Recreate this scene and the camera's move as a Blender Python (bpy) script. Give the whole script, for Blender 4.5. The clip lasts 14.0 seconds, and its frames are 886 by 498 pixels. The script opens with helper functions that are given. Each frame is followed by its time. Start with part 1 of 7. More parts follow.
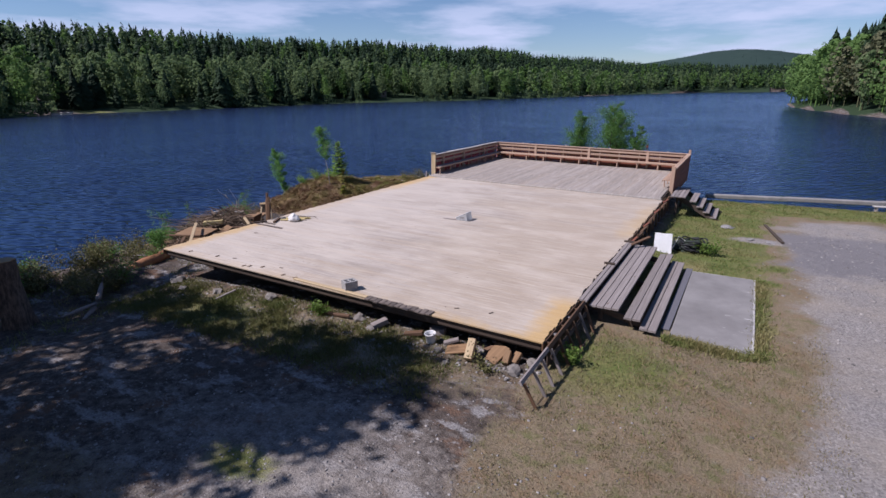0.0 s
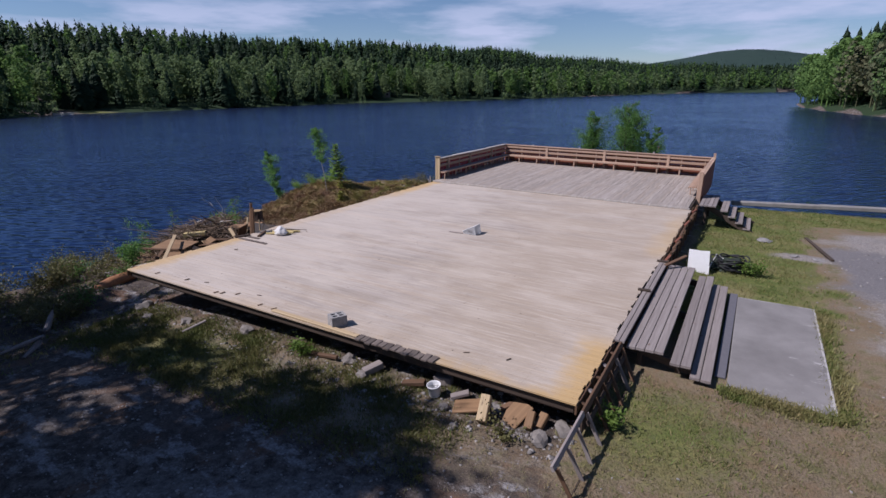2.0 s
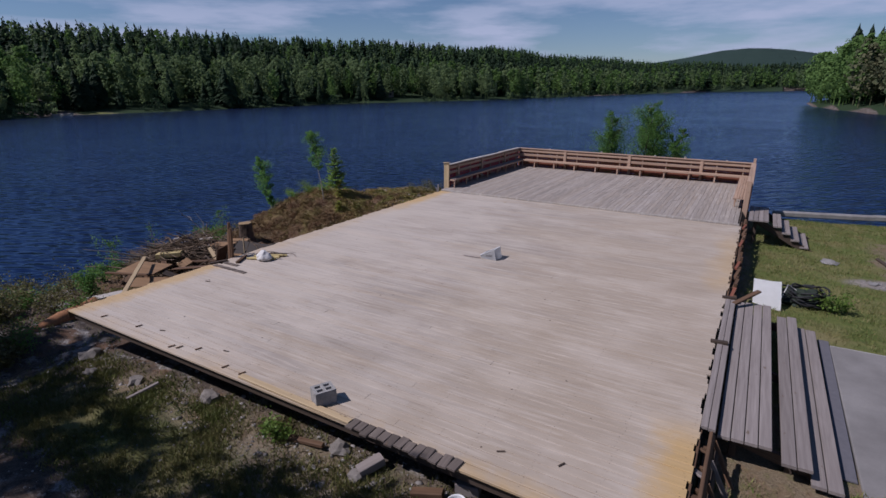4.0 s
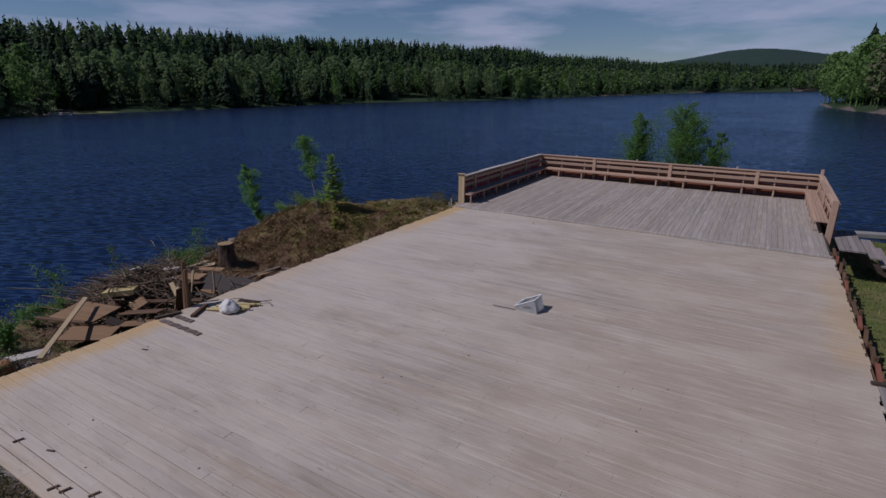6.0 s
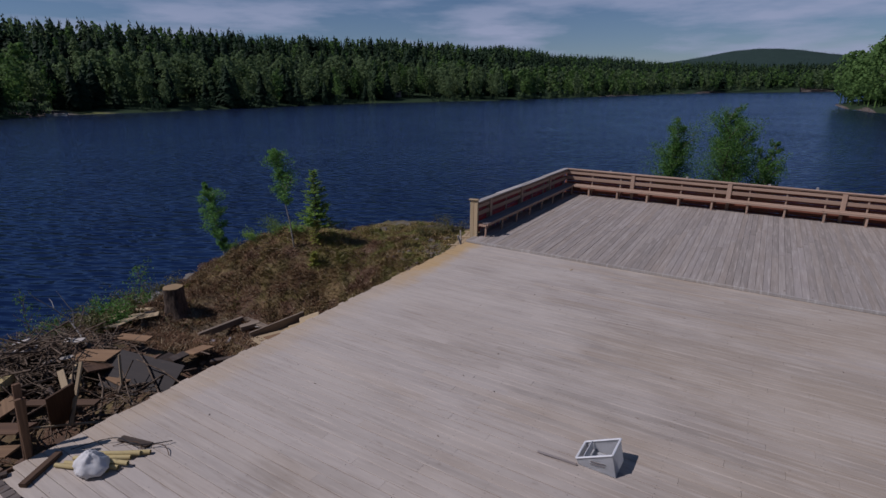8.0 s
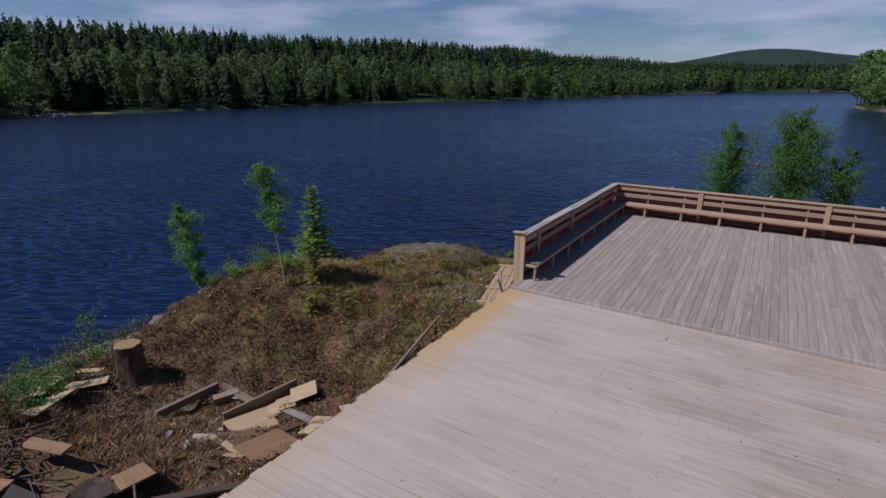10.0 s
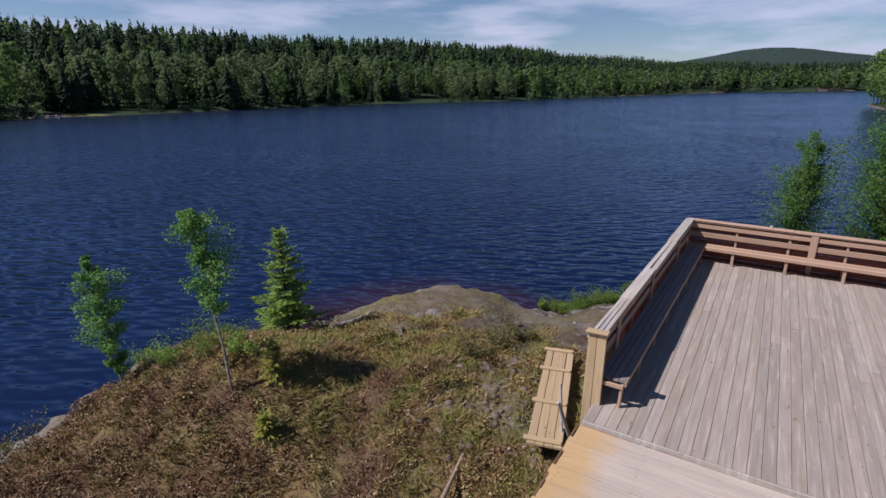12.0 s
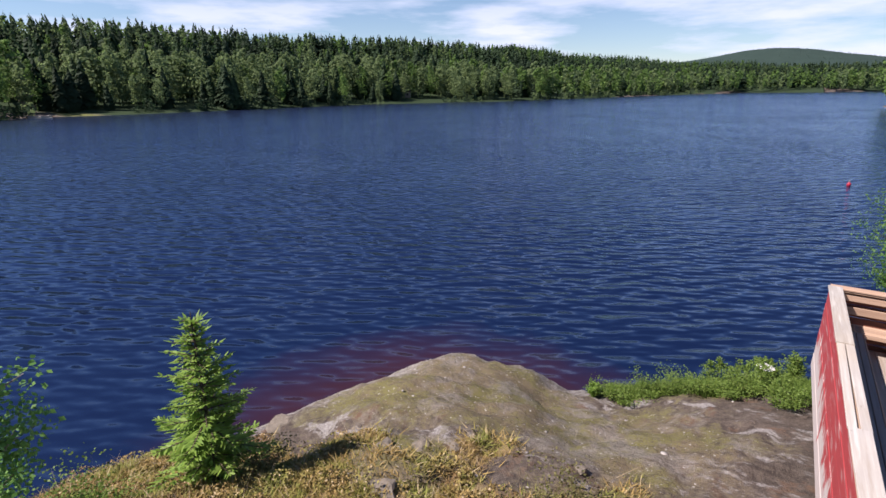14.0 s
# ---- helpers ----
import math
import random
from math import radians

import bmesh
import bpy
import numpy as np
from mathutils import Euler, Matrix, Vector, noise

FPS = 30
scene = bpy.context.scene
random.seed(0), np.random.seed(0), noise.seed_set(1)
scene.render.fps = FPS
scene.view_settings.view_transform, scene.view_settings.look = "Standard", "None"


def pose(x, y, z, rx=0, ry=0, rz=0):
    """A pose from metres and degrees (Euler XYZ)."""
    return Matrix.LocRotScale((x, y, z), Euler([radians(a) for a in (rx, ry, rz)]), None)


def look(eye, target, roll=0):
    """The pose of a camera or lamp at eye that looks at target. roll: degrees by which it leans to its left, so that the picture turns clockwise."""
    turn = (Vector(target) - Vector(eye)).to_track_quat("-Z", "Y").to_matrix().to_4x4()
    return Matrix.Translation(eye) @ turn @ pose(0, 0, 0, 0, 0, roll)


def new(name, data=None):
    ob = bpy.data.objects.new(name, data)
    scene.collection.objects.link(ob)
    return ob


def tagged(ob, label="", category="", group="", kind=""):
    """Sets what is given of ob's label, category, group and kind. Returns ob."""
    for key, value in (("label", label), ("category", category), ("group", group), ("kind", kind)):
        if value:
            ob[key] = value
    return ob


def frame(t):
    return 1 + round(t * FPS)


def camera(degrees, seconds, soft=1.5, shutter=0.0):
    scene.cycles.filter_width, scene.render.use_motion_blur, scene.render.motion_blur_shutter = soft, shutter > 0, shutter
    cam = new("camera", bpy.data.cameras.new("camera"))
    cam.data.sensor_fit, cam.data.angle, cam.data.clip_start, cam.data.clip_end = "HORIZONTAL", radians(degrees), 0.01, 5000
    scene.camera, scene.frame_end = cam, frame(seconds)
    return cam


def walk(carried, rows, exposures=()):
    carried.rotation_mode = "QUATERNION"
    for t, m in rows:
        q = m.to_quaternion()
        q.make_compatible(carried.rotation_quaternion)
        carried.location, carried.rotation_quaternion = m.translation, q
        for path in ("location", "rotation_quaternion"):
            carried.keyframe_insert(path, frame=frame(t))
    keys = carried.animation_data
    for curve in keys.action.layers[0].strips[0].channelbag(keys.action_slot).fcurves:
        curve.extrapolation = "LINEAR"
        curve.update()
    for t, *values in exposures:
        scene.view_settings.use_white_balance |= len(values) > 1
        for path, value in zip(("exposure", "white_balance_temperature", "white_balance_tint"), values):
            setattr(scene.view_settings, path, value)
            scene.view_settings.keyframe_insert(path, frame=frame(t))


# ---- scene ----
cam = camera(80.1, 14.0)
PATH = [
    (0, (13.62, -8.174, 4.184), (12.665, -6.518, 3.596), -0.5),
    (0.5, (13.385, -7.735, 4.169), (12.428, -6.08, 3.582), -0.5),
    (1, (13.154, -7.327, 4.15), (12.193, -5.675, 3.562), -0.5),
    (1.5, (12.863, -6.887, 4.111), (11.899, -5.236, 3.523), -0.5),
    (2, (12.57, -6.45, 4.1), (11.603, -4.801, 3.513), -0.5),
    (2.5, (12.211, -5.97, 4.079), (11.242, -4.322, 3.491), -0.5),
    (3, (11.884, -5.473, 4.078), (10.912, -3.827, 3.49), -0.6),
    (5.5, (9.52, -2.392, 3.964), (8.534, -0.754, 3.377), -0.5),
    (6, (9.006, -1.643, 3.975), (8.017, -0.007, 3.387), -0.5),
    (6.5, (8.407, -0.69, 3.987), (7.416, 0.944, 3.399), -0.5),
    (7, (7.858, 0.259, 3.999), (6.865, 1.893, 3.412), -0.4),
    (7.5, (7.335, 1.114, 3.992), (6.339, 2.746, 3.404), -0.5),
    (8, (6.714, 1.978, 3.998), (5.714, 3.607, 3.411), -0.5),
    (10.5, (3.57, 5.498, 3.947), (2.558, 7.12, 3.36), -0.5),
    (11, (2.86, 6.457, 3.978), (1.847, 8.078, 3.391), -0.6),
    (11.5, (2.258, 7.341, 4.032), (1.241, 8.96, 3.445), -0.6),
    (12, (1.612, 8.33, 4.043), (0.593, 9.948, 3.456), -0.6),
    (12.5, (0.984, 9.21, 4.025), (-0.037, 10.827, 3.437), -0.5),
    (13, (0.274, 10.177, 3.992), (-0.75, 11.792, 3.405), -0.5),
    (13.5, (-0.377, 11.057, 4.01), (-1.401, 12.671, 3.422), -0.5),
    (14, (-0.996, 12.108, 4.022), (-2.022, 13.721, 3.435), -0.5),
]
walk(cam, [(t, look(eye, target, roll)) for t, eye, target, roll in PATH], exposures=[(0, 0.42, 5860, 20), (3, 0.0, 5860, 20), (5.5, -0.52, 5770, 19), (6.5, -0.69, 5770, 19), (8, -0.65, 5770, 19), (10.5, -0.15, 5860, 20), (11, -0.05, 5860, 20), (12.5, 0.45, 6380, 19), (14, 1.0, 6600, 19)])

# ---- world, sun, exposure ----
SUN_TO = Vector((0.63, 0.60, -1.0)).normalized()
world = bpy.data.worlds.new("sky")
scene.world = world
world.use_nodes = True
wn, wl = world.node_tree.nodes, world.node_tree.links
wn.clear()
w_out = wn.new("ShaderNodeOutputWorld")
w_bg = wn.new("ShaderNodeBackground")
w_bg.inputs["Strength"].default_value = 0.062
w_sky = wn.new("ShaderNodeTexSky")
w_sky.sky_type = "NISHITA"
w_sky.sun_disc = False
w_sky.sun_elevation = radians(49)
w_sky.sun_rotation = math.atan2(-SUN_TO.x, -SUN_TO.y)
w_sky.air_density, w_sky.dust_density, w_sky.ozone_density = 1.0, 0.0, 6.0
# thin streaky cloud, the same all round
w_co = wn.new("ShaderNodeTexCoord")
w_map = wn.new("ShaderNodeMapping")
w_map.inputs["Scale"].default_value = (2.2, 2.2, 13.0)
w_map.inputs["Rotation"].default_value = (0.05, 0.03, 0.7)
w_n = wn.new("ShaderNodeTexNoise")
w_n.inputs["Scale"].default_value = 1.5
w_n.inputs["Detail"].default_value = 8
w_n.inputs["Roughness"].default_value = 0.55
w_r = wn.new("ShaderNodeValToRGB")
w_r.color_ramp.elements[0].position = 0.45
w_r.color_ramp.elements[1].position = 0.61
w_r.color_ramp.elements[0].color = (0.05, 0.05, 0.05, 1)
w_r.color_ramp.elements[1].color = (0.92, 0.92, 0.92, 1)
w_mix = wn.new("ShaderNodeMix")
w_mix.data_type = "RGBA"
w_mix.inputs["B"].default_value = (7.4, 8.1, 10.0, 1)
wl.new(w_co.outputs["Generated"], w_map.inputs["Vector"])
wl.new(w_map.outputs["Vector"], w_n.inputs["Vector"])
wl.new(w_n.outputs["Fac"], w_r.inputs["Fac"])
w_sep = wn.new("ShaderNodeSeparateXYZ")
w_thin = wn.new("ShaderNodeValToRGB")
w_thin.color_ramp.elements[0].position, w_thin.color_ramp.elements[1].position = 0.09, 0.22
w_thin.color_ramp.elements[0].color, w_thin.color_ramp.elements[1].color = (1, 1, 1, 1), (0.06, 0.06, 0.06, 1)
w_mul = wn.new("ShaderNodeMath")
w_mul.operation = "MULTIPLY"
wl.new(w_co.outputs["Generated"], w_sep.inputs[0])
wl.new(w_sep.outputs["Z"], w_thin.inputs["Fac"])
wl.new(w_r.outputs["Color"], w_mul.inputs[0])
wl.new(w_thin.outputs["Color"], w_mul.inputs[1])
wl.new(w_mul.outputs[0], w_mix.inputs["Factor"])
wl.new(w_sky.outputs["Color"], w_mix.inputs["A"])
wl.new(w_mix.outputs["Result"], w_bg.inputs["Color"])
wl.new(w_bg.outputs["Background"], w_out.inputs["Surface"])

sun = new("sun", bpy.data.lights.new("sun", "SUN"))
sun.data.energy, sun.data.angle, sun.data.color = 4.6, radians(0.55), (1.0, 0.93, 0.85)
sun.matrix_world = look((-30, -24, 40), Vector((-30, -24, 40)) + SUN_TO)


# ---- materials ----
class Nodes:
    """A small wrapper to write node materials in few lines."""

    def __init__(self, name, rough=0.8, spec=0.3):
        self.m = bpy.data.materials.new(name)
        self.m.use_nodes = True
        self.t = self.m.node_tree
        self.b = self.t.nodes["Principled BSDF"]
        self.b.inputs["Roughness"].default_value = rough
        self.b.inputs["Specular IOR Level"].default_value = spec

    def node(self, kind, **inputs):
        n = self.t.nodes.new("ShaderNode" + kind)
        for key, v in inputs.items():
            self.put(n.inputs[key.replace("_", " ")], v)
        return n

    def put(self, socket, v):
        if isinstance(v, bpy.types.NodeSocket):
            self.t.links.new(v, socket)
        else:
            socket.default_value = v

    def pos(self):
        return self.node("NewGeometry").outputs["Position"]

    def local(self, shift=40.0):
        co = self.node("TexCoord").outputs["Object"]
        rnd = self.node("ObjectInfo").outputs["Random"]
        mul = self.node("Math", Value=0.0)
        mul.operation = "MULTIPLY"
        self.put(mul.inputs[0], rnd)
        mul.inputs[1].default_value = shift
        add = self.node("VectorMath")
        self.put(add.inputs[0], co)
        self.put(add.inputs[1], mul.outputs[0])
        return add.outputs[0]

    def scaled(self, v, s, rot=(0, 0, 0)):
        n = self.node("Mapping", Vector=v)
        n.inputs["Scale"].default_value = s
        n.inputs["Rotation"].default_value = rot
        return n.outputs[0]

    def noise(self, v, scale, detail=4.0, rough=0.55):
        return self.node("TexNoise", Vector=v, Scale=scale, Detail=detail, Roughness=rough).outputs["Fac"]

    def ramp(self, f, stops):
        n = self.node("ValToRGB", Fac=f)
        e = n.color_ramp.elements
        while len(e) < len(stops):
            e.new(0.5)
        for el, (p, c) in zip(e, stops):
            el.position = p
            el.color = (*c, 1) if isinstance(c, tuple) else (c, c, c, 1)
        return n.outputs["Color"]

    def mix(self, f, a, b, how="MIX"):
        n = self.node("Mix")
        n.data_type, n.blend_type = "RGBA", how
        self.put(n.inputs["Factor"], f)
        for k, v in (("A", a), ("B", b)):
            sock = [i for i in n.inputs if i.name == k and i.type == "RGBA"][0]
            self.put(sock, (*v, 1) if isinstance(v, tuple) else v)
        return [o for o in n.outputs if o.type == "RGBA"][0]

    def math(self, op, a, b=0.0):
        n = self.node("Math")
        n.operation = op
        self.put(n.inputs[0], a)
        self.put(n.inputs[1], b)
        return n.outputs[0]

    def rand(self):
        return self.node("ObjectInfo").outputs["Random"]

    def island(self):
        return self.node("NewGeometry").outputs["Random Per Island"]

    def done(self, color, height=None, depth=0.004, strength=0.6, rough=None):
        self.put(self.b.inputs["Base Color"], color)
        if height is not None:
            bump = self.node("Bump", Height=height)
            bump.inputs["Strength"].default_value = strength
            bump.inputs["Distance"].default_value = depth
            self.put(self.b.inputs["Normal"], bump.outputs["Normal"])
        if rough is not None:
            self.put(self.b.inputs["Roughness"], rough)
        return self.m


def wood(name, light, dark, knots=(0.12, 0.08, 0.05), spread=0.35, rough=0.75, stain=None, fresh=None):
    """Sawn wood: grain along each piece's own x, tone from piece to piece, stains across pieces."""
    n = Nodes(name, rough, 0.25)
    v = n.local()
    grain = n.noise(n.scaled(v, (1.2, 26, 26)), 1.0, 6, 0.65)
    broad = n.noise(n.scaled(v, (0.5, 6, 6)), 1.0, 3)
    col = n.mix(n.ramp(grain, [(0.3, 0.0), (0.72, 1.0)]), light, dark)
    col = n.mix(n.math("MULTIPLY", n.ramp(broad, [(0.35, 0.0), (0.7, 1.0)]), 0.45), col, dark)
    tone = n.ramp(n.rand(), [(0.0, 1.0 - spread), (1.0, 1.0)])
    col = n.mix(1.0, col, tone, "MULTIPLY")
    spots = n.noise(n.scaled(v, (6, 15, 15)), 1.0, 2)
    col = n.mix(n.ramp(spots, [(0.68, 0.0), (0.75, 0.75)]), col, knots)
    p = n.pos()
    if stain:
        other = n.math("FRACT", n.math("MULTIPLY", n.rand(), 17.3))
        col = n.mix(n.ramp(other, [(0.0, 0.45 if fresh else 0.25), (0.4, 0.0)]), col, tuple(v * k for v, k in zip(light, (0.86, 0.76, 0.64))))
        col = n.mix(n.ramp(other, [(0.65, 0.0), (1.0, 0.3)]), col, tuple(v * k for v, k in zip(light, (1.0, 1.0, 1.06))))
    if stain and fresh:
        # Random tone drift, plus an x slope: paler left, darker right, partly painted-in sheen.
        drift = n.noise(n.scaled(p, (0.22, 0.55, 0.2), (0, 0, 0.1)), 1.0, 5, 0.6)
        px = n.node("SeparateXYZ", Vector=p).outputs["X"]
        drift = n.math("ADD", drift, n.math("MULTIPLY", n.math("SUBTRACT", px, 4.5), 0.060))
        col = n.mix(n.ramp(drift, [(0.40, 0.5), (0.52, 0.0)]), col, tuple(v * k for v, k in zip(light, (1.09, 1.10, 1.13))))
        col = n.mix(n.ramp(drift, [(0.52, 0.0), (0.74, 0.8)]), col, tuple(v * k for v, k in zip(light, (0.79, 0.74, 0.67))))
    if stain:
        blot = n.noise(n.scaled(p, (0.35, 0.6, 0.5)), 1.0, 5, 0.6)
        col = n.mix(n.ramp(blot, [(0.48, 0.0), (0.72, 0.22)]), col, stain)
        dash = n.noise(n.scaled(p, (1.1, 19.0, 1.0) if fresh else (19.0, 1.1, 1.0)), 1.0, 5, 0.65)
        col = n.mix(n.ramp(dash, [(0.53, 0.0), (0.66, 0.5)]), col, tuple(min(1.0, c * 1.17) for c in light))
        col = n.mix(n.ramp(dash, [(0.30, 0.6), (0.45, 0.0)]), col, tuple(v * k for v, k in zip(dark, (0.90, 0.84, 0.77))))
        streak = n.noise(n.scaled(v, (0.5, 16.0, 16.0)), 1.0, 4, 0.6)
        col = n.mix(n.ramp(streak, [(0.52, 0.0), (0.8, 0.45)]), col, dark)
    if fresh:
        bleach = n.noise(n.scaled(p, (0.5, 0.8, 0.5)), 1.0, 6, 0.6)
        col = n.mix(n.ramp(bleach, [(0.46, 0.0), (0.66, 0.45)]), col, tuple(1.12 * c for c in light))
        sep = n.node("SeparateXYZ", Vector=p)
        x, y = sep.outputs["X"], sep.outputs["Y"]
        wob = n.math("MULTIPLY", n.noise(p, 1.3, 4, 0.7), 1.1)

        def near(d, width):
            r = n.math("SUBTRACT", n.math("ADD", width, wob), d)
            return n.ramp(r, [(0.34, 0.0), (0.78, 1.0)])

        left = n.math("MULTIPLY", near(x, 0.42), n.ramp(n.math("MULTIPLY", y, 0.06), [(0.0, 0.8), (0.05, 0.85), (0.188, 0.9), (0.196, 0.12), (0.28, 0.3), (0.60, 0.3), (0.70, 1.0)]))
        corner = n.math("MULTIPLY", near(n.math("SUBTRACT", 10.9, x), 0.38), n.ramp(n.math("MULTIPLY", y, 0.1), [(0.18, 1.0), (0.25, 0.0)]))
        front = n.math("MULTIPLY", near(y, 0.1), n.ramp(n.math("MULTIPLY", x, 0.08), [(0.0, 0.3), (0.55, 0.6), (0.8, 1.0)]))
        right = n.math("MULTIPLY", near(n.math("SUBTRACT", 10.9, x), 0.42), n.ramp(n.math("MULTIPLY", y, 0.06), [(0.44, 0.0), (0.50, 0.5), (0.7, 0.4), (0.8, 0.0)]))
        m = n.math("MAXIMUM", n.math("MAXIMUM", left, corner), n.math("MAXIMUM", front, right))
        col = n.mix(n.math("MULTIPLY", m, 0.78), col, n.mix(grain, fresh, tuple(c * 0.62 for c in fresh)))
    return n.done(col, grain, 0.003, 0.5)


M = {}
M["deck"] = wood("deck_boards_worn", (0.458, 0.401, 0.343), (0.315, 0.269, 0.230), spread=0.20, stain=(0.35, 0.27, 0.20), fresh=(0.57, 0.37, 0.14))
M["deck_back"] = wood("deck_boards_grey", (0.425, 0.372, 0.326), (0.275, 0.238, 0.208), spread=0.24, stain=(0.36, 0.28, 0.21))
M["rail"] = wood("pine_rail", (0.52, 0.37, 0.275), (0.38, 0.25, 0.175), spread=0.25)
M["cap"] = wood("weathered_cap", (0.51, 0.485, 0.455), (0.34, 0.305, 0.275), spread=0.25, stain=(0.52, 0.40, 0.24))
M["pale"] = wood("pale_pine", (0.57, 0.445, 0.275), (0.41, 0.30, 0.175), spread=0.25)
M["grey_wood"] = wood("grey_planks", (0.325, 0.285, 0.268), (0.200, 0.170, 0.158), spread=0.25)
M["short"] = wood("dull_short_boards", (0.215, 0.175, 0.150), (0.120, 0.096, 0.082), spread=0.4)
M["dark_wood"] = wood("dark_timber", (0.11, 0.08, 0.06), (0.05, 0.037, 0.03), spread=0.3)
M["brown_wood"] = wood("brown_timber", (0.200, 0.116, 0.066), (0.095, 0.056, 0.036), spread=0.4)
M["bark_board"] = wood("dark_brown_stave", (0.16, 0.095, 0.055), (0.075, 0.045, 0.03), spread=0.2)
M["panel"] = wood("dark_grey_panel", (0.050, 0.041, 0.037), (0.032, 0.027, 0.025), spread=0.1)
M["old_timber"] = wood("old_tan_timber", (0.34, 0.27, 0.20), (0.20, 0.155, 0.115), spread=0.3)
M["stave"] = wood("brown_splintered_stave", (0.25, 0.150, 0.085), (0.11, 0.062, 0.038), spread=0.25)
M["sheet"] = wood("tan_weathered_sheet", (0.330, 0.205, 0.110), (0.190, 0.112, 0.060), spread=0.3)
M["foam"] = wood("yellowed_foam_board", (0.56, 0.47, 0.24), (0.44, 0.34, 0.15), spread=0.1)
M["log"] = wood("peeled_log", (0.42, 0.200, 0.090), (0.20, 0.095, 0.050), spread=0.3)
M["red_wall"] = wood("red_brown_boards", (0.26, 0.10, 0.06), (0.17, 0.06, 0.04), spread=0.2)


def red_paint():
    n = Nodes("flaking_red_paint", 0.7)
    v = n.local()
    p = n.pos()
    wear = n.noise(n.scaled(p, (2, 2.2, 0.8)), 1.6, 7, 0.7)
    sep = n.node("SeparateXYZ", Vector=p)
    low = n.math("ADD", n.math("MULTIPLY", n.math("SUBTRACT", sep.outputs["Z"], 0.3), -0.55), wear)
    grain = n.noise(n.scaled(v, (2, 30, 30)), 1.0, 5)
    red = n.mix(grain, (0.36, 0.045, 0.045), (0.24, 0.03, 0.035))
    bare = n.mix(grain, (0.52, 0.48, 0.45), (0.36, 0.33, 0.31))
    col = n.mix(n.ramp(low, [(0.60, 0.0), (0.70, 0.9)]), red, bare)
    col = n.mix(n.ramp(n.noise(n.scaled(p, (1, 1.5, 14)), 1.0, 5, 0.6), [(0.55, 0.0), (0.7, 0.6)]), col, bare)
    return n.done(col, grain, 0.003)


def speckle(name, a, b, c, scale=9.0, rough=0.9, depth=0.01, fine=60.0, strength=0.7):
    """Mineral surfaces: stone, concrete, soil."""
    n = Nodes(name, rough, 0.2)
    p = n.local(7.0)
    big = n.noise(p, scale, 7, 0.65)
    small = n.noise(p, fine, 5, 0.7)
    col = n.mix(n.ramp(big, [(0.35, 0.0), (0.65, 1.0)]), a, b)
    col = n.mix(n.ramp(small, [(0.48, 0.0), (0.7, 0.8)]), col, c)
    return n.done(col, n.math("ADD", big, n.math("MULTIPLY", small, 0.4)), depth, strength)


def concrete():
    n = Nodes("worn_concrete", 0.85, 0.2)
    p = n.pos()
    blot = n.noise(p, 1.1, 6, 0.65)
    fine = n.noise(p, 45, 5, 0.7)
    col = n.mix(n.ramp(blot, [(0.35, 0.0), (0.68, 1.0)]), (0.165, 0.155, 0.15), (0.235, 0.222, 0.215))
    pale = n.noise(n.scaled(p, (1.4, 2.2, 1)), 1.7, 7, 0.7)
    sep = n.node("SeparateXYZ", Vector=p)
    near = n.math("ADD", pale, n.math("MULTIPLY", n.math("SUBTRACT", sep.outputs["X"], 13.3), 0.09))
    near = n.math("ADD", near, n.math("MULTIPLY", n.math("SUBTRACT", 4.2, sep.outputs["Y"]), 0.025))
    col = n.mix(n.ramp(near, [(0.64, 0.0), (0.72, 0.6)]), col, (0.45, 0.43, 0.415))
    rim = n.math("MAXIMUM", n.math("SUBTRACT", sep.outputs["X"], 14.21), n.math("SUBTRACT", sep.outputs["Y"], 7.1))
    col = n.mix(n.ramp(n.math("ADD", rim, n.math("MULTIPLY", n.math("SUBTRACT", blot, 0.5), 0.06)), [(0.0, 0.0), (0.012, 0.65)]), col, (0.52, 0.50, 0.475))
    col = n.mix(n.ramp(fine, [(0.55, 0.0), (0.75, 0.5)]), col, (0.13, 0.12, 0.12))
    return n.done(col, fine, 0.004)


M["red_paint"] = red_paint()
M["concrete"] = concrete()
M["block"] = speckle("porous_block", (0.34, 0.33, 0.32), (0.25, 0.24, 0.23), (0.12, 0.11, 0.11), 14, fine=90)
M["stone"] = speckle("grey_stone", (0.20, 0.18, 0.165), (0.13, 0.115, 0.105), (0.27, 0.25, 0.225), 4)
M["dark_stone"] = speckle("wet_shore_stone", (0.19, 0.16, 0.13), (0.10, 0.085, 0.07), (0.23, 0.21, 0.17), 9)
M["quay"] = speckle("quay_concrete", (0.26, 0.25, 0.24), (0.18, 0.17, 0.165), (0.22, 0.21, 0.2), 3)


def plain(name, color, rough=0.5, spec=0.4, spread=0.12, scale=12.0, metal=0.0):
    n = Nodes(name, rough, spec)
    n.b.inputs["Metallic"].default_value = metal
    f = n.noise(n.local(3.0), scale, 5, 0.6)
    col = n.mix(f, tuple(c * (1 + spread) for c in color), tuple(c * (1 - 2.5 * spread) for c in color))
    return n.done(col, f, 0.002, 0.3)


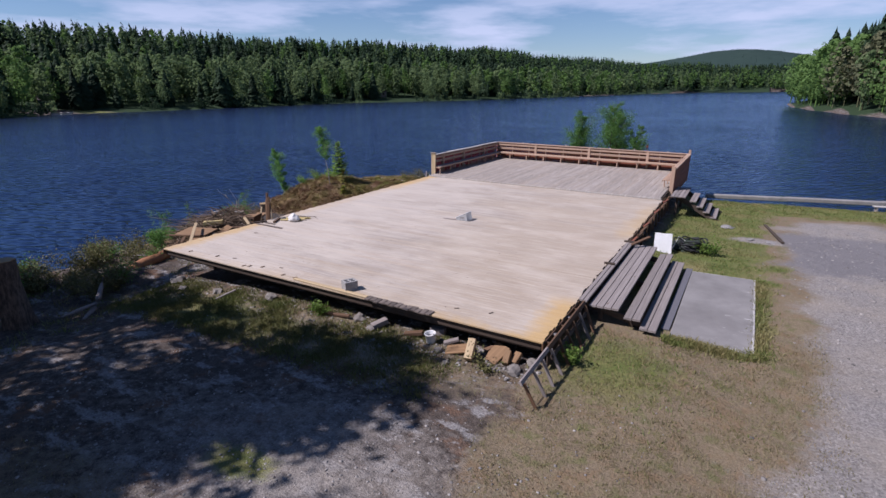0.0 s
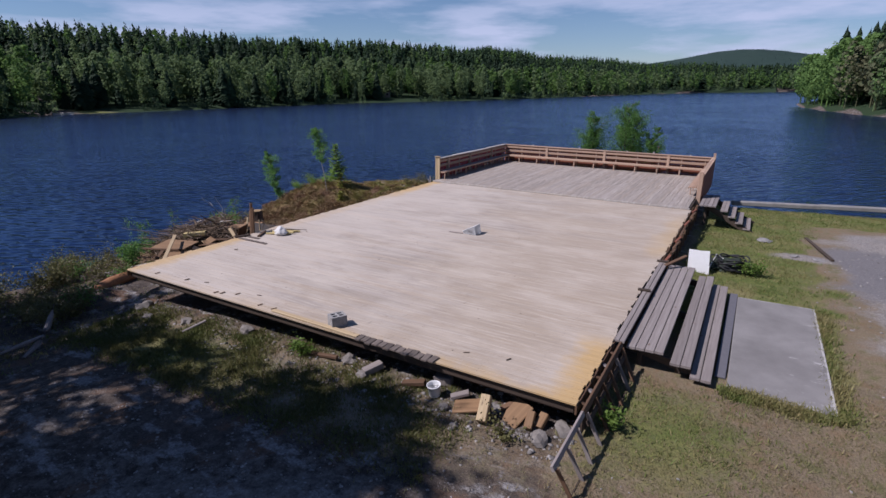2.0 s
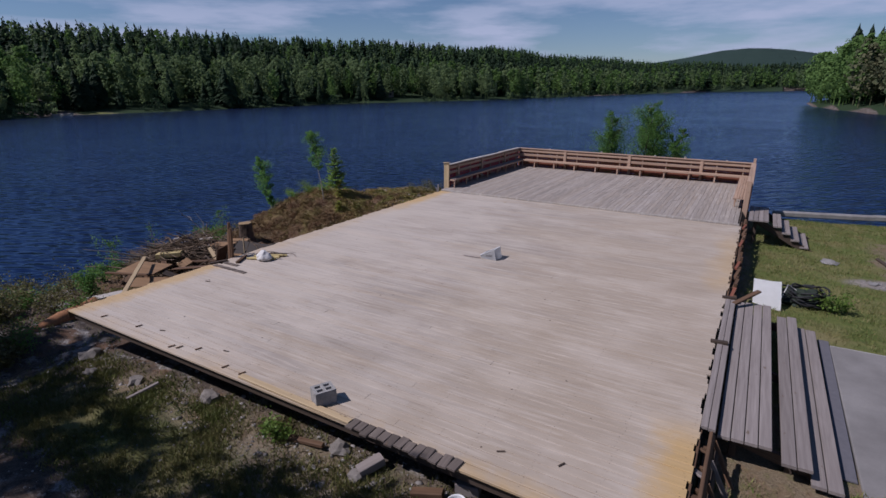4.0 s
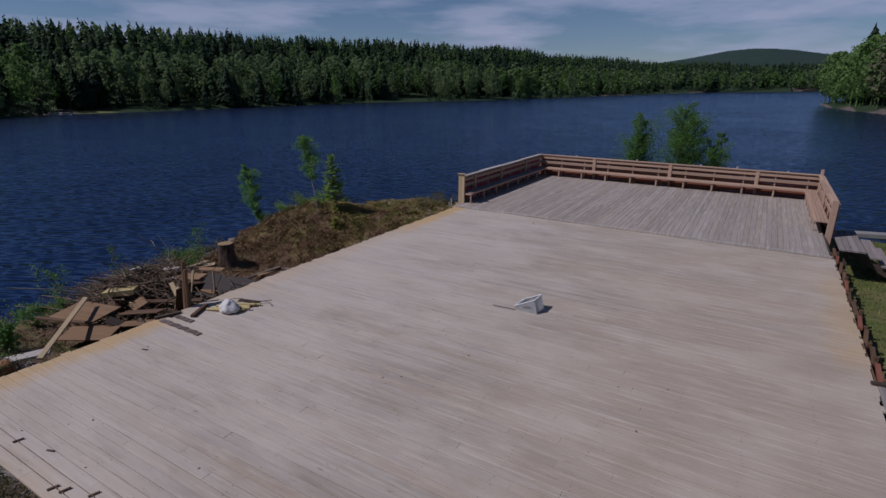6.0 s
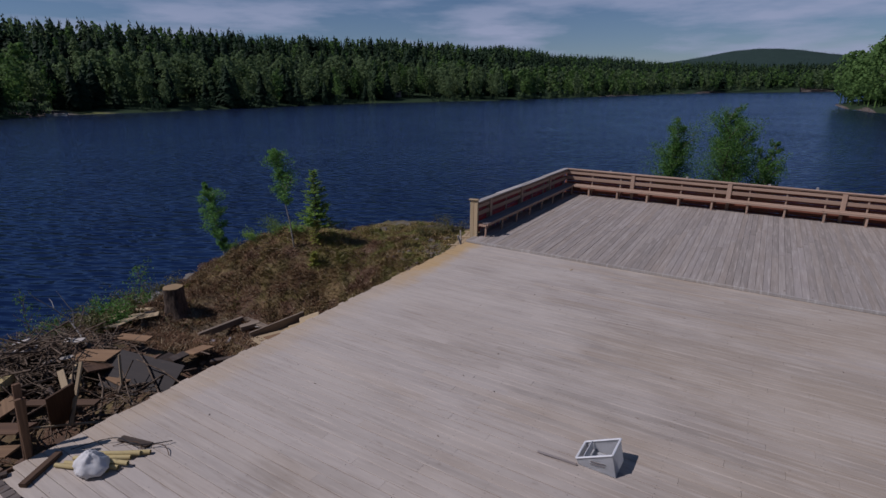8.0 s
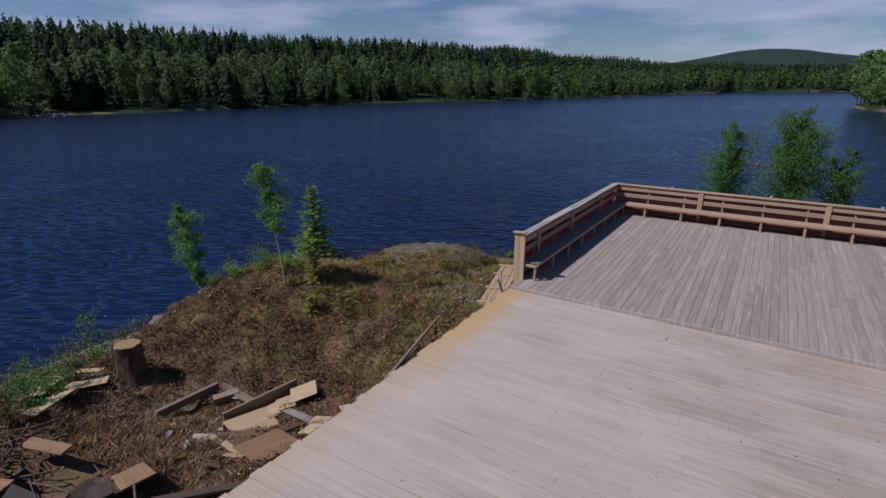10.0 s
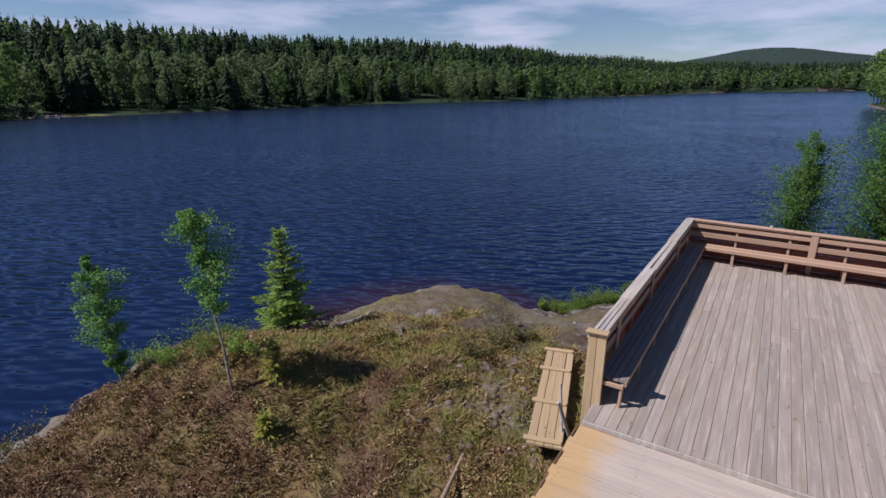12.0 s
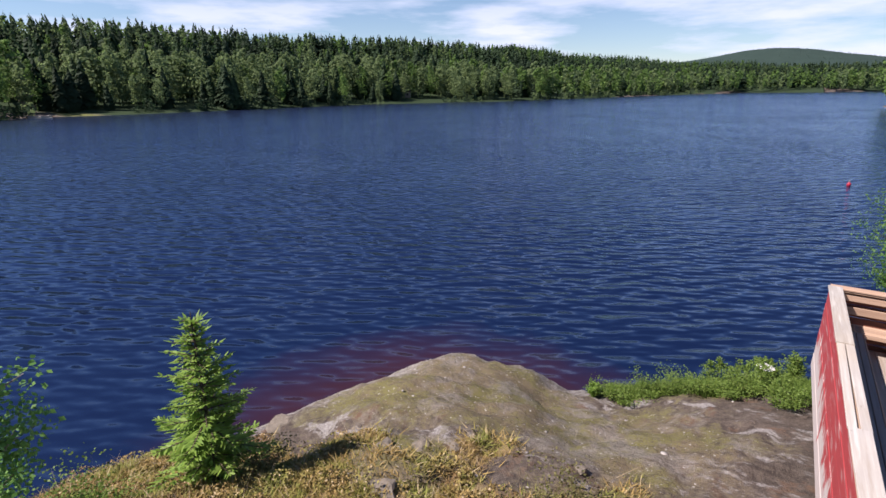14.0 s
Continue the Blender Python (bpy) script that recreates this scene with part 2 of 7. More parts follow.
M["white_plastic"] = plain("scuffed_white_plastic", (0.66, 0.66, 0.66), 0.45, 0.5, 0.08)
M["white_sheet"] = plain("white_sheet", (0.80, 0.80, 0.80), 0.6, 0.3, 0.03)
M["mat"] = plain("dark_rubber_strip", (0.13, 0.125, 0.14), 0.7, 0.3)
M["cloth"] = plain("white_cloth", (0.62, 0.61, 0.60), 0.95, 0.1, 0.1, 25)
M["black_pipe"] = plain("black_rubber", (0.022, 0.022, 0.024), 0.6, 0.3)
M["nail"] = plain("rusty_nail", (0.06, 0.045, 0.04), 0.7)
M["net"] = plain("dark_green_net", (0.035, 0.045, 0.035), 0.9, 0.1)
M["red_buoy"] = plain("red_buoy", (0.38, 0.015, 0.04), 0.4)
M["boat_white"] = plain("white_boat", (0.75, 0.75, 0.73), 0.4)
M["house_wall"] = plain("pale_house_wall", (0.20, 0.17, 0.14), 0.8)
M["house_roof"] = plain("dark_roof", (0.06, 0.05, 0.05), 0.8)


def bark(name, a, b, scale=(8, 8, 2.5)):
    n = Nodes(name, 0.9, 0.15)
    f = n.noise(n.scaled(n.node("TexCoord").outputs["Object"], scale), 2.0, 6, 0.7)
    return n.done(n.mix(n.ramp(f, [(0.4, 0.0), (0.62, 1.0)]), a, b), f, 0.02, 0.9)


M["bark"] = bark("pine_bark", (0.055, 0.042, 0.035), (0.15, 0.11, 0.085))
M["birch_bark"] = bark("birch_bark", (0.40, 0.37, 0.33), (0.10, 0.085, 0.075), (3, 3, 10))
M["twig"] = bark("dead_twigs", (0.080, 0.055, 0.038), (0.200, 0.152, 0.112), (5, 5, 5))
M["cut"] = wood("sawn_end_grain", (0.48, 0.34, 0.18), (0.33, 0.22, 0.12))


def foliage(name, a, b, c=None, soft=0.25, world_scale=0.0, rough=0.55):
    """Leaves: tone by leaf or clump; light shines through a little."""
    n = Nodes(name, rough, 0.25)
    col = n.mix(n.island(), a, b)
    if c:
        col = n.mix(n.ramp(n.island(), [(0.7, 0.0), (1.0, 1.0)]), col, c)
    if world_scale:
        patch = n.noise(n.pos(), world_scale, 3, 0.6)
        col = n.mix(n.ramp(patch, [(0.38, 0.65), (0.55, 0.0)]), col, c if c else tuple(0.6 * v for v in a))
    if soft:
        tr = n.node("BsdfTranslucent")
        n.put(tr.inputs["Color"], col)
        mix = n.node("MixShader")
        mix.inputs[0].default_value = soft
        n.t.links.new(n.b.outputs[0], mix.inputs[1])
        n.t.links.new(tr.outputs[0], mix.inputs[2])
        n.t.links.new(mix.outputs[0], n.t.nodes["Material Output"].inputs["Surface"])
    return n.done(col)


M["birch_leaf"] = foliage("birch_leaves", (0.100, 0.240, 0.055), (0.190, 0.345, 0.090), soft=0.45)
M["alder_leaf"] = foliage("alder_leaves", (0.085, 0.190, 0.040), (0.150, 0.275, 0.066), soft=0.5)
M["needle"] = foliage("young_spruce_needles", (0.135, 0.240, 0.040), (0.245, 0.370, 0.072), soft=0.4)
M["pine_needle"] = foliage("pine_needles", (0.030, 0.055, 0.022), (0.055, 0.085, 0.030), soft=0.1)
M["shrub"] = foliage("shore_shrubs", (0.110, 0.185, 0.035), (0.185, 0.265, 0.058), soft=0.45)
M["olive"] = foliage("olive_heath_bush", (0.100, 0.100, 0.036), (0.175, 0.160, 0.062), soft=0.3)
M["grass"] = foliage("lawn_blades", (0.105, 0.145, 0.034), (0.175, 0.205, 0.058), (0.28, 0.225, 0.105), soft=0.25, world_scale=0.8)
M["dry_grass"] = foliage("dry_grass_blades", (0.185, 0.142, 0.078), (0.280, 0.218, 0.125), (0.125, 0.135, 0.048), soft=0.15, world_scale=1.1)
def heath_material(name, tones, speck):
    """Low bank plants: tones drift from patch to patch, single sprigs differ."""
    n = Nodes(name, 0.8, 0.15)
    p = n.pos()
    far = n.math("MULTIPLY", n.math("SUBTRACT", n.node("SeparateXYZ", Vector=p).outputs["Y"], 13.2), 0.035)
    a = n.ramp(n.math("ADD", n.noise(p, 0.85, 4, 0.6), far), [(0.42, 0.0), (0.58, 1.0)])
    b = n.ramp(n.noise(n.scaled(p, (1, 1, 1), (0.4, 0.2, 0.9)), 1.7, 4, 0.65), [(0.46, 0.0), (0.62, 1.0)])
    lush = n.ramp(n.math("MULTIPLY", n.math("SUBTRACT", n.node("SeparateXYZ", Vector=p).outputs["Y"], 10.5), 0.2), [(0.1, 0.15), (0.9, 1.0)])
    col = n.mix(n.math("MULTIPLY", b, lush), n.mix(n.math("MULTIPLY", a, lush), tones[0], tones[1]), tones[2])
    tone = n.ramp(n.island(), [(0.0, 0.55), (0.8, 1.15), (1.0, 1.3)])
    col = n.mix(1.0, col, tone, "MULTIPLY")
    col = n.mix(n.ramp(n.island(), [(0.86, 0.0), (0.9, 0.9)]), col, speck)
    return n.done(col)


M["edge_blade"] = foliage("edge_grass_blades", (0.105, 0.115, 0.034), (0.200, 0.165, 0.070), (0.095, 0.120, 0.030), soft=0.2, world_scale=0.9)
M["heather"] = heath_material("heather_sprigs", ((0.172, 0.096, 0.054), (0.266, 0.188, 0.070), (0.192, 0.208, 0.053)), (0.38, 0.30, 0.185))
M["straw"] = foliage("pale_straw", (0.22, 0.175, 0.11), (0.36, 0.29, 0.19), soft=0.15)
M["moss"] = foliage("yellow_moss", (0.185, 0.210, 0.036), (0.300, 0.315, 0.060), (0.32, 0.235, 0.07), soft=0.25)
M["wood_spruce"] = foliage("far_spruce", (0.026, 0.052, 0.026), (0.042, 0.076, 0.034), soft=0.4, world_scale=0.03, rough=0.8)
M["wood_spruce_light"] = foliage("far_spruce_fresh", (0.038, 0.072, 0.032), (0.062, 0.106, 0.042), soft=0.4, rough=0.8)
M["wood_birch"] = foliage("far_birch", (0.120, 0.175, 0.076), (0.172, 0.236, 0.098), soft=0.5, rough=0.8)
M["wood_birch_light"] = foliage("far_birch_bright", (0.096, 0.172, 0.046), (0.146, 0.240, 0.064), soft=0.45, rough=0.8)
# Bluish far spruce: distance haze is put into its colour.
M["hazy_hill_spruce"] = foliage("hazy_hill_spruce", (0.028, 0.050, 0.044), (0.044, 0.072, 0.058), soft=0.1, rough=0.8)
M["wood_pine"] = foliage("far_pine", (0.074, 0.089, 0.043), (0.121, 0.119, 0.061), soft=0.25, rough=0.8)


def water_material():
    """Dark lake water; wind ripples tilt the surface along one direction."""
    n = Nodes("lake_water", 0.12, 0.5)
    p = n.pos()
    turned = n.scaled(p, (1, 1, 1), (0, 0, -0.52))

    def slope(scale, amount, detail=2):
        return n.math("MULTIPLY", n.math("SUBTRACT", n.noise(n.scaled(turned, scale), 1.0, detail, 0.45), 0.5), amount)

    gust = n.noise(n.scaled(turned, (0.010, 0.045, 1)), 1.0, 5, 0.65)
    group = n.noise(n.scaled(turned, (0.16, 0.09, 1)), 1.0, 3, 0.6)
    power = n.math("MULTIPLY", n.ramp(gust, [(0.32, 0.75), (0.68, 1.15)]), n.ramp(group, [(0.32, 0.7), (0.68, 1.25)]))

    def train(length, turn, amount, wander):
        """One train of waves: its slope, crests wandering and breaking off."""
        w = n.node("TexWave", Vector=n.scaled(turned, (1, 1, 1), (0, 0, turn)), Scale=0.314 / length, Distortion=wander, Detail=2.0, Detail_Scale=length * 1.6)
        w.wave_type, w.bands_direction, w.wave_profile = "BANDS", "Y", "SIN"
        return n.math("MULTIPLY", n.math("SUBTRACT", w.outputs["Fac"], 0.5), amount)

    long_waves = n.math("ADD", train(1.4, 0.10, 0.12, 6.0), n.math("ADD", train(0.84, -0.24, 0.20, 6.5), train(0.52, 0.28, 0.22, 6.5)))
    main = n.math("ADD", long_waves, n.math("ADD", train(0.33, -0.08, 0.17, 7.0), slope((3.0, 8.5, 1), 0.30)))
    main = n.math("MULTIPLY", main, n.math("MULTIPLY", power, 1.08))
    cross = n.math("MULTIPLY", n.math("ADD", slope((0.9, 1.3, 1.7), 0.22), slope((3.1, 4.6, 3.1), 0.24)), power)
    nx = n.math("ADD", n.math("MULTIPLY", main, 0.497), n.math("MULTIPLY", cross, 0.868))
    ny = n.math("ADD", n.math("MULTIPLY", main, -0.868), n.math("MULTIPLY", cross, 0.497))
    tilt = n.node("CombineXYZ", X=nx, Y=ny, Z=1.0)
    unit = n.node("VectorMath")
    unit.operation = "NORMALIZE"
    n.put(unit.inputs[0], tilt.outputs[0])
    # reddish bottom shows through shallow water round the rock
    d = n.node("VectorMath")
    d.operation = "DISTANCE"
    n.put(d.inputs[0], p)
    d.inputs[1].default_value = (-5.6, 18.9, WATER)
    near = n.math("ADD", n.math("MULTIPLY", d.outputs["Value"], 0.1), n.math("MULTIPLY", n.noise(p, 0.5, 4, 0.6), 0.22))
    col = n.mix(n.ramp(near, [(0.46, 1.0), (0.72, 0.0)]), (0.004, 0.010, 0.036), (0.030, 0.012, 0.020))
    body = n.node("BsdfDiffuse", Color=col)
    shine = n.node("BsdfGlossy", Color=(0.67, 0.79, 1.0, 1), Roughness=0.15)
    fresnel = n.node("Fresnel", IOR=1.33)
    for node in (shine, fresnel):
        n.put(node.inputs["Normal"], unit.outputs["Vector"])
    mix = n.node("MixShader")
    n.put(mix.inputs[0], fresnel.outputs[0])
    n.put(mix.inputs[1], body.outputs[0])
    n.put(mix.inputs[2], shine.outputs[0])
    n.put(n.t.nodes["Material Output"].inputs["Surface"], mix.outputs[0])
    return n.m


WATER = -2.7
M["water"] = water_material()


def ground_material():
    """One ground, mixed by the sheet's own weights: soil, gravel, lawn, dry grass, rock, heather, forest floor."""
    n = Nodes("ground_cover", 0.95, 0.1)
    p = n.pos()
    fine = n.noise(p, 38, 6, 0.75)
    mid = n.noise(p, 6.5, 6, 0.7)
    big = n.noise(p, 0.9, 5, 0.65)
    vor = n.node("TexVoronoi", Vector=p, Scale=34.0)
    pebble, tint = vor.outputs["Distance"], vor.outputs["Color"]
    bw = n.node("RGBToBW", Color=tint).outputs[0]

    def weight(name, softness=0.5):
        a = n.node("Attribute")
        a.attribute_name = name
        w = n.math("ADD", a.outputs["Fac"], n.math("MULTIPLY", n.math("SUBTRACT", n.math("ADD", n.math("MULTIPLY", mid, 0.6), n.math("MULTIPLY", big, 0.4)), 0.5), 1.3))
        return n.ramp(w, [(0.5 - softness * 0.4, 0.0), (0.5 + softness * 0.4, 1.0)])

    soil = n.mix(n.ramp(mid, [(0.35, 0.0), (0.65, 1.0)]), (0.048, 0.038, 0.033), (0.115, 0.094, 0.080))
    soil = n.mix(n.ramp(fine, [(0.52, 0.0), (0.7, 0.7)]), soil, (0.20, 0.165, 0.135))
    soil = n.mix(n.ramp(n.noise(p, 1.3, 5, 0.7), [(0.54, 0.0), (0.64, 0.7)]), soil, (0.150, 0.088, 0.056))
    scree = n.noise(n.scaled(p, (0.75, 1.5, 1.0), (0, 0, 0.5)), 1.5, 7, 0.72)
    soil = n.mix(n.ramp(scree, [(0.53, 0.0), (0.60, 0.85)]), soil, n.mix(bw, (0.15, 0.14, 0.135), (0.36, 0.34, 0.33)))
    gravel = n.mix(bw, (0.150, 0.136, 0.128), (0.345, 0.318, 0.300))
    gravel = n.mix(n.ramp(fine, [(0.35, 0.5), (0.5, 0.0)]), gravel, (0.17, 0.155, 0.145))
    gravel = n.mix(n.ramp(big, [(0.42, 0.0), (0.7, 0.5)]), gravel, (0.30, 0.255, 0.205))
    lawn = n.mix(n.ramp(mid, [(0.35, 0.0), (0.65, 1.0)]), (0.085, 0.115, 0.032), (0.150, 0.160, 0.052))
    lawn = n.mix(n.ramp(big, [(0.45, 0.0), (0.7, 0.7)]), lawn, (0.24, 0.195, 0.100))
    lawn = n.mix(n.ramp(fine, [(0.5, 0.0), (0.72, 0.6)]), lawn, (0.055, 0.06, 0.025))
    dry = n.mix(n.ramp(fine, [(0.3, 0.0), (0.7, 1.0)]), (0.110, 0.084, 0.056), (0.285, 0.225, 0.150))
    dry = n.mix(n.ramp(mid, [(0.52, 0.0), (0.70, 0.6)]), dry, (0.150, 0.145, 0.060))
    patchy = n.noise(p, 2.1, 5, 0.7)
    dry = n.mix(n.ramp(patchy, [(0.52, 0.0), (0.62, 0.6)]), dry, (0.200, 0.135, 0.080))
    dry = n.mix(n.ramp(patchy, [(0.36, 0.65), (0.46, 0.0)]), dry, (0.115, 0.120, 0.045))
    rockv = n.noise(n.scaled(p, (1.2, 2.6, 3.5), (0.2, 0.1, 0.6)), 2.0, 9, 0.7)
    inner = n.mix(n.ramp(n.noise(p, 0.75, 6, 0.7), [(0.44, 0.0), (0.54, 1.0)]), (0.150, 0.120, 0.074), (0.142, 0.130, 0.050))
    inner = n.mix(n.ramp(n.noise(n.scaled(p, (1, 1, 1), (0.1, 0.3, 1.1)), 1.1, 6, 0.7), [(0.49, 0.0), (0.59, 0.75)]), inner, (0.205, 0.185, 0.170))
    rim_a = n.node("Attribute")
    rim_a.attribute_name = "rim"
    edge_w = n.ramp(n.math("ADD", rim_a.outputs["Fac"], n.math("MULTIPLY", n.math("SUBTRACT", big, 0.5), 1.2)), [(0.25, 0.0), (0.95, 1.0)])
    rock = n.mix(edge_w, inner, n.mix(n.ramp(rockv, [(0.35, 0.0), (0.65, 1.0)]), (0.195, 0.180, 0.166), (0.325, 0.305, 0.285)))
    rock = n.mix(n.ramp(n.noise(p, 11, 6, 0.75), [(0.52, 0.0), (0.66, 0.8)]), rock, (0.105, 0.088, 0.070))
    rock = n.mix(n.ramp(n.noise(p, 34, 5, 0.75), [(0.50, 0.0), (0.62, 0.65)]), rock, (0.12, 0.105, 0.095))
    rock = n.mix(n.ramp(n.noise(p, 3.2, 5, 0.7), [(0.53, 0.0), (0.62, 0.6)]), rock, (0.135, 0.120, 0.058))
    seam = n.noise(n.scaled(p, (0.9, 3.2, 2.0), (0, 0, -0.5)), 1.3, 7, 0.7)
    seam = n.ramp(n.math("ABSOLUTE", n.math("SUBTRACT", seam, 0.5)), [(0.0, 1.0), (0.022, 0.0)])
    rock = n.mix(n.math("MULTIPLY", seam, 0.7), rock, (0.06, 0.048, 0.04))
    rock = n.mix(n.ramp(n.noise(p, 17, 3, 0.6), [(0.64, 0.0), (0.70, 0.8)]), rock, (0.46, 0.45, 0.41))
    inland = n.math("MULTIPLY", n.math("SUBTRACT", n.node("SeparateXYZ", Vector=p).outputs["Y"], 13.2), 0.035)
    zone = n.ramp(n.math("ADD", n.noise(p, 0.85, 4, 0.6), inland), [(0.42, 0.0), (0.58, 1.0)])
    heath = n.mix(zone, (0.130, 0.076, 0.050), (0.235, 0.160, 0.076))
    heath = n.mix(n.ramp(n.noise(n.scaled(p, (1, 1, 1), (0.4, 0.2, 0.9)), 1.7, 4, 0.65), [(0.46, 0.0), (0.62, 0.55)]), heath, (0.185, 0.158, 0.062))
    heath = n.mix(n.ramp(mid, [(0.35, 0.55), (0.5, 0.0)]), heath, (0.100, 0.070, 0.048))
    heath = n.mix(n.ramp(fine, [(0.52, 0.0), (0.72, 0.7)]), heath, (0.34, 0.27, 0.18))
    floor = n.mix(n.noise(p, 0.06, 6, 0.8), (0.018, 0.034, 0.018), (0.036, 0.056, 0.026))
    track = n.mix(bw, (0.150, 0.140, 0.142), (0.205, 0.193, 0.195))
    # Hill cover, tinted bluish to put distance haze into the ground colour.
    hill = n.mix(n.noise(p, 0.02, 6, 0.8), (0.020, 0.036, 0.032), (0.036, 0.058, 0.048))
    col = soil
    for name, c, s in (("dry", dry, 0.5), ("gravel", gravel, 0.5), ("track", track, 0.6), ("lawn", lawn, 0.4), ("heath", heath, 0.5), ("rock", rock, 0.25), ("forest", floor, 0.1), ("hill", hill, 0.1)):
        col = n.mix(weight(name, s), col, c)
    h = n.math("ADD", n.math("ADD", n.math("MULTIPLY", fine, 0.7), n.math("MULTIPLY", rockv, 1.2)), n.math("SUBTRACT", n.math("MULTIPLY", mid, 1.1), n.math("MULTIPLY", pebble, 0.25)))
    return n.done(col, h, 0.032, 0.9)


M["ground"] = ground_material()


# ---- building helpers ----
def mesh_of(name, verts, faces, mats, index=None, smooth=False):
    me = bpy.data.meshes.new(name)
    me.from_pydata(verts, [], faces)
    for m in mats if isinstance(mats, (list, tuple)) else [mats]:
        me.materials.append(m)
    if index is not None:
        me.polygons.foreach_set("material_index", index)
    if smooth:
        me.polygons.foreach_set("use_smooth", [True] * len(me.polygons))
    me.update()
    return me


def quick_mesh(name, verts, faces, mats, index=None, smooth=False):
    """A mesh from arrays: verts (n, 3), faces (m, k) all of one size."""
    verts, faces = np.asarray(verts, np.float32), np.asarray(faces, np.int32)
    me = bpy.data.meshes.new(name)
    k = faces.shape[1]
    me.vertices.add(len(verts))
    me.vertices.foreach_set("co", verts.ravel())
    me.loops.add(faces.size)
    me.loops.foreach_set("vertex_index", faces.ravel())
    me.polygons.add(len(faces))
    me.polygons.foreach_set("loop_start", np.arange(0, faces.size, k, dtype=np.int32))
    me.polygons.foreach_set("loop_total", np.full(len(faces), k, np.int32))
    for m in mats if isinstance(mats, (list, tuple)) else [mats]:
        me.materials.append(m)
    if index is not None:
        me.polygons.foreach_set("material_index", np.asarray(index, np.int32))
    if smooth:
        me.polygons.foreach_set("use_smooth", np.ones(len(faces), bool))
    me.update(calc_edges=True)
    return me


def thing(name, label, category, m=None, group="", kind=""):
    ob = tagged(new(name), label, category, group, kind)
    ob.empty_display_size = 0.1
    if m is not None:
        ob.matrix_world = m
    return ob


def put(name, mesh, parent=None, m=None, label="", category="", group="", kind=""):
    ob = new(name, mesh)
    if parent is not None:
        ob.parent = parent
    if m is not None:
        ob.matrix_local = m
    return tagged(ob, label, category, group, kind)


def part(name, bm, material, parent, label="", smooth=False):
    me = bpy.data.meshes.new(name)
    bm.to_mesh(me)
    bm.free()
    me.materials.append(material)
    if smooth:
        me.polygons.foreach_set("use_smooth", [True] * len(me.polygons))
    return put(name, me, parent, None, label)


SLABS = {}


def slab_mesh(l, w, t, mat, edge=0.006):
    """A board l long on x, w on y, t on z, with eased edges; shared by alike boards."""
    key = (round(l, 3), round(w, 3), round(t, 3), mat.name, edge)
    if key not in SLABS:
        a, b, e = w / 2, t / 2, min(edge, w / 5, t / 3)
        ring = [(-a + e, -b), (a - e, -b), (a, -b + e), (a, b - e), (a - e, b), (-a + e, b), (-a, b - e), (-a, -b + e)]
        verts = [(s * l / 2, y, z) for s in (-1, 1) for y, z in ring]
        faces = [[i, (i + 1) % 8, 8 + (i + 1) % 8, 8 + i] for i in range(8)] + [list(range(7, -1, -1)), list(range(8, 16))]
        SLABS[key] = mesh_of("slab", verts, faces, mat)
    return SLABS[key]


def along(p0, p1, up=(0, 0, 1)):
    p0, p1 = Vector(p0), Vector(p1)
    x = (p1 - p0).normalized()
    z = Vector(up)
    z = (z - x * z.dot(x)).normalized()
    y = z.cross(x)
    return Matrix.Translation((p0 + p1) / 2) @ Matrix((x, y, z)).transposed().to_4x4(), (p1 - p0).length


def board(name, p0, p1, w, t, mat, parent=None, up=(0, 0, 1), label="", category="", group="", kind="", edge=0.006):
    m, l = along(p0, p1, up)
    return put(name, slab_mesh(l, w, t, mat, edge), parent, m, label, category, group, kind)


def block(bm, c, s, rot=None, bevel=0.0):
    m = Matrix.Translation(c) @ (rot.to_4x4() if rot else Matrix.Identity(4)) @ Matrix.Diagonal((*s, 1))
    made = bmesh.ops.create_cube(bm, size=1, matrix=m)["verts"]
    if bevel:
        edges = {e for v in made for e in v.link_edges}
        bmesh.ops.bevel(bm, geom=list(edges), offset=bevel, segments=2, affect="EDGES", profile=0.6)
    return made


def tube(points, radii, sides=6):
    """Verts and quads of a tapered tube along points."""
    pts = [Vector(p) for p in points]
    verts, faces = [], []
    for i, p in enumerate(pts):
        d = (pts[min(i + 1, len(pts) - 1)] - pts[max(i - 1, 0)]).normalized()
        a = d.orthogonal().normalized()
        b = d.cross(a)
        for k in range(sides):
            g = 2 * math.pi * k / sides
            verts.append(tuple(p + radii[i] * (math.cos(g) * a + math.sin(g) * b)))
    for i in range(len(pts) - 1):
        for k in range(sides):
            faces.append((i * sides + k, i * sides + (k + 1) % sides, (i + 1) * sides + (k + 1) % sides, (i + 1) * sides + k))
    return verts, faces


def tubes_mesh(name, runs, mat, sides=6, smooth=True):
    verts, faces = [], []
    for pts, radii in runs:
        v, f = tube(pts, radii, sides)
        n = len(verts)
        verts += v
        faces += [tuple(i + n for i in q) for q in f]
    return quick_mesh(name, verts, faces, mat, smooth=smooth)


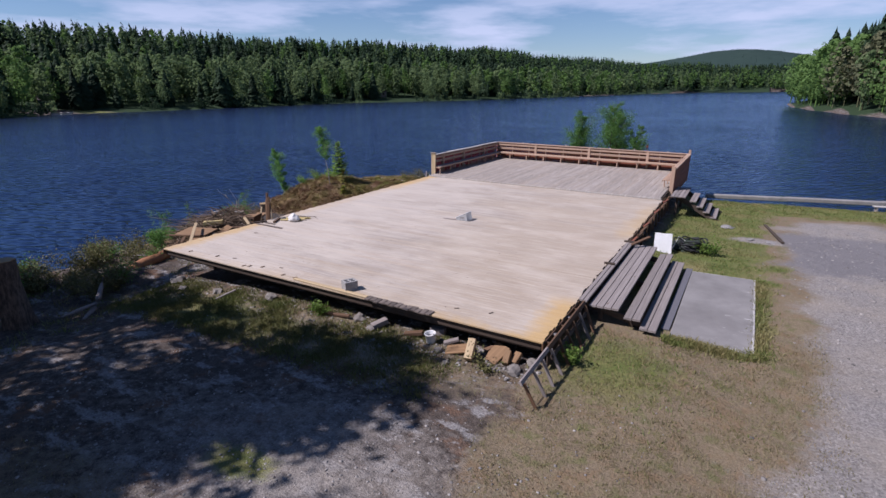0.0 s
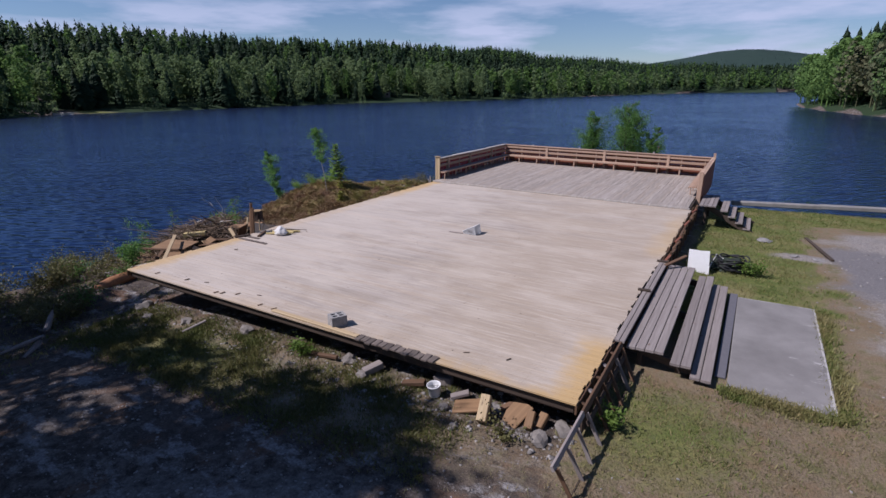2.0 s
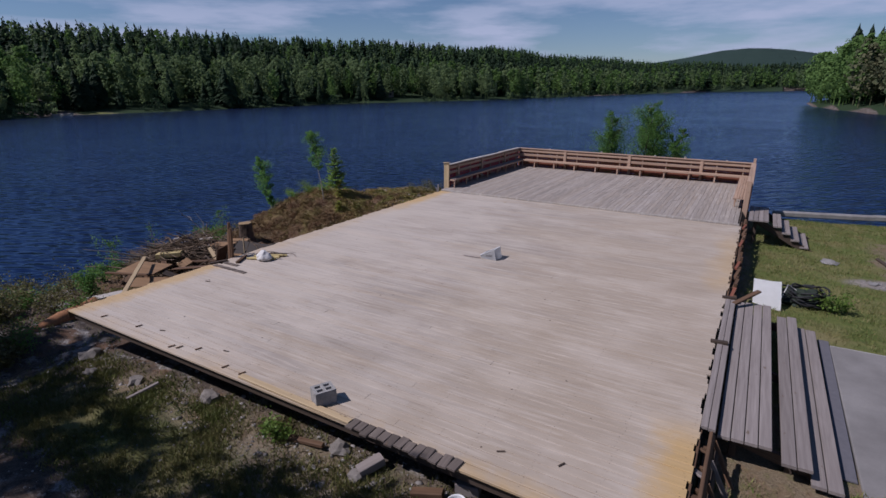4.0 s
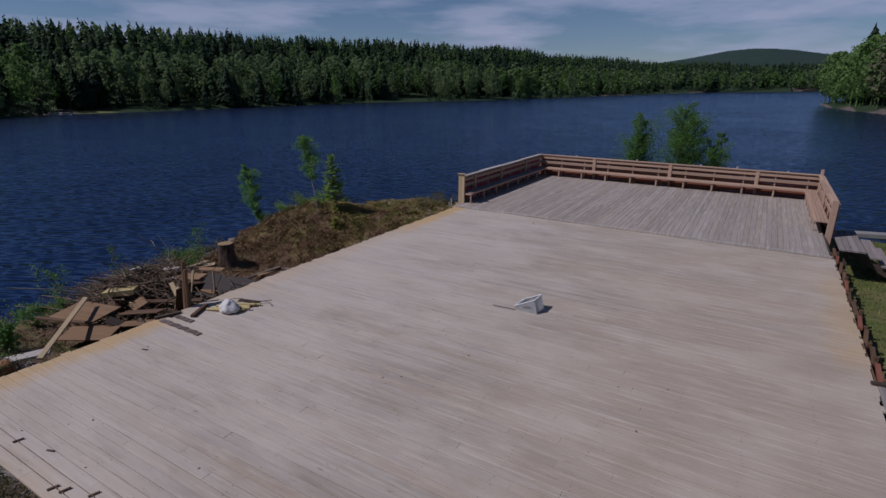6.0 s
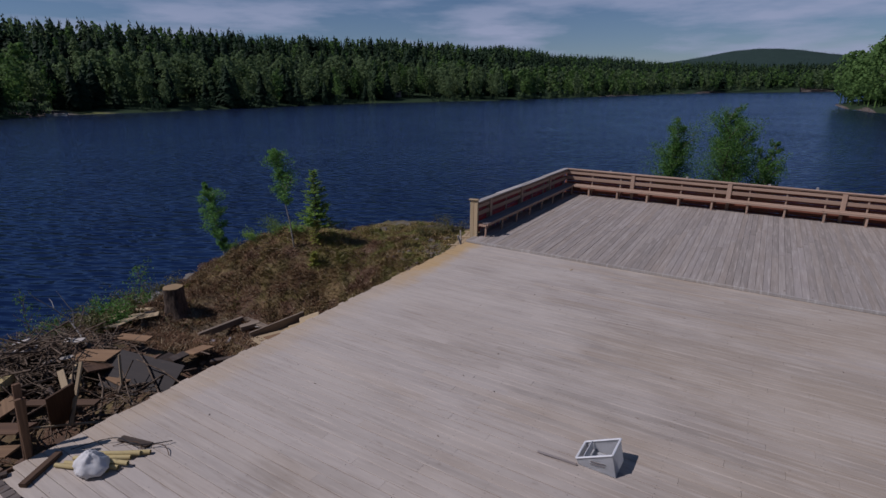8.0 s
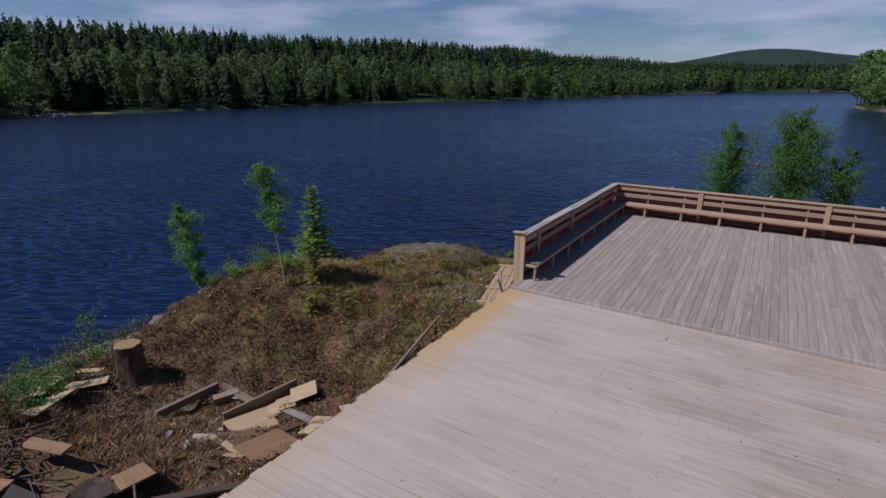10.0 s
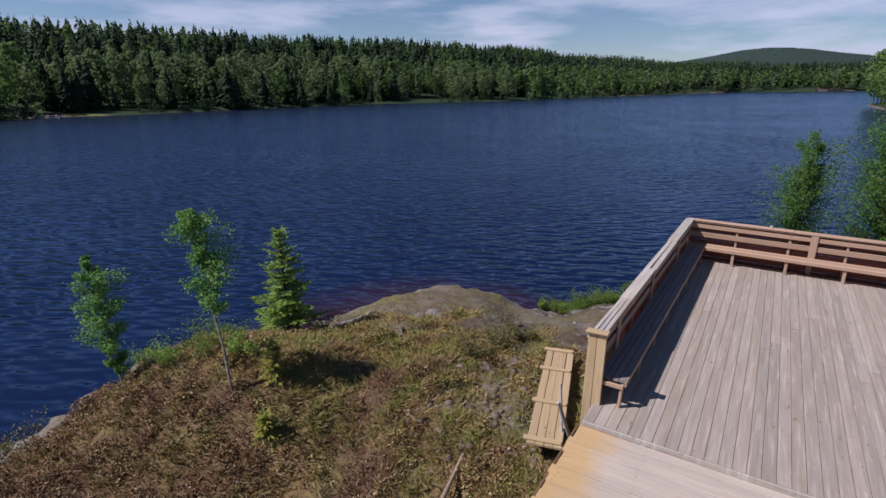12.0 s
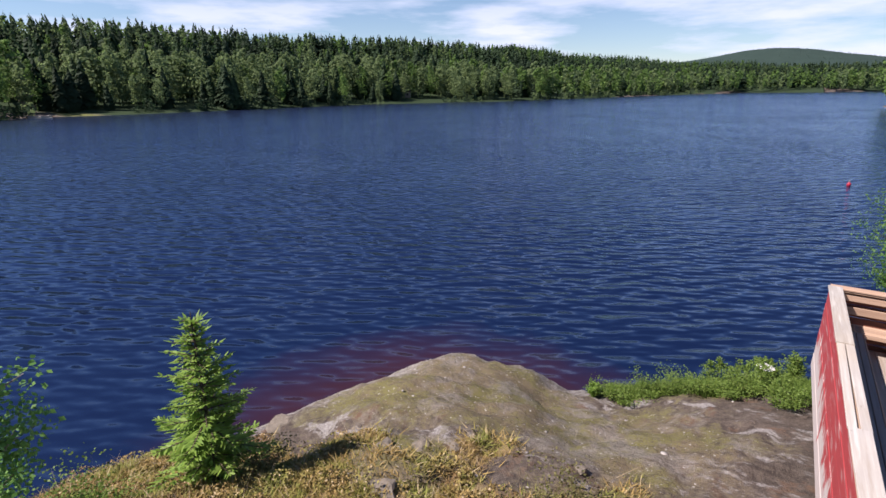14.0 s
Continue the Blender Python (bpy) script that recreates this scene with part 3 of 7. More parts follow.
# ---- the land: one sheet, with the lake cut into it ----
LAKE = np.array([
    (-22, -150), (-19, -12), (-11, -4.5), (-7.4, 0), (-8.2, 3.3), (-9.2, 5.9), (-10.5, 8.5), (-10.5, 10.8), (-10.4, 12.7), (-10.7, 14.8), (-10.3, 16.6), (-9.6, 18), (-8.7, 20),
    (-8.2, 21.5), (-7.2, 22.8), (-5.6, 23.1), (-4.4, 22.9), (-3.4, 23.4), (-1, 24.6), (1, 25.2), (11.5, 24.6), (30, 26.5), (55, 30),
    (62, 60), (50, 100), (37.5, 131), (31.5, 149), (25.8, 174), (20.6, 216), (34, 245), (75, 300), (120, 420), (160, 560),
    (130, 640), (40, 590), (-20, 550), (-58, 485), (-78, 405), (-95, 327), (-112, 256), (-138, 210), (-149, 166), (-153, 128),
    (-159, 98), (-163, 74), (-153, 55), (-140, 10), (-120, -60), (-110, -150)], float)


def lake_distance(x, y):
    """Distance from the lake's edge, positive on land."""
    best = np.full(x.shape, 1e9)
    inside = np.zeros(x.shape, bool)
    for (ax, ay), (bx, by) in zip(LAKE, np.roll(LAKE, -1, 0)):
        dx, dy = bx - ax, by - ay
        t = np.clip(((x - ax) * dx + (y - ay) * dy) / (dx * dx + dy * dy), 0, 1)
        best = np.minimum(best, np.hypot(x - ax - t * dx, y - ay - t * dy))
        if ay != by:
            inside ^= ((ay > y) != (by > y)) & (x < dx * (y - ay) / dy + ax)
    return np.where(inside, -best, best)


def hump(x, y, cx, cy, sx, sy):
    return np.exp(-((x - cx) / sx) ** 2 / 2 - ((y - cy) / sy) ** 2 / 2)


def smooth01(v):
    v = np.clip(v, 0, 1)
    return v * v * (3 - 2 * v)


def wavy(x, y, seed, size):
    """Cheap smooth noise from a few sines."""
    r = np.random.RandomState(seed)
    out = 0 * x
    for k in range(7):
        a, f, ph = r.rand() * 6.28, (0.5 + r.rand() * 1.3) / size, r.rand() * 6.28
        out = out + np.sin((x * np.cos(a) + y * np.sin(a)) * f * 6.28 + ph + 1.3 * np.sin((x * np.sin(a) - y * np.cos(a)) * f * 4 + ph))
    return out / 4.0


def land(x, y):
    """Height of the ground."""
    x, y = np.asarray(x, float), np.asarray(y, float)
    d = lake_distance(x, y)
    here = (np.abs(x) < 60) & (y < 45)
    plateau = -0.70 - 0.06 * smooth01((x - 9) / 3) - 0.03 * np.maximum(0, y - 7) * smooth01((x - 10) / 2) - 0.004 * np.abs(y)
    # a low shelf of land runs along the water in front of the bank
    shelf = np.maximum(x - np.interp(y, [0, 4, 8, 11.5, 14.8], [-7.2, -7.8, -8.6, -9.6, -10.7]), 0) + 0.26
    rim = np.where((y > -2) & (y < 14.8) & (x < 0), np.minimum(d, shelf), d)
    z = -2.78 + (plateau + 2.78) * (1 - np.exp(-np.maximum(rim, 0) / 1.6))
    z = z - 1.3 * hump(x, y, -4.6, 10.2, 2.2, 1.6) - 0.28 * hump(x, y, -5.6, 9.7, 1.7, 1.2) - 0.5 * hump(x, y, -2.0, 11.6, 1.5, 1.3) + 0.5 * hump(x, y, -6.2, 13.5, 1.3, 1.1)
    z = z - 0.55 * hump(x, y, -3.5, 4.6, 2.1, 2.0) - 0.55 * hump(x, y, -2.2, -1.6, 2.4, 2.4)
    z = z - 0.80 * hump(x, y, -8.0, 17.0, 1.3, 1.3) - 0.75 * hump(x, y, -3.4, 21.0, 2.0, 1.5)
    along, across = (x + 4.0) * 0.35 + (y - 14.1) * 0.94, (x + 4.0) * 0.94 - (y - 14.1) * 0.35
    z = z - 0.17 * np.exp(-(along / 1.0) ** 2) * smooth01((-across + 0.1) / 0.25) * smooth01((across + 1.1) / 0.9)
    z = z + 0.26 * hump(x, y, -4.8, 22.1, 0.7, 0.6) + 0.16 * hump(x, y, -8.9, 17.8, 0.7, 0.7) - 0.20 * hump(x, y, -6.6, 20.7, 1.2, 1.3)
    ledge = smooth01((wavy(0.55 * x + 0.35 * y, 1.5 * (y - 0.45 * x), 17, 3.2) - 0.1) / 0.18) * hump(x, y, -6.0, 19.6, 2.6, 1.7)
    z = z + 0.10 * ledge
    down, run = -0.87 * (x + 6.5) + 0.50 * (y - 16.2), 0.50 * (x + 6.5) + 0.87 * (y - 16.2)
    z = z - 0.26 * smooth01(down / 0.16) * np.exp(-(np.maximum(down, 0) / 0.7) ** 2) * smooth01((run + 0.9) / 0.8) * smooth01((2.1 - run) / 0.8)
    wild = smooth01((1.5 - x) / 3) * smooth01(d / 1.0)
    z = z + wild * (0.08 * wavy(x, y, 3, 2.6) + 0.055 * wavy(x, y, 4, 0.9) + 0.03 * wavy(x, y, 19, 0.5)) + 0.016 * wavy(x, y, 5, 0.7) + 0.03 * wavy(x, y, 6, 3.0) + (0.05 * wavy(x * 0.5, y * 1.3, 12, 0.7) - 0.045 * np.abs(wavy(x * 0.8, y * 1.4, 22, 0.8))) * hump(x, y, -5.0, 19.4, 2.8, 2.2)
    z = np.maximum(z, -2.9) * (d > 0) + np.minimum(-2.78 + 0.45 * d, -2.78) * (d <= 0)
    # the far shores rise to a wooded ridge
    rise = -2.4 + 0.7 * smooth01(d / 6) + (20.5 - 9.0 * smooth01((y - 390) / 150)) * smooth01((d - 8) / 115) + 5.5 * smooth01((d - 42) / 45) + 1.2 * wavy(x, y, 8, 90) * smooth01(d / 60)
    point = -2.4 + 0.9 * smooth01(d / 5) + 13 * smooth01((d - 4) / 36)
    far = np.where((x > 15) & (y < 330), point, rise)
    # a wooded ridge behind the bay
    turn, out = np.degrees(np.arctan2(-(x + 1.0), y - 12.0)), np.hypot(x + 1.0, y - 12.0)
    crest = np.interp(turn, [3.0, 10.6, 12.9, 17.3, 20.1, 22.3, 25.6, 27.4, 30.5, 34.0], [2.0, 24.5, 29.0, 33.0, 36.0, 44.0, 49.0, 45.0, 34.0, 5.0])
    far = np.where(out > 480, np.maximum(far, crest * np.exp(-((out - 800.0) / 150.0) ** 2)), far)
    far = far + (y > 900) * (82 * hump(x, y, -60, 2500, 640, 280) + 38 * hump(x, y, -75, 2500, 170, 280))
    far = np.where(d > 0, far, np.maximum(-2.7 + 0.3 * d, -8))
    z = np.where(here, z, far)
    return np.maximum(np.where(d > 0, z, np.maximum(z, -8)), -8) + 0.95 * hump(x, y, 4.2, 31.2, 1.9, 0.9) * (d < 0)


def grid_axis(lo, hi, step, end):
    inner = list(np.arange(lo, hi + 1e-6, step))
    out, s = [], step
    v = hi
    while v < end:
        s = min(s * 1.16, 75.0)
        v += s
        out.append(v)
    low, s, v = [], step, lo
    while v > -end:
        s *= 1.2
        v -= s
        low.append(v)
    return np.array(low[::-1] + inner + out)


gx, gy = grid_axis(-12.5, 19.0, 0.15, 4200), grid_axis(-9.5, 26.5, 0.15, 4200)
GX, GY = np.meshgrid(gx, gy)
GZ = land(GX, GY)
GD = lake_distance(GX, GY)
nx, ny = len(gx), len(gy)
ii = (np.arange(ny - 1)[:, None] * nx + np.arange(nx - 1)[None]).ravel()
ground_mesh = quick_mesh("ground", np.stack([GX.ravel(), GY.ravel(), GZ.ravel()], 1), np.stack([ii, ii + 1, ii + nx + 1, ii + nx], 1), M["ground"], smooth=True)


def ground_weights(x, y, d):
    w = {}
    here = (np.abs(x) < 70) & (y < 50)
    left_bank = smooth01((0.6 - x) / 1.0) * smooth01((y - 1.0) / 3)
    w["gravel"] = here * np.maximum.reduce([
        smooth01((x - 13.9 - 0.6 * wavy(x, y, 45, 3.5) + 0.9 * smooth01((1.5 - y) / 3)) / 2.6) * smooth01((18.6 - 0.08 * (x - 15) + 0.5 * wavy(x, y, 44, 3.0) - y) / 2.5),
        0.62 * hump(x, y, 8.6, -4.2, 2.6, 2.0), 0.36 * hump(x, y, 3.2, -3.6, 3.4, 1.7), 0.45 * hump(x, y, 4.5, -0.9, 5.0, 0.8)])
    w["dry"] = here * np.maximum.reduce([smooth01((x - 10.3) / 0.9) * smooth01((3.6 - y) / 1.5) * smooth01((16.4 - x) / 2.4) * (0.8 + 0.35 * wavy(x, y, 47, 1.9)), 1.05 * hump(x, y, 5.2, -0.75, 4.2, 0.75), 0.62 * hump(x, y, 7.6, -6.2, 2.6, 1.0), 0.6 * smooth01((x - 12.5) / 2) * smooth01((y - 4) / 4) * smooth01((16.6 - x) / 2.2)])
    w["gravel"] = np.maximum(w["gravel"], here * 1.2 * hump(x, y, 14.3, 12.2, 0.75, 0.4))
    w["dry"] = np.maximum(w["dry"], here * 0.9 * smooth01((x - 10.7) / 0.7) * smooth01((y + 8) / 3))
    w["lawn"] = here * np.maximum(smooth01((x - 10.9) / 0.8) * smooth01((y - 1.5) / 6) * (1 - 0.9 * hump(x, y, 14.3, 12.2, 0.7, 0.35)) * smooth01((15.3 - x + 0.5 * wavy(x, y, 48, 2.0) + np.maximum(0, y - 17.6) * 6) / 1.4) * 0.95, np.maximum.reduce([0.72 * hump(x, y, 3.4, -1.1, 2.6, 0.7), 0.75 * hump(x, y, 12.0, 0.9, 1.1, 1.2), 0.75 * hump(x, y, 8.1, -4.3, 0.6, 0.3)]))
    w["lawn"] = np.maximum(w["lawn"], here * smooth01((y - 17.8 + 0.08 * (x - 15)) / 1.6) * smooth01((x - 11) / 1))
    w["lawn"] = np.maximum(w["lawn"], here * 0.7 * hump(x, y, -2.0, 23.2, 1.8, 0.9))
    w["heath"] = here * left_bank * smooth01((d - 0.6) / 1.2) * smooth01((18.2 - y + 0.8 * wavy(x, y, 46, 2.0)) / 1.6) * 0.95
    worn = hump(x, y, -6.0, 9.5, 1.9, 1.2)
    w["heath"] = w["heath"] * (1 - 0.75 * worn)
    w["dry"] = np.maximum(w["dry"], here * 0.9 * worn)
    dome = np.maximum.reduce([hump(x, y, -6.2, 20.5, 2.4, 2.2), 0.9 * hump(x, y, -3.0, 19.8, 2.0, 1.6), 0.8 * hump(x, y, -1.9, 16.6, 1.2, 1.4), 0.9 * hump(x, y, -4.9, 17.0, 0.8, 0.7), 1.1 * hump(x, y, -1.6, 15.0, 0.9, 1.1)])
    w["rock"] = here * smooth01((2.5 - x) / 2.0) * np.maximum(dome * smooth01((y - 13) / 2), smooth01((1.1 + 0.3 * smooth01((y - 10) / 1.5) * smooth01((16 - y) / 2) - d) / 0.8) * smooth01((y - 8) / 3))
    w["track"] = here * smooth01((x - 14.5 + 0.4 * wavy(x, y, 51, 2.5)) / 1.1) * smooth01((y - 7.9 - 0.12 * (x - 15) + 0.4 * wavy(x, y, 52, 2.0)) / 1.6) * smooth01((15.2 - y) / 2.0)
    w["lawn"] = np.maximum(w["lawn"], here * 0.55 * smooth01((x - 14.22) / 0.08) * smooth01((14.75 - x + 0.12 * wavy(x, y, 53, 1.1)) / 0.25) * smooth01((y - 1.8) / 0.6) * smooth01((9.0 - y) / 1.5))
    w["rim"] = here * smooth01((1.5 - d) / 0.9)
    lawns = np.maximum(hump(x, y, -162, 84, 4.5, 8), hump(x, y, -140, 216, 4, 12))
    w["forest"] = np.where(here, 0.0, np.where((lawns > 0.8) | (d < np.where((x > 15) & (y < 330), 1.0, 0.0)), 0.0, 1.0))
    w["hill"] = (y > 1200) * 1.0
    w["lawn"] = np.maximum(w["lawn"], np.where(here, 0, 1.0 * (lawns > 0.8)))
    return w


for key, value in ground_weights(GX, GY, GD).items():
    attr = ground_mesh.attributes.new(key, "FLOAT", "POINT")
    attr.data.foreach_set("value", np.clip(value, 0, 1).astype(np.float32).ravel())
put("ground", ground_mesh, label="rough lakeshore ground of gravel, dry grass, heather and bare rock", category="ground", kind="structure")

wx, wy = grid_axis(-14, 14, 7.0, 4200), grid_axis(-14, 30, 7.0, 4200)
WX, WY = np.meshgrid(wx, wy)
jj = (np.arange(len(wy) - 1)[:, None] * len(wx) + np.arange(len(wx) - 1)[None]).ravel()
water_mesh = quick_mesh("water", np.stack([WX.ravel(), WY.ravel(), np.full(WX.size, WATER)], 1), np.stack([jj, jj + 1, jj + len(wx) + 1, jj + len(wx)], 1), M["water"])
put("water", water_mesh, label="dark blue lake with small wind ripples", category="water", kind="structure")


# ---- woods on the far shores ----
def spruce_model(rng, boughs=110, slim=0.17):
    """A unit-high spruce: many narrow hanging boughs set at random round a stem; verts and triangles."""
    v, f = [], []
    for k in range(boughs):
        q = 1 - (1 - (k + rng.rand()) / boughs) ** 0.8
        z = 0.05 + 0.93 * q
        r = (slim * (1 - q) ** 0.76 * min(1, 0.6 + 2.2 * q) + 0.014) * (0.72 + 0.36 * rng.rand())
        a = rng.rand() * 6.283
        half = 0.5 + 0.4 * rng.rand()
        drop = 0.015 + r * (0.25 + 0.4 * rng.rand())
        rise = 0.03 + 0.05 * rng.rand()
        n = len(v)
        v += [(0, 0, z + rise), (r * math.cos(a), r * math.sin(a), z - drop), (0.8 * r * math.cos(a + half), 0.8 * r * math.sin(a + half), z - 0.3 * drop), (0.8 * r * math.cos(a - half), 0.8 * r * math.sin(a - half), z - 0.3 * drop)]
        f += [(n, n + 3, n + 1), (n, n + 1, n + 2)]
    n = len(v)
    v += [(0.012, 0, 0), (-0.006, 0.01, 0), (-0.006, -0.01, 0), (0, 0, 1.0)]
    f += [(n, n + 1, n + 3), (n + 1, n + 2, n + 3), (n + 2, n, n + 3)]
    return np.array(v), np.array(f)


def broadleaf_model(rng, clumps=110, wide=0.2, low=0.18, lobes=9, size=0.05):
    """A unit-high broadleaf tree: leaf clumps gathered in lobes with gaps; verts and triangles."""
    v, f = [], []
    centres = []
    for k in range(lobes):
        q = low + (0.93 - low) * (k + 0.5) / lobes
        r = wide * math.sin(math.pi * min(1, (q - low + 0.12) / (1.08 - low))) ** 0.7
        a = rng.rand() * 6.283
        o = r * (0.15 + 0.6 * rng.rand())
        centres.append((o * math.cos(a), o * math.sin(a), q, r * 0.75))
    for k in range(clumps):
        cx, cy, cz, cr = centres[k % lobes]
        d = rng.randn(3)
        d /= np.linalg.norm(d)
        p = np.array([cx, cy, cz]) + d * cr * rng.rand() ** 0.25 * (1, 1, 0.85)
        s = size * (0.6 + 0.8 * rng.rand())
        out = d + 0.38 * rng.randn(3)
        u = np.cross(out, rng.randn(3))
        u /= np.linalg.norm(u)
        w = np.cross(out, u)
        w /= np.linalg.norm(w)
        n = len(v)
        v += [p + u * s, p + w * s * 0.8, p - u * s * 0.9, p - w * s]
        f += [(n, n + 1, n + 2), (n, n + 2, n + 3)]
    n = len(v)
    v += [np.array(q) for q in ((0.012, 0, 0), (-0.008, 0.012, 0), (-0.008, -0.012, 0), (0.01, 0.01, 0.7))]
    f += [(n, n + 1, n + 3), (n + 1, n + 2, n + 3), (n + 2, n, n + 3)]
    return np.array(v), np.array(f)


tree_rng = np.random.RandomState(11)
SPRUCES = [spruce_model(tree_rng, 190, s) for s in (0.23, 0.26, 0.29, 0.21)]
SPRUCES_FAR = [spruce_model(tree_rng, 52, s) for s in (0.25, 0.29, 0.27)]
RIDGE_SPRUCES = [spruce_model(tree_rng, 20, s) for s in (0.2, 0.25, 0.23)]
SLOPE_SPRUCES = [spruce_model(tree_rng, 38, s) for s in (0.25, 0.29, 0.32)]
SPRUCES_TINY = [spruce_model(tree_rng, 12, s) for s in (0.25, 0.3)]
BROADS = [broadleaf_model(tree_rng, 520, w, 0.20, 13, 0.024) for w in (0.19, 0.24, 0.21, 0.17)]
BROADS_FAR = [broadleaf_model(tree_rng, 90, w, 0.14, 8, 0.048) for w in (0.18, 0.21, 0.15)]
PINES = [broadleaf_model(tree_rng, 300, w, 0.25, 12, 0.030) for w in (0.2, 0.24)]
THICKET = [broadleaf_model(tree_rng, 70, w, 0.0, 5, 0.10) for w in (0.5, 0.6)]
POINT_BROADS = [broadleaf_model(tree_rng, 520, w, 0.18, 16, 0.023) for w in (0.24, 0.28)]



def grow(name, trees, label, mats):
    """Many far trees as one mesh. trees: rows of x, y, height, model, material."""
    vs, fs, ms, n = [], [], [], 0
    r = np.random.RandomState(5)
    xs, ys = np.array([t[0] for t in trees]), np.array([t[1] for t in trees])
    zs = land(xs, ys)
    for (x, y, h, (mv, mf), mat), z in zip(trees, zs):
        a = r.rand() * 6.283
        c, s = math.cos(a) * h * (0.9 + 0.3 * r.rand()), math.sin(a) * h
        lean = 0.03 * r.randn(2)
        v = np.stack([mv[:, 0] * c - mv[:, 1] * s + mv[:, 2] * h * lean[0] + x, mv[:, 0] * s + mv[:, 1] * c + mv[:, 2] * h * lean[1] + y, mv[:, 2] * h + z - 0.2], 1)
        vs.append(v)
        fs.append(mf + n)
        ms.append(np.full(len(mf), mat))
        n += len(mv)
    me = quick_mesh(name, np.concatenate(vs), np.concatenate(fs), mats, np.concatenate(ms))
    return put(name, me, label=label, category="woods", kind="stuff")


def shore_trees():
    """Places of trees on the far shores: birches along the water, spruces up the ridge."""
    r = np.random.RandomState(21)
    x = r.uniform(-420, 330, 60000)
    y = r.uniform(-10, 900, 60000)
    d = lake_distance(x, y)
    far = np.hypot(x - 8, y)
    ok = (d > 1.0) & (d < 150) & (y > -0.18 * x - 8) & ~((x > 10) & (y < 335)) & (far > 130)
    ok &= (np.abs(np.degrees(np.arctan2(-(x - 6), y)) - 31) < 50)
    lawn = (hump(x, y, -162, 84, 4.5, 8) > 0.35) | (hump(x, y, -141, 216, 5, 14) > 0.4) | (hump(x, y, -64, 540, 8, 14) > 0.6)
    ok &= ~lawn
    keep = r.rand(len(x)) < np.where(d < 4.5, 0.9, np.where(d < 30, 0.34, np.where(d < 55, 0.32, 0.46))) * np.where(far > 420, 0.85, 1.0)
    ok &= keep
    near_rows, far_rows = [], []
    patch = wavy(x, y, 31, 60.0)
    for xx, yy, dd, ff, pp, u, w in zip(x[ok], y[ok], d[ok], far[ok], patch[ok], r.rand(ok.sum()), r.rand(ok.sum())):
        shady = float(hump(xx, yy, -152, 140, 15, 28))
        leafy = u < (((0.72 if ff < 300 else 0.45 + 0.45 * (pp > -0.1)) * (1 - 0.8 * shady)) if dd < 14 else (0.82 if ff < 300 else 0.35 + 0.5 * (pp > -0.1)) if dd < 46 else 0.14 + 0.34 * (pp > 0.6))
        close = ff < 330 and dd < 60
        if dd < 4.5 or dd < 7 and u > 0.80 and shady < 0.4:
            near_rows.append((xx, yy, 1.6 + 2.4 * w, THICKET[int(w * 997) % 2], 0 if u < 0.9 - 0.25 * (shady < 0.3) else 2))
            continue
        if leafy:
            models = BROADS if close else BROADS_FAR
            h = 9 + 8 * w if dd < 14 else 12 + 7 * w if dd < 55 else 8 + 4 * w
            mat = 2 if (w * 13.7) % 1 < (0.82 if ff < 300 else 0.45) else 3
            if dd > 35 and pp > 0.75:
                mat = 3
        else:
            models = SPRUCES if close else SPRUCES_FAR if dd < 60 else SLOPE_SPRUCES
            h = (12.5 + 6.5 * w if dd > 14 else 8 + 7 * w) if dd < 55 else 7.5 + 5.0 * w
            mat = 0 if u < 0.88 else 1
        (near_rows if close else far_rows).append((xx, yy, h, models[int(w * 997) % len(models)], mat))
    return near_rows, far_rows


def ridge_trees():
    """Spruces on the ridge behind the bay."""
    r = np.random.RandomState(44)
    turn, out = np.radians(r.uniform(3, 34, 3300)), r.uniform(610, 850, 3300)
    x, y = -1.0 - out * np.sin(turn), 12.0 + out * np.cos(turn)
    ok = lake_distance(x, y) > 70
    return [(a, b, 9 + 6 * w, RIDGE_SPRUCES[int(w * 997) % 3] if u > 0.12 else BROADS_FAR[0], 3 if u < 0.12 else 1 if u > 0.8 else 0) for a, b, w, u in zip(x[ok], y[ok], r.rand(ok.sum()), r.rand(ok.sum()))]


near_rows, far_rows = shore_trees()
WOODS = [M["wood_spruce"], M["wood_spruce_light"], M["wood_birch"], M["wood_birch_light"], M["wood_pine"], M["hazy_hill_spruce"]]
grow("shore_woods", near_rows, "mixed birch and dark spruce wood along the opposite shore", WOODS)
grow("ridge_woods", far_rows, "dense dark spruce forest covering the far ridge", WOODS)


grow("back_ridge_woods", ridge_trees(), "dark spruce forest on the ridge behind the bay", WOODS)


def point_trees():
    r = np.random.RandomState(9)
    x, y = r.uniform(22, 130, 6000), r.uniform(95, 330, 6000)
    d = lake_distance(x, y)
    ok = (d > 2.5) & (d < 42) & (r.rand(len(x)) < np.where(d < 14, 0.36, 0.26)) & (y < 290) & (x < 105)
    out = []
    for xx, yy, dd, u, w in zip(x[ok], y[ok], d[ok], r.rand(ok.sum()), r.rand(ok.sum())):
        if dd > 14 and u < 0.8 or dd > 6 and u > 0.93:
            out.append((xx, yy, 14 + 8 * w, SPRUCES[int(w * 997) % 4], 0))
        elif yy > 176 + 14 * (w - 0.5) or u < 0.25:
            out.append((xx, yy, (11 if dd < 6 else 13) + 6 * w, POINT_BROADS[int(w * 997) % 2], 3))
        elif u < 0.75:
            out.append((xx, yy, 13 + 6 * w, PINES[int(w * 997) % 2], 4))
        else:
            out.append((xx, yy, 12 + 5 * w, BROADS[int(w * 997) % 4], 2))
    return out


grow("point_woods", point_trees(), "bright birches and brownish pines on the wooded point", WOODS)


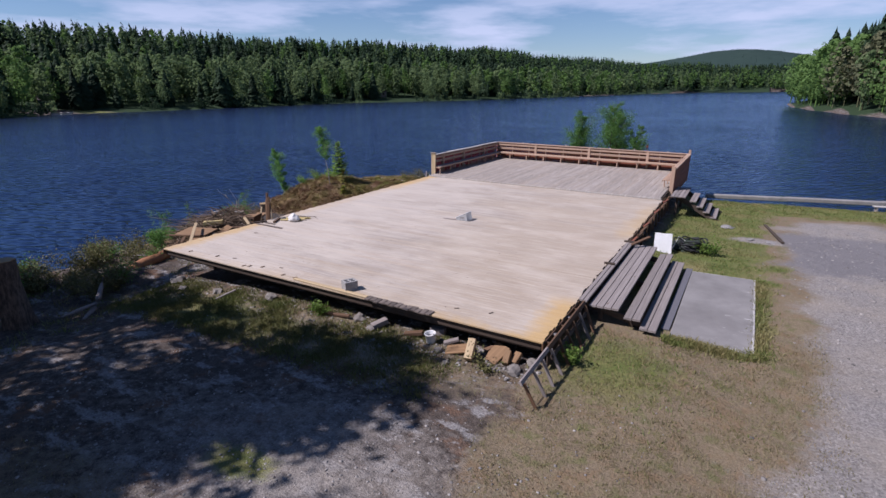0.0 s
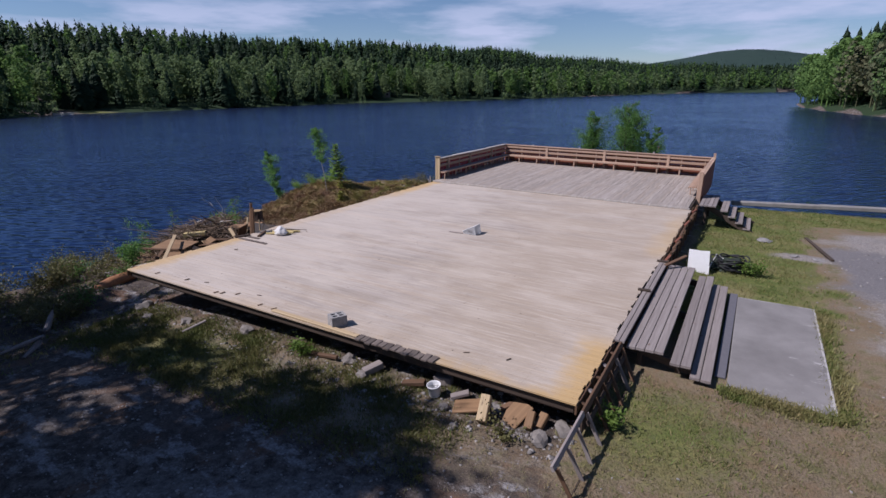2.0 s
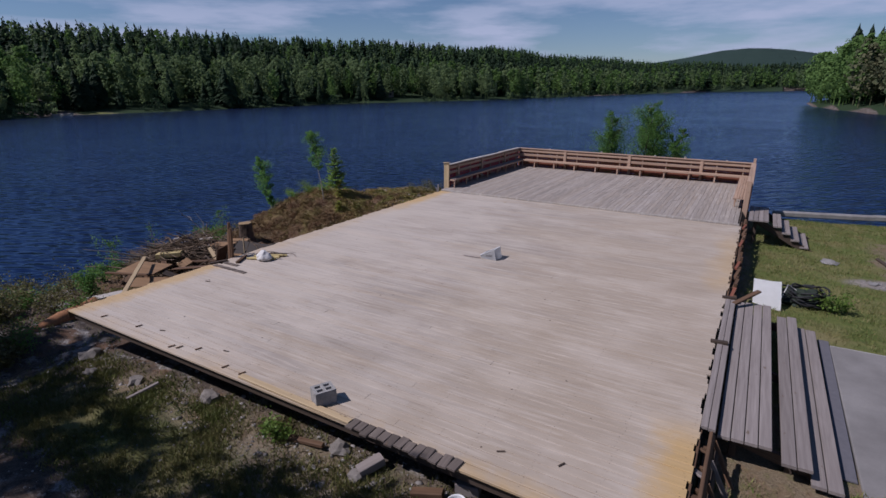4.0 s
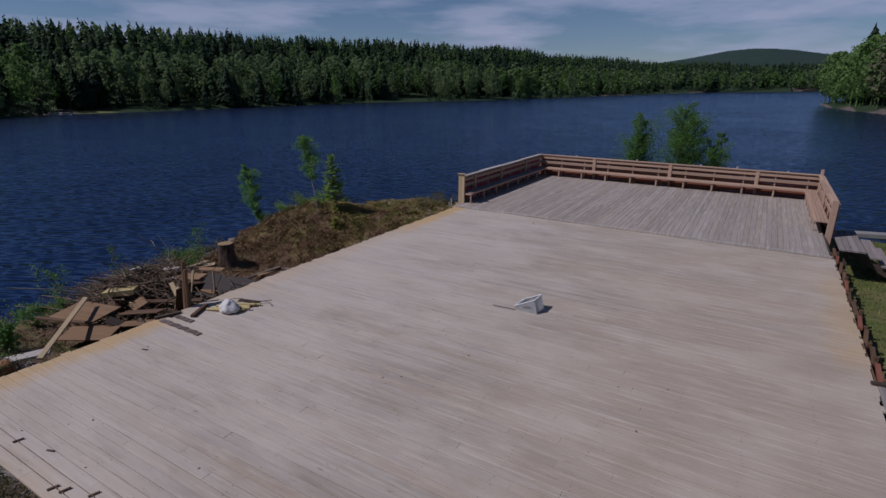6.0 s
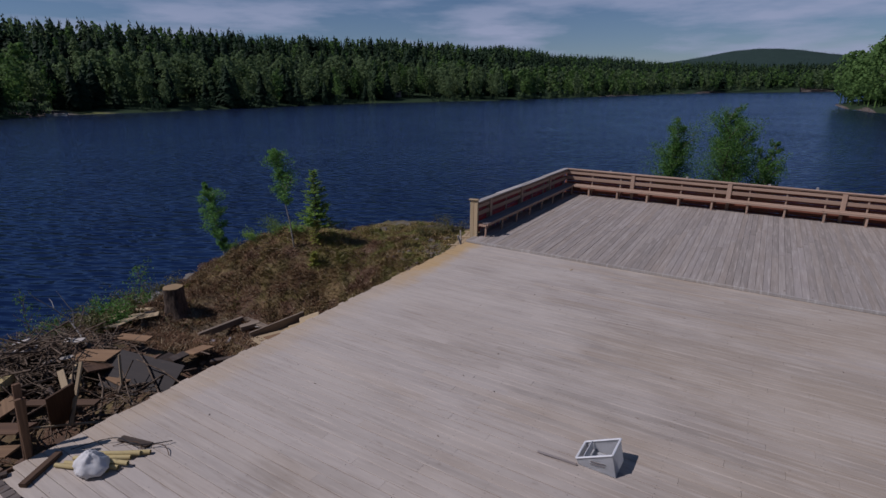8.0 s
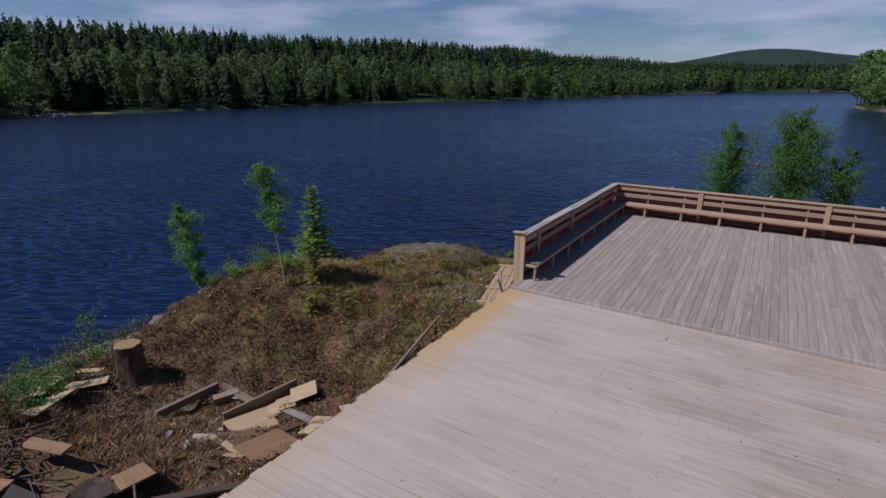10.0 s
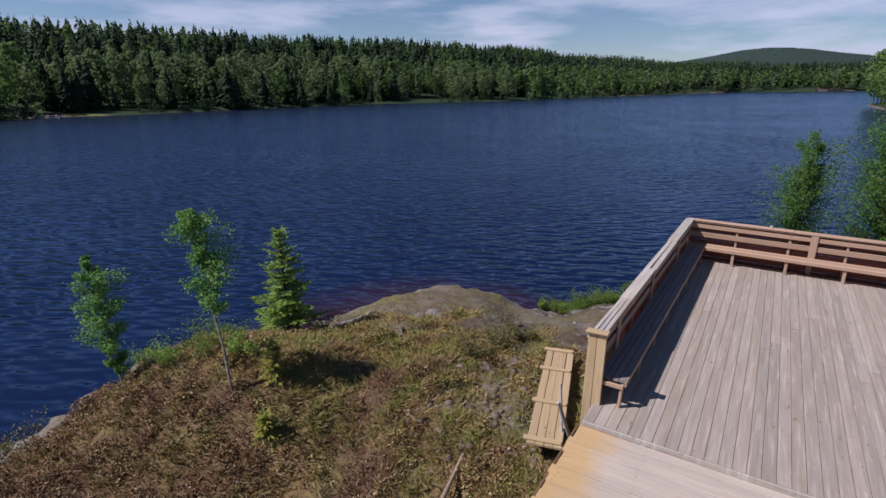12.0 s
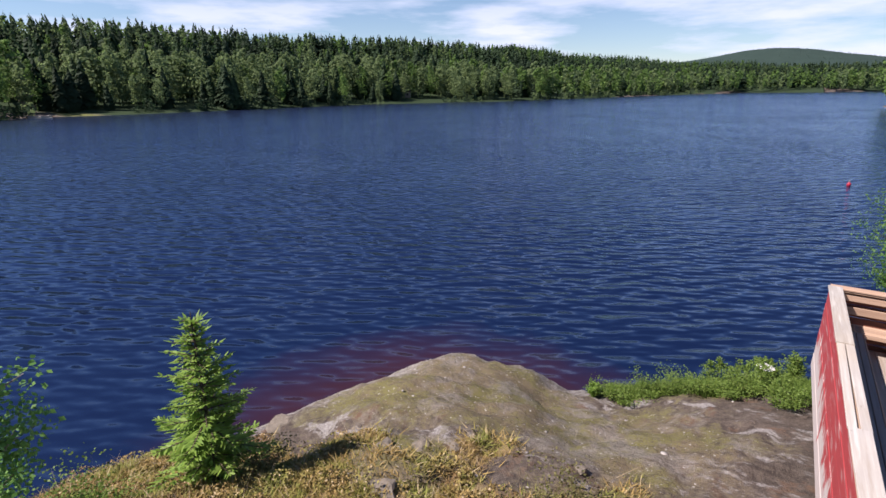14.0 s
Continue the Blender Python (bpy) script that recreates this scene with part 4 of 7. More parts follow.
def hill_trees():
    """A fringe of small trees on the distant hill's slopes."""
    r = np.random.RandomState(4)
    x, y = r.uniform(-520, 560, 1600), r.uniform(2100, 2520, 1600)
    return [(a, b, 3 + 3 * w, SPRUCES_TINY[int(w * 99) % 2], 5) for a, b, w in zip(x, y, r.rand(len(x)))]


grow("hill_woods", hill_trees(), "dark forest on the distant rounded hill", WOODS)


# ---- the two decks; both lean a little towards the land ----
TILT = Euler((-0.0035, 0.0155, 0)).to_matrix().to_4x4()


def on_deck(x, y, z=0.0):
    return TILT @ Vector((x, y, z))


rng = random.Random(3)
DECK_W, SEAM, DECK_L, FLOOR = 10.9, 14.2, 22.1, 0.07

deck = thing("timber_deck", "large worn pale timber deck with yellowish fresh edges", "deck", TILT.copy(), kind="structure")
back_deck = thing("dance_floor", "greyish plank floor enclosed by a low bench fence", "deck", TILT.copy(), kind="structure")

# beams and piers under the decks
for k, y in enumerate((0.22, 4.7, 9.4, 14.0)):
    board("beam", (0.1, y, -0.16), (DECK_W - 0.1, y, -0.16), 0.10, 0.22, M["dark_wood"], deck)
for y in (14.3, 18.0, 22.0):
    board("beam", (0.1, y, -0.16), (DECK_W - 0.1, y, -0.16), 0.10, 0.22, M["dark_wood"], back_deck)
for k in range(15):
    x = 0.06 + k * (DECK_W - 0.12) / 14
    board("joist", (x, 0.16, -0.14), (x, SEAM - 0.2, -0.14), 0.06, 0.16, M["dark_wood"], deck)
for k in range(9):
    x = 0.06 + k * (DECK_W - 0.12) / 8
    board("joist", (x, SEAM + 0.2, -0.105), (x, DECK_L - 0.2, -0.105), 0.06, 0.27, M["dark_wood"], back_deck)
for x in (0.3, 3.7, 7.2, 10.6):
    for y in (1.3, 4.7, 9.4, 13.8):
        z = float(land(x, y))
        board("pier", (x, y, z - 0.2), (x, y, -0.27), 0.22, 0.22, M["dark_wood"], deck, up=(1, 0, 0))
for x in (0.3, 5.4, 10.6):
    for y in (18.0, 21.8):
        board("pier", (x, y, float(land(x, y)) - 0.2), (x, y, -0.27), 0.22, 0.22, M["dark_wood"], back_deck, up=(1, 0, 0))

# ---- fences with benches round the back floor ----
RAIL_H = 1.0


def fence_run(name, origin, angle, length, label, posts, legs, end_post=None, painted=False):
    """A fence along its own x, the bench on the +y side, the boarded face on the -y side."""
    base = thing(name, label, "fence", TILT @ pose(*origin, 0, 0, angle))
    # outer boarding in long planks
    rows = 6
    top, low = 0.93, -0.42 if painted else -0.30
    hgt = (top - low) / rows
    for k in range(rows):
        z = low + hgt * (k + 0.5)
        cuts = [0.0, length * (0.45 + 0.1 * math.sin(k * 2.1)), length]
        for a, b in zip(cuts, cuts[1:]):
            board("panel_board", (a + 0.004, -0.075 + 0.004 * (k % 2), z), (b - 0.004, -0.075 + 0.004 * (k % 2), z), hgt - 0.008, 0.022, M["red_paint"] if painted else M["red_wall"], base, up=(0, -1, 0))
    for a in posts:
        board("post", (a, -0.02, -0.3), (a, -0.02, RAIL_H - 0.03), 0.10, 0.07, M["rail"], base, up=(0, 1, 0))
        board("post_face", (a, 0.066, 0.36), (a, 0.066, RAIL_H - 0.032), 0.135, 0.028, M["rail"], base, up=(0, 1, 0))
    # cap in several lengths, back rails, bench
    cuts = [0.0, length * 0.31, length * 0.58, length * 0.8, length]
    for k, (a, b) in enumerate(zip(cuts, cuts[1:])):
        layout = ((-0.055, 0.085), (0.042, 0.095)) if not painted else (((-0.01, 0.19),), ((-0.058, 0.08), (0.045, 0.09)), ((-0.005, 0.185),), ((-0.075, 0.05), (-0.012, 0.055), (0.055, 0.06)))[k]
        lift = (0.012 if k % 2 == 0 else 0.0) if painted else 0.0
        for y, w in layout:
            jog = 0.012 * math.sin(3.1 * k + 9 * y) if painted else 0.0
            board("cap_board", (a + 0.003, y + jog, RAIL_H - 0.014 + lift + rng.uniform(-0.004, 0.006)), (b - 0.003, y - jog, RAIL_H - 0.014 + lift + rng.uniform(-0.004, 0.006)), w, 0.03, M["cap"] if painted else M["rail"], base)
    # Added board beneath the cap; blocks sun slits through the cap's gaps.
    board("cap_bed", (0.02, -0.008, RAIL_H - 0.046), (length - 0.02, -0.008, RAIL_H - 0.046), 0.165, 0.022, M["rail"], base)
    for z, w in ((0.86, 0.10), (0.655, 0.12)):
        board("back_rail", (0.02, 0.033, z), (length - 0.02, 0.033, z), w, 0.034, M["rail"], base, up=(0, 1, 0))
    # Painted run's seat lies in shade; greyer wood puts that shade into its colour.
    for k, y in enumerate((0.105, 0.195, 0.285, 0.372)):
        board("seat_board", (0.06 + 0.01 * k, y, 0.435), (length - 0.06 - 0.008 * k, y, 0.435), 0.080, 0.032, M["grey_wood"] if painted else M["rail"], base)
    board("seat_front", (0.05, 0.425, 0.415), (length - 0.05, 0.425, 0.415), 0.075, 0.02, M["rail"], base, up=(0, 1, 0))
    for a in legs:
        board("bench_leg", (a, 0.37, FLOOR), (a, 0.385, 0.40), 0.06, 0.038, M["rail"], base, up=(0, 1, 0))
        board("bench_arm", (a + 0.04, 0.03, 0.39), (a + 0.04, 0.405, 0.39), 0.034, 0.06, M["rail"], base)
        board("stud", (a, 0.0, 0.05), (a, 0.0, RAIL_H - 0.04), 0.05, 0.035, M["rail"], base, up=(0, 1, 0))
    if end_post is not None:
        x = end_post
        for k, y in enumerate((-0.025, 0.093)):
            board("end_board", (x, y, -0.62), (x, y, 1.06 + 0.012 * k), 0.115, 0.035, M["pale"], base, up=(1, 0, 0))
        board("end_core", (x - 0.07 if x > 1 else x + 0.07, 0.03, -0.6), (x - 0.07 if x > 1 else x + 0.07, 0.03, 1.05), 0.17, 0.09, M["pale"], base, up=(1, 0, 0))
        board("end_cap", (x, -0.11, 1.09), (x, 0.17, 1.105), 0.12, 0.03, M["pale"], base)
    return base


# the left run goes away from the seam along the water side; bench faces the floor
fence_run("bench_fence", (0.07, DECK_L, 0), -90.7, DECK_L - 14.55, "low plank fence with built-in bench, red paint flaking outside", [1.9, 4.4, 6.6], [0.35 + 1.02 * k for k in range(8)], end_post=DECK_L - 14.55 + 0.02, painted=True)
fence_run("bench_fence", (11.0, DECK_L + 0.02, 0), 180, 11.0, "low pine fence with built-in bench along the lake edge", [2.07, 5.23, 8.4], [0.4 + 1.055 * k for k in range(10)])
right_fence = fence_run("bench_fence", (10.95, 16.3, 0), 90, DECK_L - 16.3 - 0.1, "low pine fence with bench beside the side steps", [2.6, 4.2], [0.5 + 1.0 * k for k in range(5)])
board("end_board", (0.0, 0.02, -0.3), (0.0, 0.02, 1.08), 0.16, 0.05, M["rail"], right_fence, up=(1, 0, 0))
board("corner_post", (DECK_L - 16.3 + 0.06, -0.02, -0.4), (DECK_L - 16.3 + 0.06, -0.02, 1.19), 0.1, 0.1, M["rail"], right_fence, up=(1, 0, 0))
for k, (x, h) in enumerate(((1.75, 0.05), (4.4, 0.07), (6.9, 0.05), (8.2, 0.08), (9.9, 0.05))):
    p = on_deck(x, DECK_L + 0.05, RAIL_H)
    board("rail_peg", p - Vector((0, 0, 0.02)), p + Vector((0, 0, h)), 0.07, 0.05, M["cap"], label="short weathered peg standing on the fence cap", category="peg", group="pegs on the fence", up=(0, 1, 0))

# ---- wide plank steps and the concrete slab ----
side_steps = thing("plank_steps", "broad grey weathered plank steps along the deck's land side", "steps")
STEPS = [(11.10, 11.72, -0.30, 2.42, 7.5, 4), (11.83, 12.17, -0.44, 2.40, 7.45, 2), (12.16, 12.50, -0.60, 2.36, 7.4, 2)]
for x0, x1, z, y0, y1, n in STEPS:
    w = (x1 - x0) / n
    tread = thing("tread", "", "")
    tread.parent = side_steps
    for k in range(n):
        x = x0 + w * (k + 0.5)
        board("plank", (x, y0 + rng.uniform(0, 0.05), z - 0.022), (x, y1 + rng.uniform(-0.05, 0.05), z - 0.022), w - 0.012, 0.044, M["grey_wood"], tread)
for y in (2.75, 5.0, 7.2):
    board("carriage", (11.0, y, -0.40), (12.45, y, -0.74), 0.07, 0.14, M["dark_wood"], side_steps)
    for x in (11.3, 11.95, 12.4):
        board("prop", (x, y, -0.86), (x, y, -0.48 - 0.28 * (x - 11.3)), 0.09, 0.09, M["dark_wood"], side_steps, up=(1, 0, 0))
for x, z in ((10.945, -0.20), (11.035, -0.21)):
    board("edge_plank", (x, 2.35, z), (x, 7.3, z - 0.01), 0.085, 0.04, M["grey_wood"], side_steps)

board("gap_board", (12.61, 2.9, -0.735), (12.64, 7.3, -0.735), 0.17, 0.02, M["mat"], side_steps, label="dark rubber strip")
slab_bm = bmesh.new()
block(slab_bm, (13.49, 4.83, -0.80), (1.53, 4.62, 0.14), bevel=0.02)
slab_ob = part("concrete_slab", slab_bm, M["concrete"], None)
tagged(slab_ob, "flat grey concrete slab with pale worn patches", "slab")

# ---- side stairs at the back floor ----
stairs = thing("side_stairs", "short grey wooden stairs down to the lawn", "stairs")
for k in range(4):
    board("landing_plank", (11.15 + 0.145 * k, 15.0, -0.20), (11.15 + 0.145 * k, 17.3, -0.20), 0.135, 0.04, M["grey_wood"], stairs)
for k in range(4):
    x, z = 11.86 + 0.27 * k, -0.40 - 0.2 * k
    for j in (0, 1):
        board("tread", (x + 0.125 * j, 15.3, z), (x + 0.125 * j, 17.3, z), 0.118, 0.045, M["grey_wood"], stairs)
for y in (15.4, 17.2):
    board("stringer", (11.3, y, -0.25), (12.95, y, -1.2), 0.045, 0.2, M["dark_wood"], stairs)
    board("landing_post", (11.3, y, -1.15), (11.3, y, -0.22), 0.09, 0.09, M["dark_wood"], stairs, up=(1, 0, 0))

# ---- boards of the two decks, last of the structure ----
row_w = 0.145
rows = int(SEAM / row_w)
for r in range(rows):
    y = 0.02 + row_w * (r + 0.5)
    a, b = 2.6 + 1.9 * ((r * 37) % 10) / 10, 6.4 + 1.9 * ((r * 53) % 10) / 10
    x_end = DECK_W if y < 2.2 or y > 7.5 else DECK_W - 0.02
    x_beg = rng.uniform(-0.03, 0.03)
    if y < 0.2:
        x_beg = 0.0
    if 3.3 < y < 3.75:
        x_beg += 0.10 + 0.08 * math.sin(r * 1.7)
    a, b = round(a, 1), round(b, 1)
    for s0, s1 in ((x_beg, a), (a, b), (b, x_end + rng.choice((-0.02, 0.0, 0.02)))):
        dz = rng.uniform(-0.0025, 0.0025)
        board("board", (s0 + 0.001, y, -0.018 + dz), (s1 - 0.001, y, -0.018 + dz), row_w - (0.016 if r == 1 else 0.005), 0.036, M["deck"], deck, edge=0.004)
board("seam_riser", (0.04, SEAM - 0.125, FLOOR / 2 + 0.002), (DECK_W - 0.04, SEAM - 0.125, FLOOR / 2 + 0.002), FLOOR, 0.026, M["cap"], back_deck, up=(0, -1, 0))
col_w = 0.14
for c in range(int(DECK_W / col_w)):
    x = 0.03 + col_w * (c + 0.5)
    cut = round(SEAM + 2.2 + 3.6 * ((c * 41) % 10) / 10, 1)
    for s0, s1 in ((SEAM - 0.11, cut), (cut, DECK_L - 0.05)):
        dz = rng.uniform(-0.003, 0.003)
        board("board", (x, s0 + 0.003, FLOOR - 0.018 + dz), (x, s1 - 0.003, FLOOR - 0.018 + dz), col_w - 0.004, 0.036, M["deck_back"], back_deck, edge=0.003)
board("rim", (0.02, 0.10, -0.12), (DECK_W - 0.03, 0.10, -0.12), 0.15, 0.03, M["dark_wood"], deck, up=(0, -1, 0))
board("rim", (-0.02, 0.02, -0.10), (-0.02, SEAM - 0.1, -0.10), 0.14, 0.03, M["brown_wood"], deck, up=(-1, 0, 0))
board("rim", (DECK_W + 0.02, 0.02, -0.10), (DECK_W + 0.02, 2.3, -0.10), 0.14, 0.03, M["brown_wood"], deck, up=(1, 0, 0))
board("rim", (DECK_W + 0.02, 7.4, -0.10), (DECK_W + 0.02, 14.9, -0.10), 0.14, 0.03, M["brown_wood"], deck, up=(1, 0, 0))

# nail heads over the joists
def nails(name, xs, ys, label):
    vs, fs = [], []
    for x in xs:
        for y in ys:
            cx, cy, r, n = x + rng.uniform(-0.022, 0.022), y + rng.uniform(-0.012, 0.012), rng.uniform(0.002, 0.0055), len(vs)
            vs += [(cx + r * math.cos(k * 1.0472), cy + r * math.sin(k * 1.0472), 0.0035) for k in range(6)]
            vs += [(cx, cy, 0.0045)]
            fs += [(n + k, n + (k + 1) % 6, n + 6) for k in range(6)]
    me = mesh_of(name, vs, fs, M["nail"])
    ob = put(name, me, None, TILT.copy(), label, "nails")
    return tagged(ob, label, "nails", kind="stuff")


nails("nail_heads", [0.06 + k * (DECK_W - 0.12) / 14 for k in range(15)], [0.02 + row_w * (r + 0.5) + s for r in range(rows) for s in (-0.04, 0.04)], "rows of dark nail heads in the deck boards")


# ---- trees and shrubs near the deck ----
def gz(x, y):
    return float(land(x, y))


def leaf_quads(points, size, rs, flat=0.5):
    """Small folded leaves at points: verts and triangles."""
    n = len(points)
    u = rs.randn(n, 3)
    u[:, 2] *= flat
    u /= np.linalg.norm(u, axis=1)[:, None]
    w = np.cross(u, rs.randn(n, 3))
    w /= np.linalg.norm(w, axis=1)[:, None]
    s = (size * (0.65 + 0.7 * rs.rand(n)))[:, None]
    p = np.asarray(points)
    v = np.stack([p + u * s, p + w * s * 0.62, p - u * s * 0.8, p - w * s * 0.62], 1).reshape(-1, 3)
    k = 4 * np.arange(n)[:, None]
    return v, np.concatenate([k + (0, 1, 2), k + (0, 2, 3)])


def leafy_tree(name, label, category, base, height, low, spread, leaves, leaf, mat, bark_mat, seed, lean=(0, 0), stems=1, droop=0.0, group=""):
    """A small broadleaf tree: bent stems, limbs, and single leaves gathered along the twigs."""
    rs = np.random.RandomState(seed)
    root = thing(name, label, category, Matrix.Translation(base), group)
    runs, tips = [], []
    for s in range(stems):
        a = rs.rand() * 6.28
        off = np.array([math.cos(a), math.sin(a), 0]) * (0.25 * spread if stems > 1 else 0)
        hgt = height * (1.0 if s == 0 else 0.72 + 0.24 * rs.rand())
        pts = []
        for k in range(8):
            q = k / 7
            pts.append(off * (0.2 + 1.6 * q) + np.array([lean[0] * q ** 1.4, lean[1] * q ** 1.4, hgt * q]) + rs.randn(3) * (0.012, 0.012, 0) * height * q)
        runs.append((pts, [0.0078 * height * (1.12 - q / 7) / (stems ** 0.4) for q in range(8)]))
        limbs = int(16 * height ** 0.5 / stems ** 0.5)
        for b in range(limbs):
            q = low + (0.98 - low) * (b + rs.rand()) / limbs
            i = min(6, int(q * 7))
            p = np.array(pts[i]) * (1 - (q * 7 - i)) + np.array(pts[i + 1]) * (q * 7 - i)
            a = b * 2.4 + rs.rand()
            shape = math.sin(math.pi * min(1.0, (q - low) / (1.02 - low) * 0.85 + 0.15)) ** 0.6
            l = spread * shape * (0.35 + 1.0 * rs.rand())
            d = np.array([math.cos(a), math.sin(a), 0.75 - droop + 0.3 * rs.rand()])
            mids = [p, p + d * l * 0.5 + (0, 0, 0.03 * height), p + d * l + (0, 0, -droop * l * 0.5)]
            runs.append((mids, [0.0045 * height, 0.003 * height, 0.0012 * height]))
            tips += [(mids[0] * (1 - t) + mids[2] * t, l) for t in np.linspace(0.25, 1.05, 6)]
    trunk = tubes_mesh("trunk", runs, bark_mat, 6)
    put("trunk", trunk, root)
    pick = rs.randint(0, len(tips), leaves)
    pts = np.array([tips[i][0] for i in pick]) + np.clip(rs.randn(leaves, 3), -1.4, 1.4) * np.array([0.2 * tips[i][1] + 0.02 for i in pick])[:, None] * (1, 1, 0.8)
    v, f = leaf_quads(pts, leaf, rs)
    put("crown", quick_mesh("crown", v, f, mat), root)
    return root


def young_spruce(base, height, spread, seed, label, mat="needle"):
    """A young spruce: whorls of branches with flat sprays on both sides."""
    rs = np.random.RandomState(seed)
    root = thing("spruce", label, "tree", Matrix.Translation(base), "young trees on the bank")
    runs = [([(0, 0, 0), (0.01, 0, height * 0.5), (0, 0.01, height)], [0.016 * height, 0.010 * height, 0.002 * height])]
    verts = []
    whorls = max(7, int(height * 8))
    for k in range(whorls):
        q = 0.05 + 0.93 * (k / whorls) ** 0.95
        r = spread * (1 - q) ** 0.85 + 0.04
        for s in range(8):
            a = s * 0.785 + k * 1.3 + rs.rand() * 0.45
            l = r * (0.45 + 0.75 * rs.rand())
            d = np.array([math.cos(a), math.sin(a), -0.12 + 0.55 * q + 0.2 * rs.randn()])
            d /= np.linalg.norm(d)
            across = np.array([-math.sin(a), math.cos(a), 0.0])
            p0 = np.array([0, 0, q * height + 0.02 * rs.randn()])
            runs.append(([p0, p0 + d * l], [0.004 * height, 0.0012 * height]))
            n = max(4, int(l / 0.055))
            for t in np.linspace(0.12, 0.95, n):
                for side in (-1, 1):
                    reach = (0.36 * l * (1.08 - t) + 0.035) * (0.7 + 0.6 * rs.rand())
                    o = p0 + d * l * t
                    tip = o + (across * side * 0.8 + d * 0.75) * reach + np.array([0, 0, -0.1 * reach + 0.02 * rs.randn()])
                    wide = d * 0.029 + np.array([0, 0, 0.012 * rs.randn()])
                    mid = (o + tip) / 2 + np.array([0, 0, 0.01])
                    verts += [o, mid - wide, tip, mid + wide]
            o = p0 + d * l * 0.9
            verts += [o, o + d * 0.05 + across * 0.018, o + d * 0.14, o + d * 0.05 - across * 0.018]
    put("trunk", tubes_mesh("trunk", runs, M["bark"], 5), root)
    f = 4 * np.arange(len(verts) // 4)[:, None] + np.array([0, 1, 2, 3])
    put("crown", quick_mesh("crown", np.array(verts), f, M[mat]), root)
    return root


def tall_pine(base, height, low, spread, seed, label):
    """A tall pine with a bare lower trunk and a broken, open crown."""
    rs = np.random.RandomState(seed)
    root = thing("pine_tree", label, "tree", Matrix.Translation(base), "tall pines by the shore")
    runs = [([(0, 0, -0.3), (0.1, 0.05, height * 0.35), (0.0, 0.15, height * 0.7), (0.1, 0.1, height)], [0.24, 0.19, 0.12, 0.03])]
    pts = []
    for b in range(42):
        q = low + (1 - low) * (b + rs.rand()) / 42
        a = b * 2.4
        l = spread * (0.45 + 0.75 * rs.rand()) * math.sin(math.pi * min(1, 0.25 + 0.75 * (q - low) / (1 - low))) ** 0.6
        p0 = np.array([0.05, 0.1, q * height])
        d = np.array([math.cos(a), math.sin(a), 0.15 + 0.3 * rs.rand()])
        runs.append(([p0, p0 + d * l * 0.5, p0 + d * l], [0.05, 0.03, 0.012]))
        for c in range(4):
            t = 0.35 + 0.7 * rs.rand()
            pts.append(p0 + d * l * t + rs.randn(3) * 0.28 + rs.randn(19, 3) * (0.21, 0.21, 0.14))
    put("trunk", tubes_mesh("trunk", runs, M["bark"], 7), root)
    v, f = leaf_quads(np.concatenate(pts), 0.135, rs)
    put("crown", quick_mesh("crown", v, f, M["pine_needle"]), root)
    return root


# Unseen pines, placed by the dappled shade they cast; row -12.0 blocks sky.
for k, (x, y, h, low, sp) in enumerate(((-1.6, -8.4, 14.4, 0.38, 2.4), (-5.6, -8.0, 13.0, 0.34, 2.1), (-3.4, -10.2, 13.8, 0.34, 2.5), (-8.2, -9.4, 12.5, 0.28, 2.5), (1.6, -11.6, 12.0, 0.40, 2.2), (-9.8, -7.2, 10.0, 0.25, 2.2), (4.4, -14.2, 13.5, 0.5, 2.2), (-6.5, -6.6, 11.0, 0.25, 2.2), (-12.0, -9.0, 12.0, 0.2, 2.8), (0.6, -7.2, 10.5, 0.6, 1.3), (-8.7, -5.1, 11.0, 0.32, 2.2), (-7.2, -4.2, 6.8, 0.35, 1.6), (-1.3, -10.5, 11.0, 0.36, 2.2), (-2.6, -12.2, 11.5, 0.34, 2.2), (0.0, -6.1, 10.5, 0.6, 1.7))):
    tall_pine((x + 1.3, y - 1.3, gz(x + 1.3, y - 1.3)), h, low, sp, 60 + k, "tall dark pine with bare lower trunk on the near shore")

# Added out of view, only to block sky light over the shaded shore.
for k, (x, y, h) in enumerate(((-14, -15, 15), (-9, -17, 16), (-4, -16.5, 15), (1, -19, 16), (6, -20, 15), (-12, -23, 17), (-3, -24, 17), (11, -24, 16), (-17, -11, 14), (-15, -6.5, 12))):
    tall_pine((x, y, gz(x, y)), h, 0.25, 3.0, 90 + k, "unseen tall dark pine added behind the shore to block sky")

leafy_tree("birch_sapling", "slender young birch leaning over the water", "tree", (-8.58, 12.7, gz(-8.58, 12.7) - 0.1), 2.62, 0.12, 0.36, 8200, 0.027, M["birch_leaf"], M["birch_bark"], 1, lean=(-0.88, 0.15), group="young trees on the bank")
leafy_tree("birch_sapling", "young birch with bare lower stem and leafy top", "tree", (-5.45, 12.95, gz(-5.45, 12.95) - 0.1), 3.05, 0.46, 0.42, 4800, 0.027, M["birch_leaf"], M["birch_bark"], 2, lean=(-0.66, 0.15), group="young trees on the bank")
young_spruce((-7.1, 15.62, gz(-7.1, 15.62) - 0.22), 2.95, 0.98, 3, "small bright green spruce at the rock's edge")
young_spruce((-5.0, 13.5, gz(-5.0, 13.5) - 0.03), 0.75, 0.18, 4, "knee-high yellow-green spruce seedling", "moss")
young_spruce((-4.4, 12.75, gz(-4.4, 12.75) - 0.03), 0.42, 0.15, 5, "knee-high yellow-green spruce seedling", "moss")
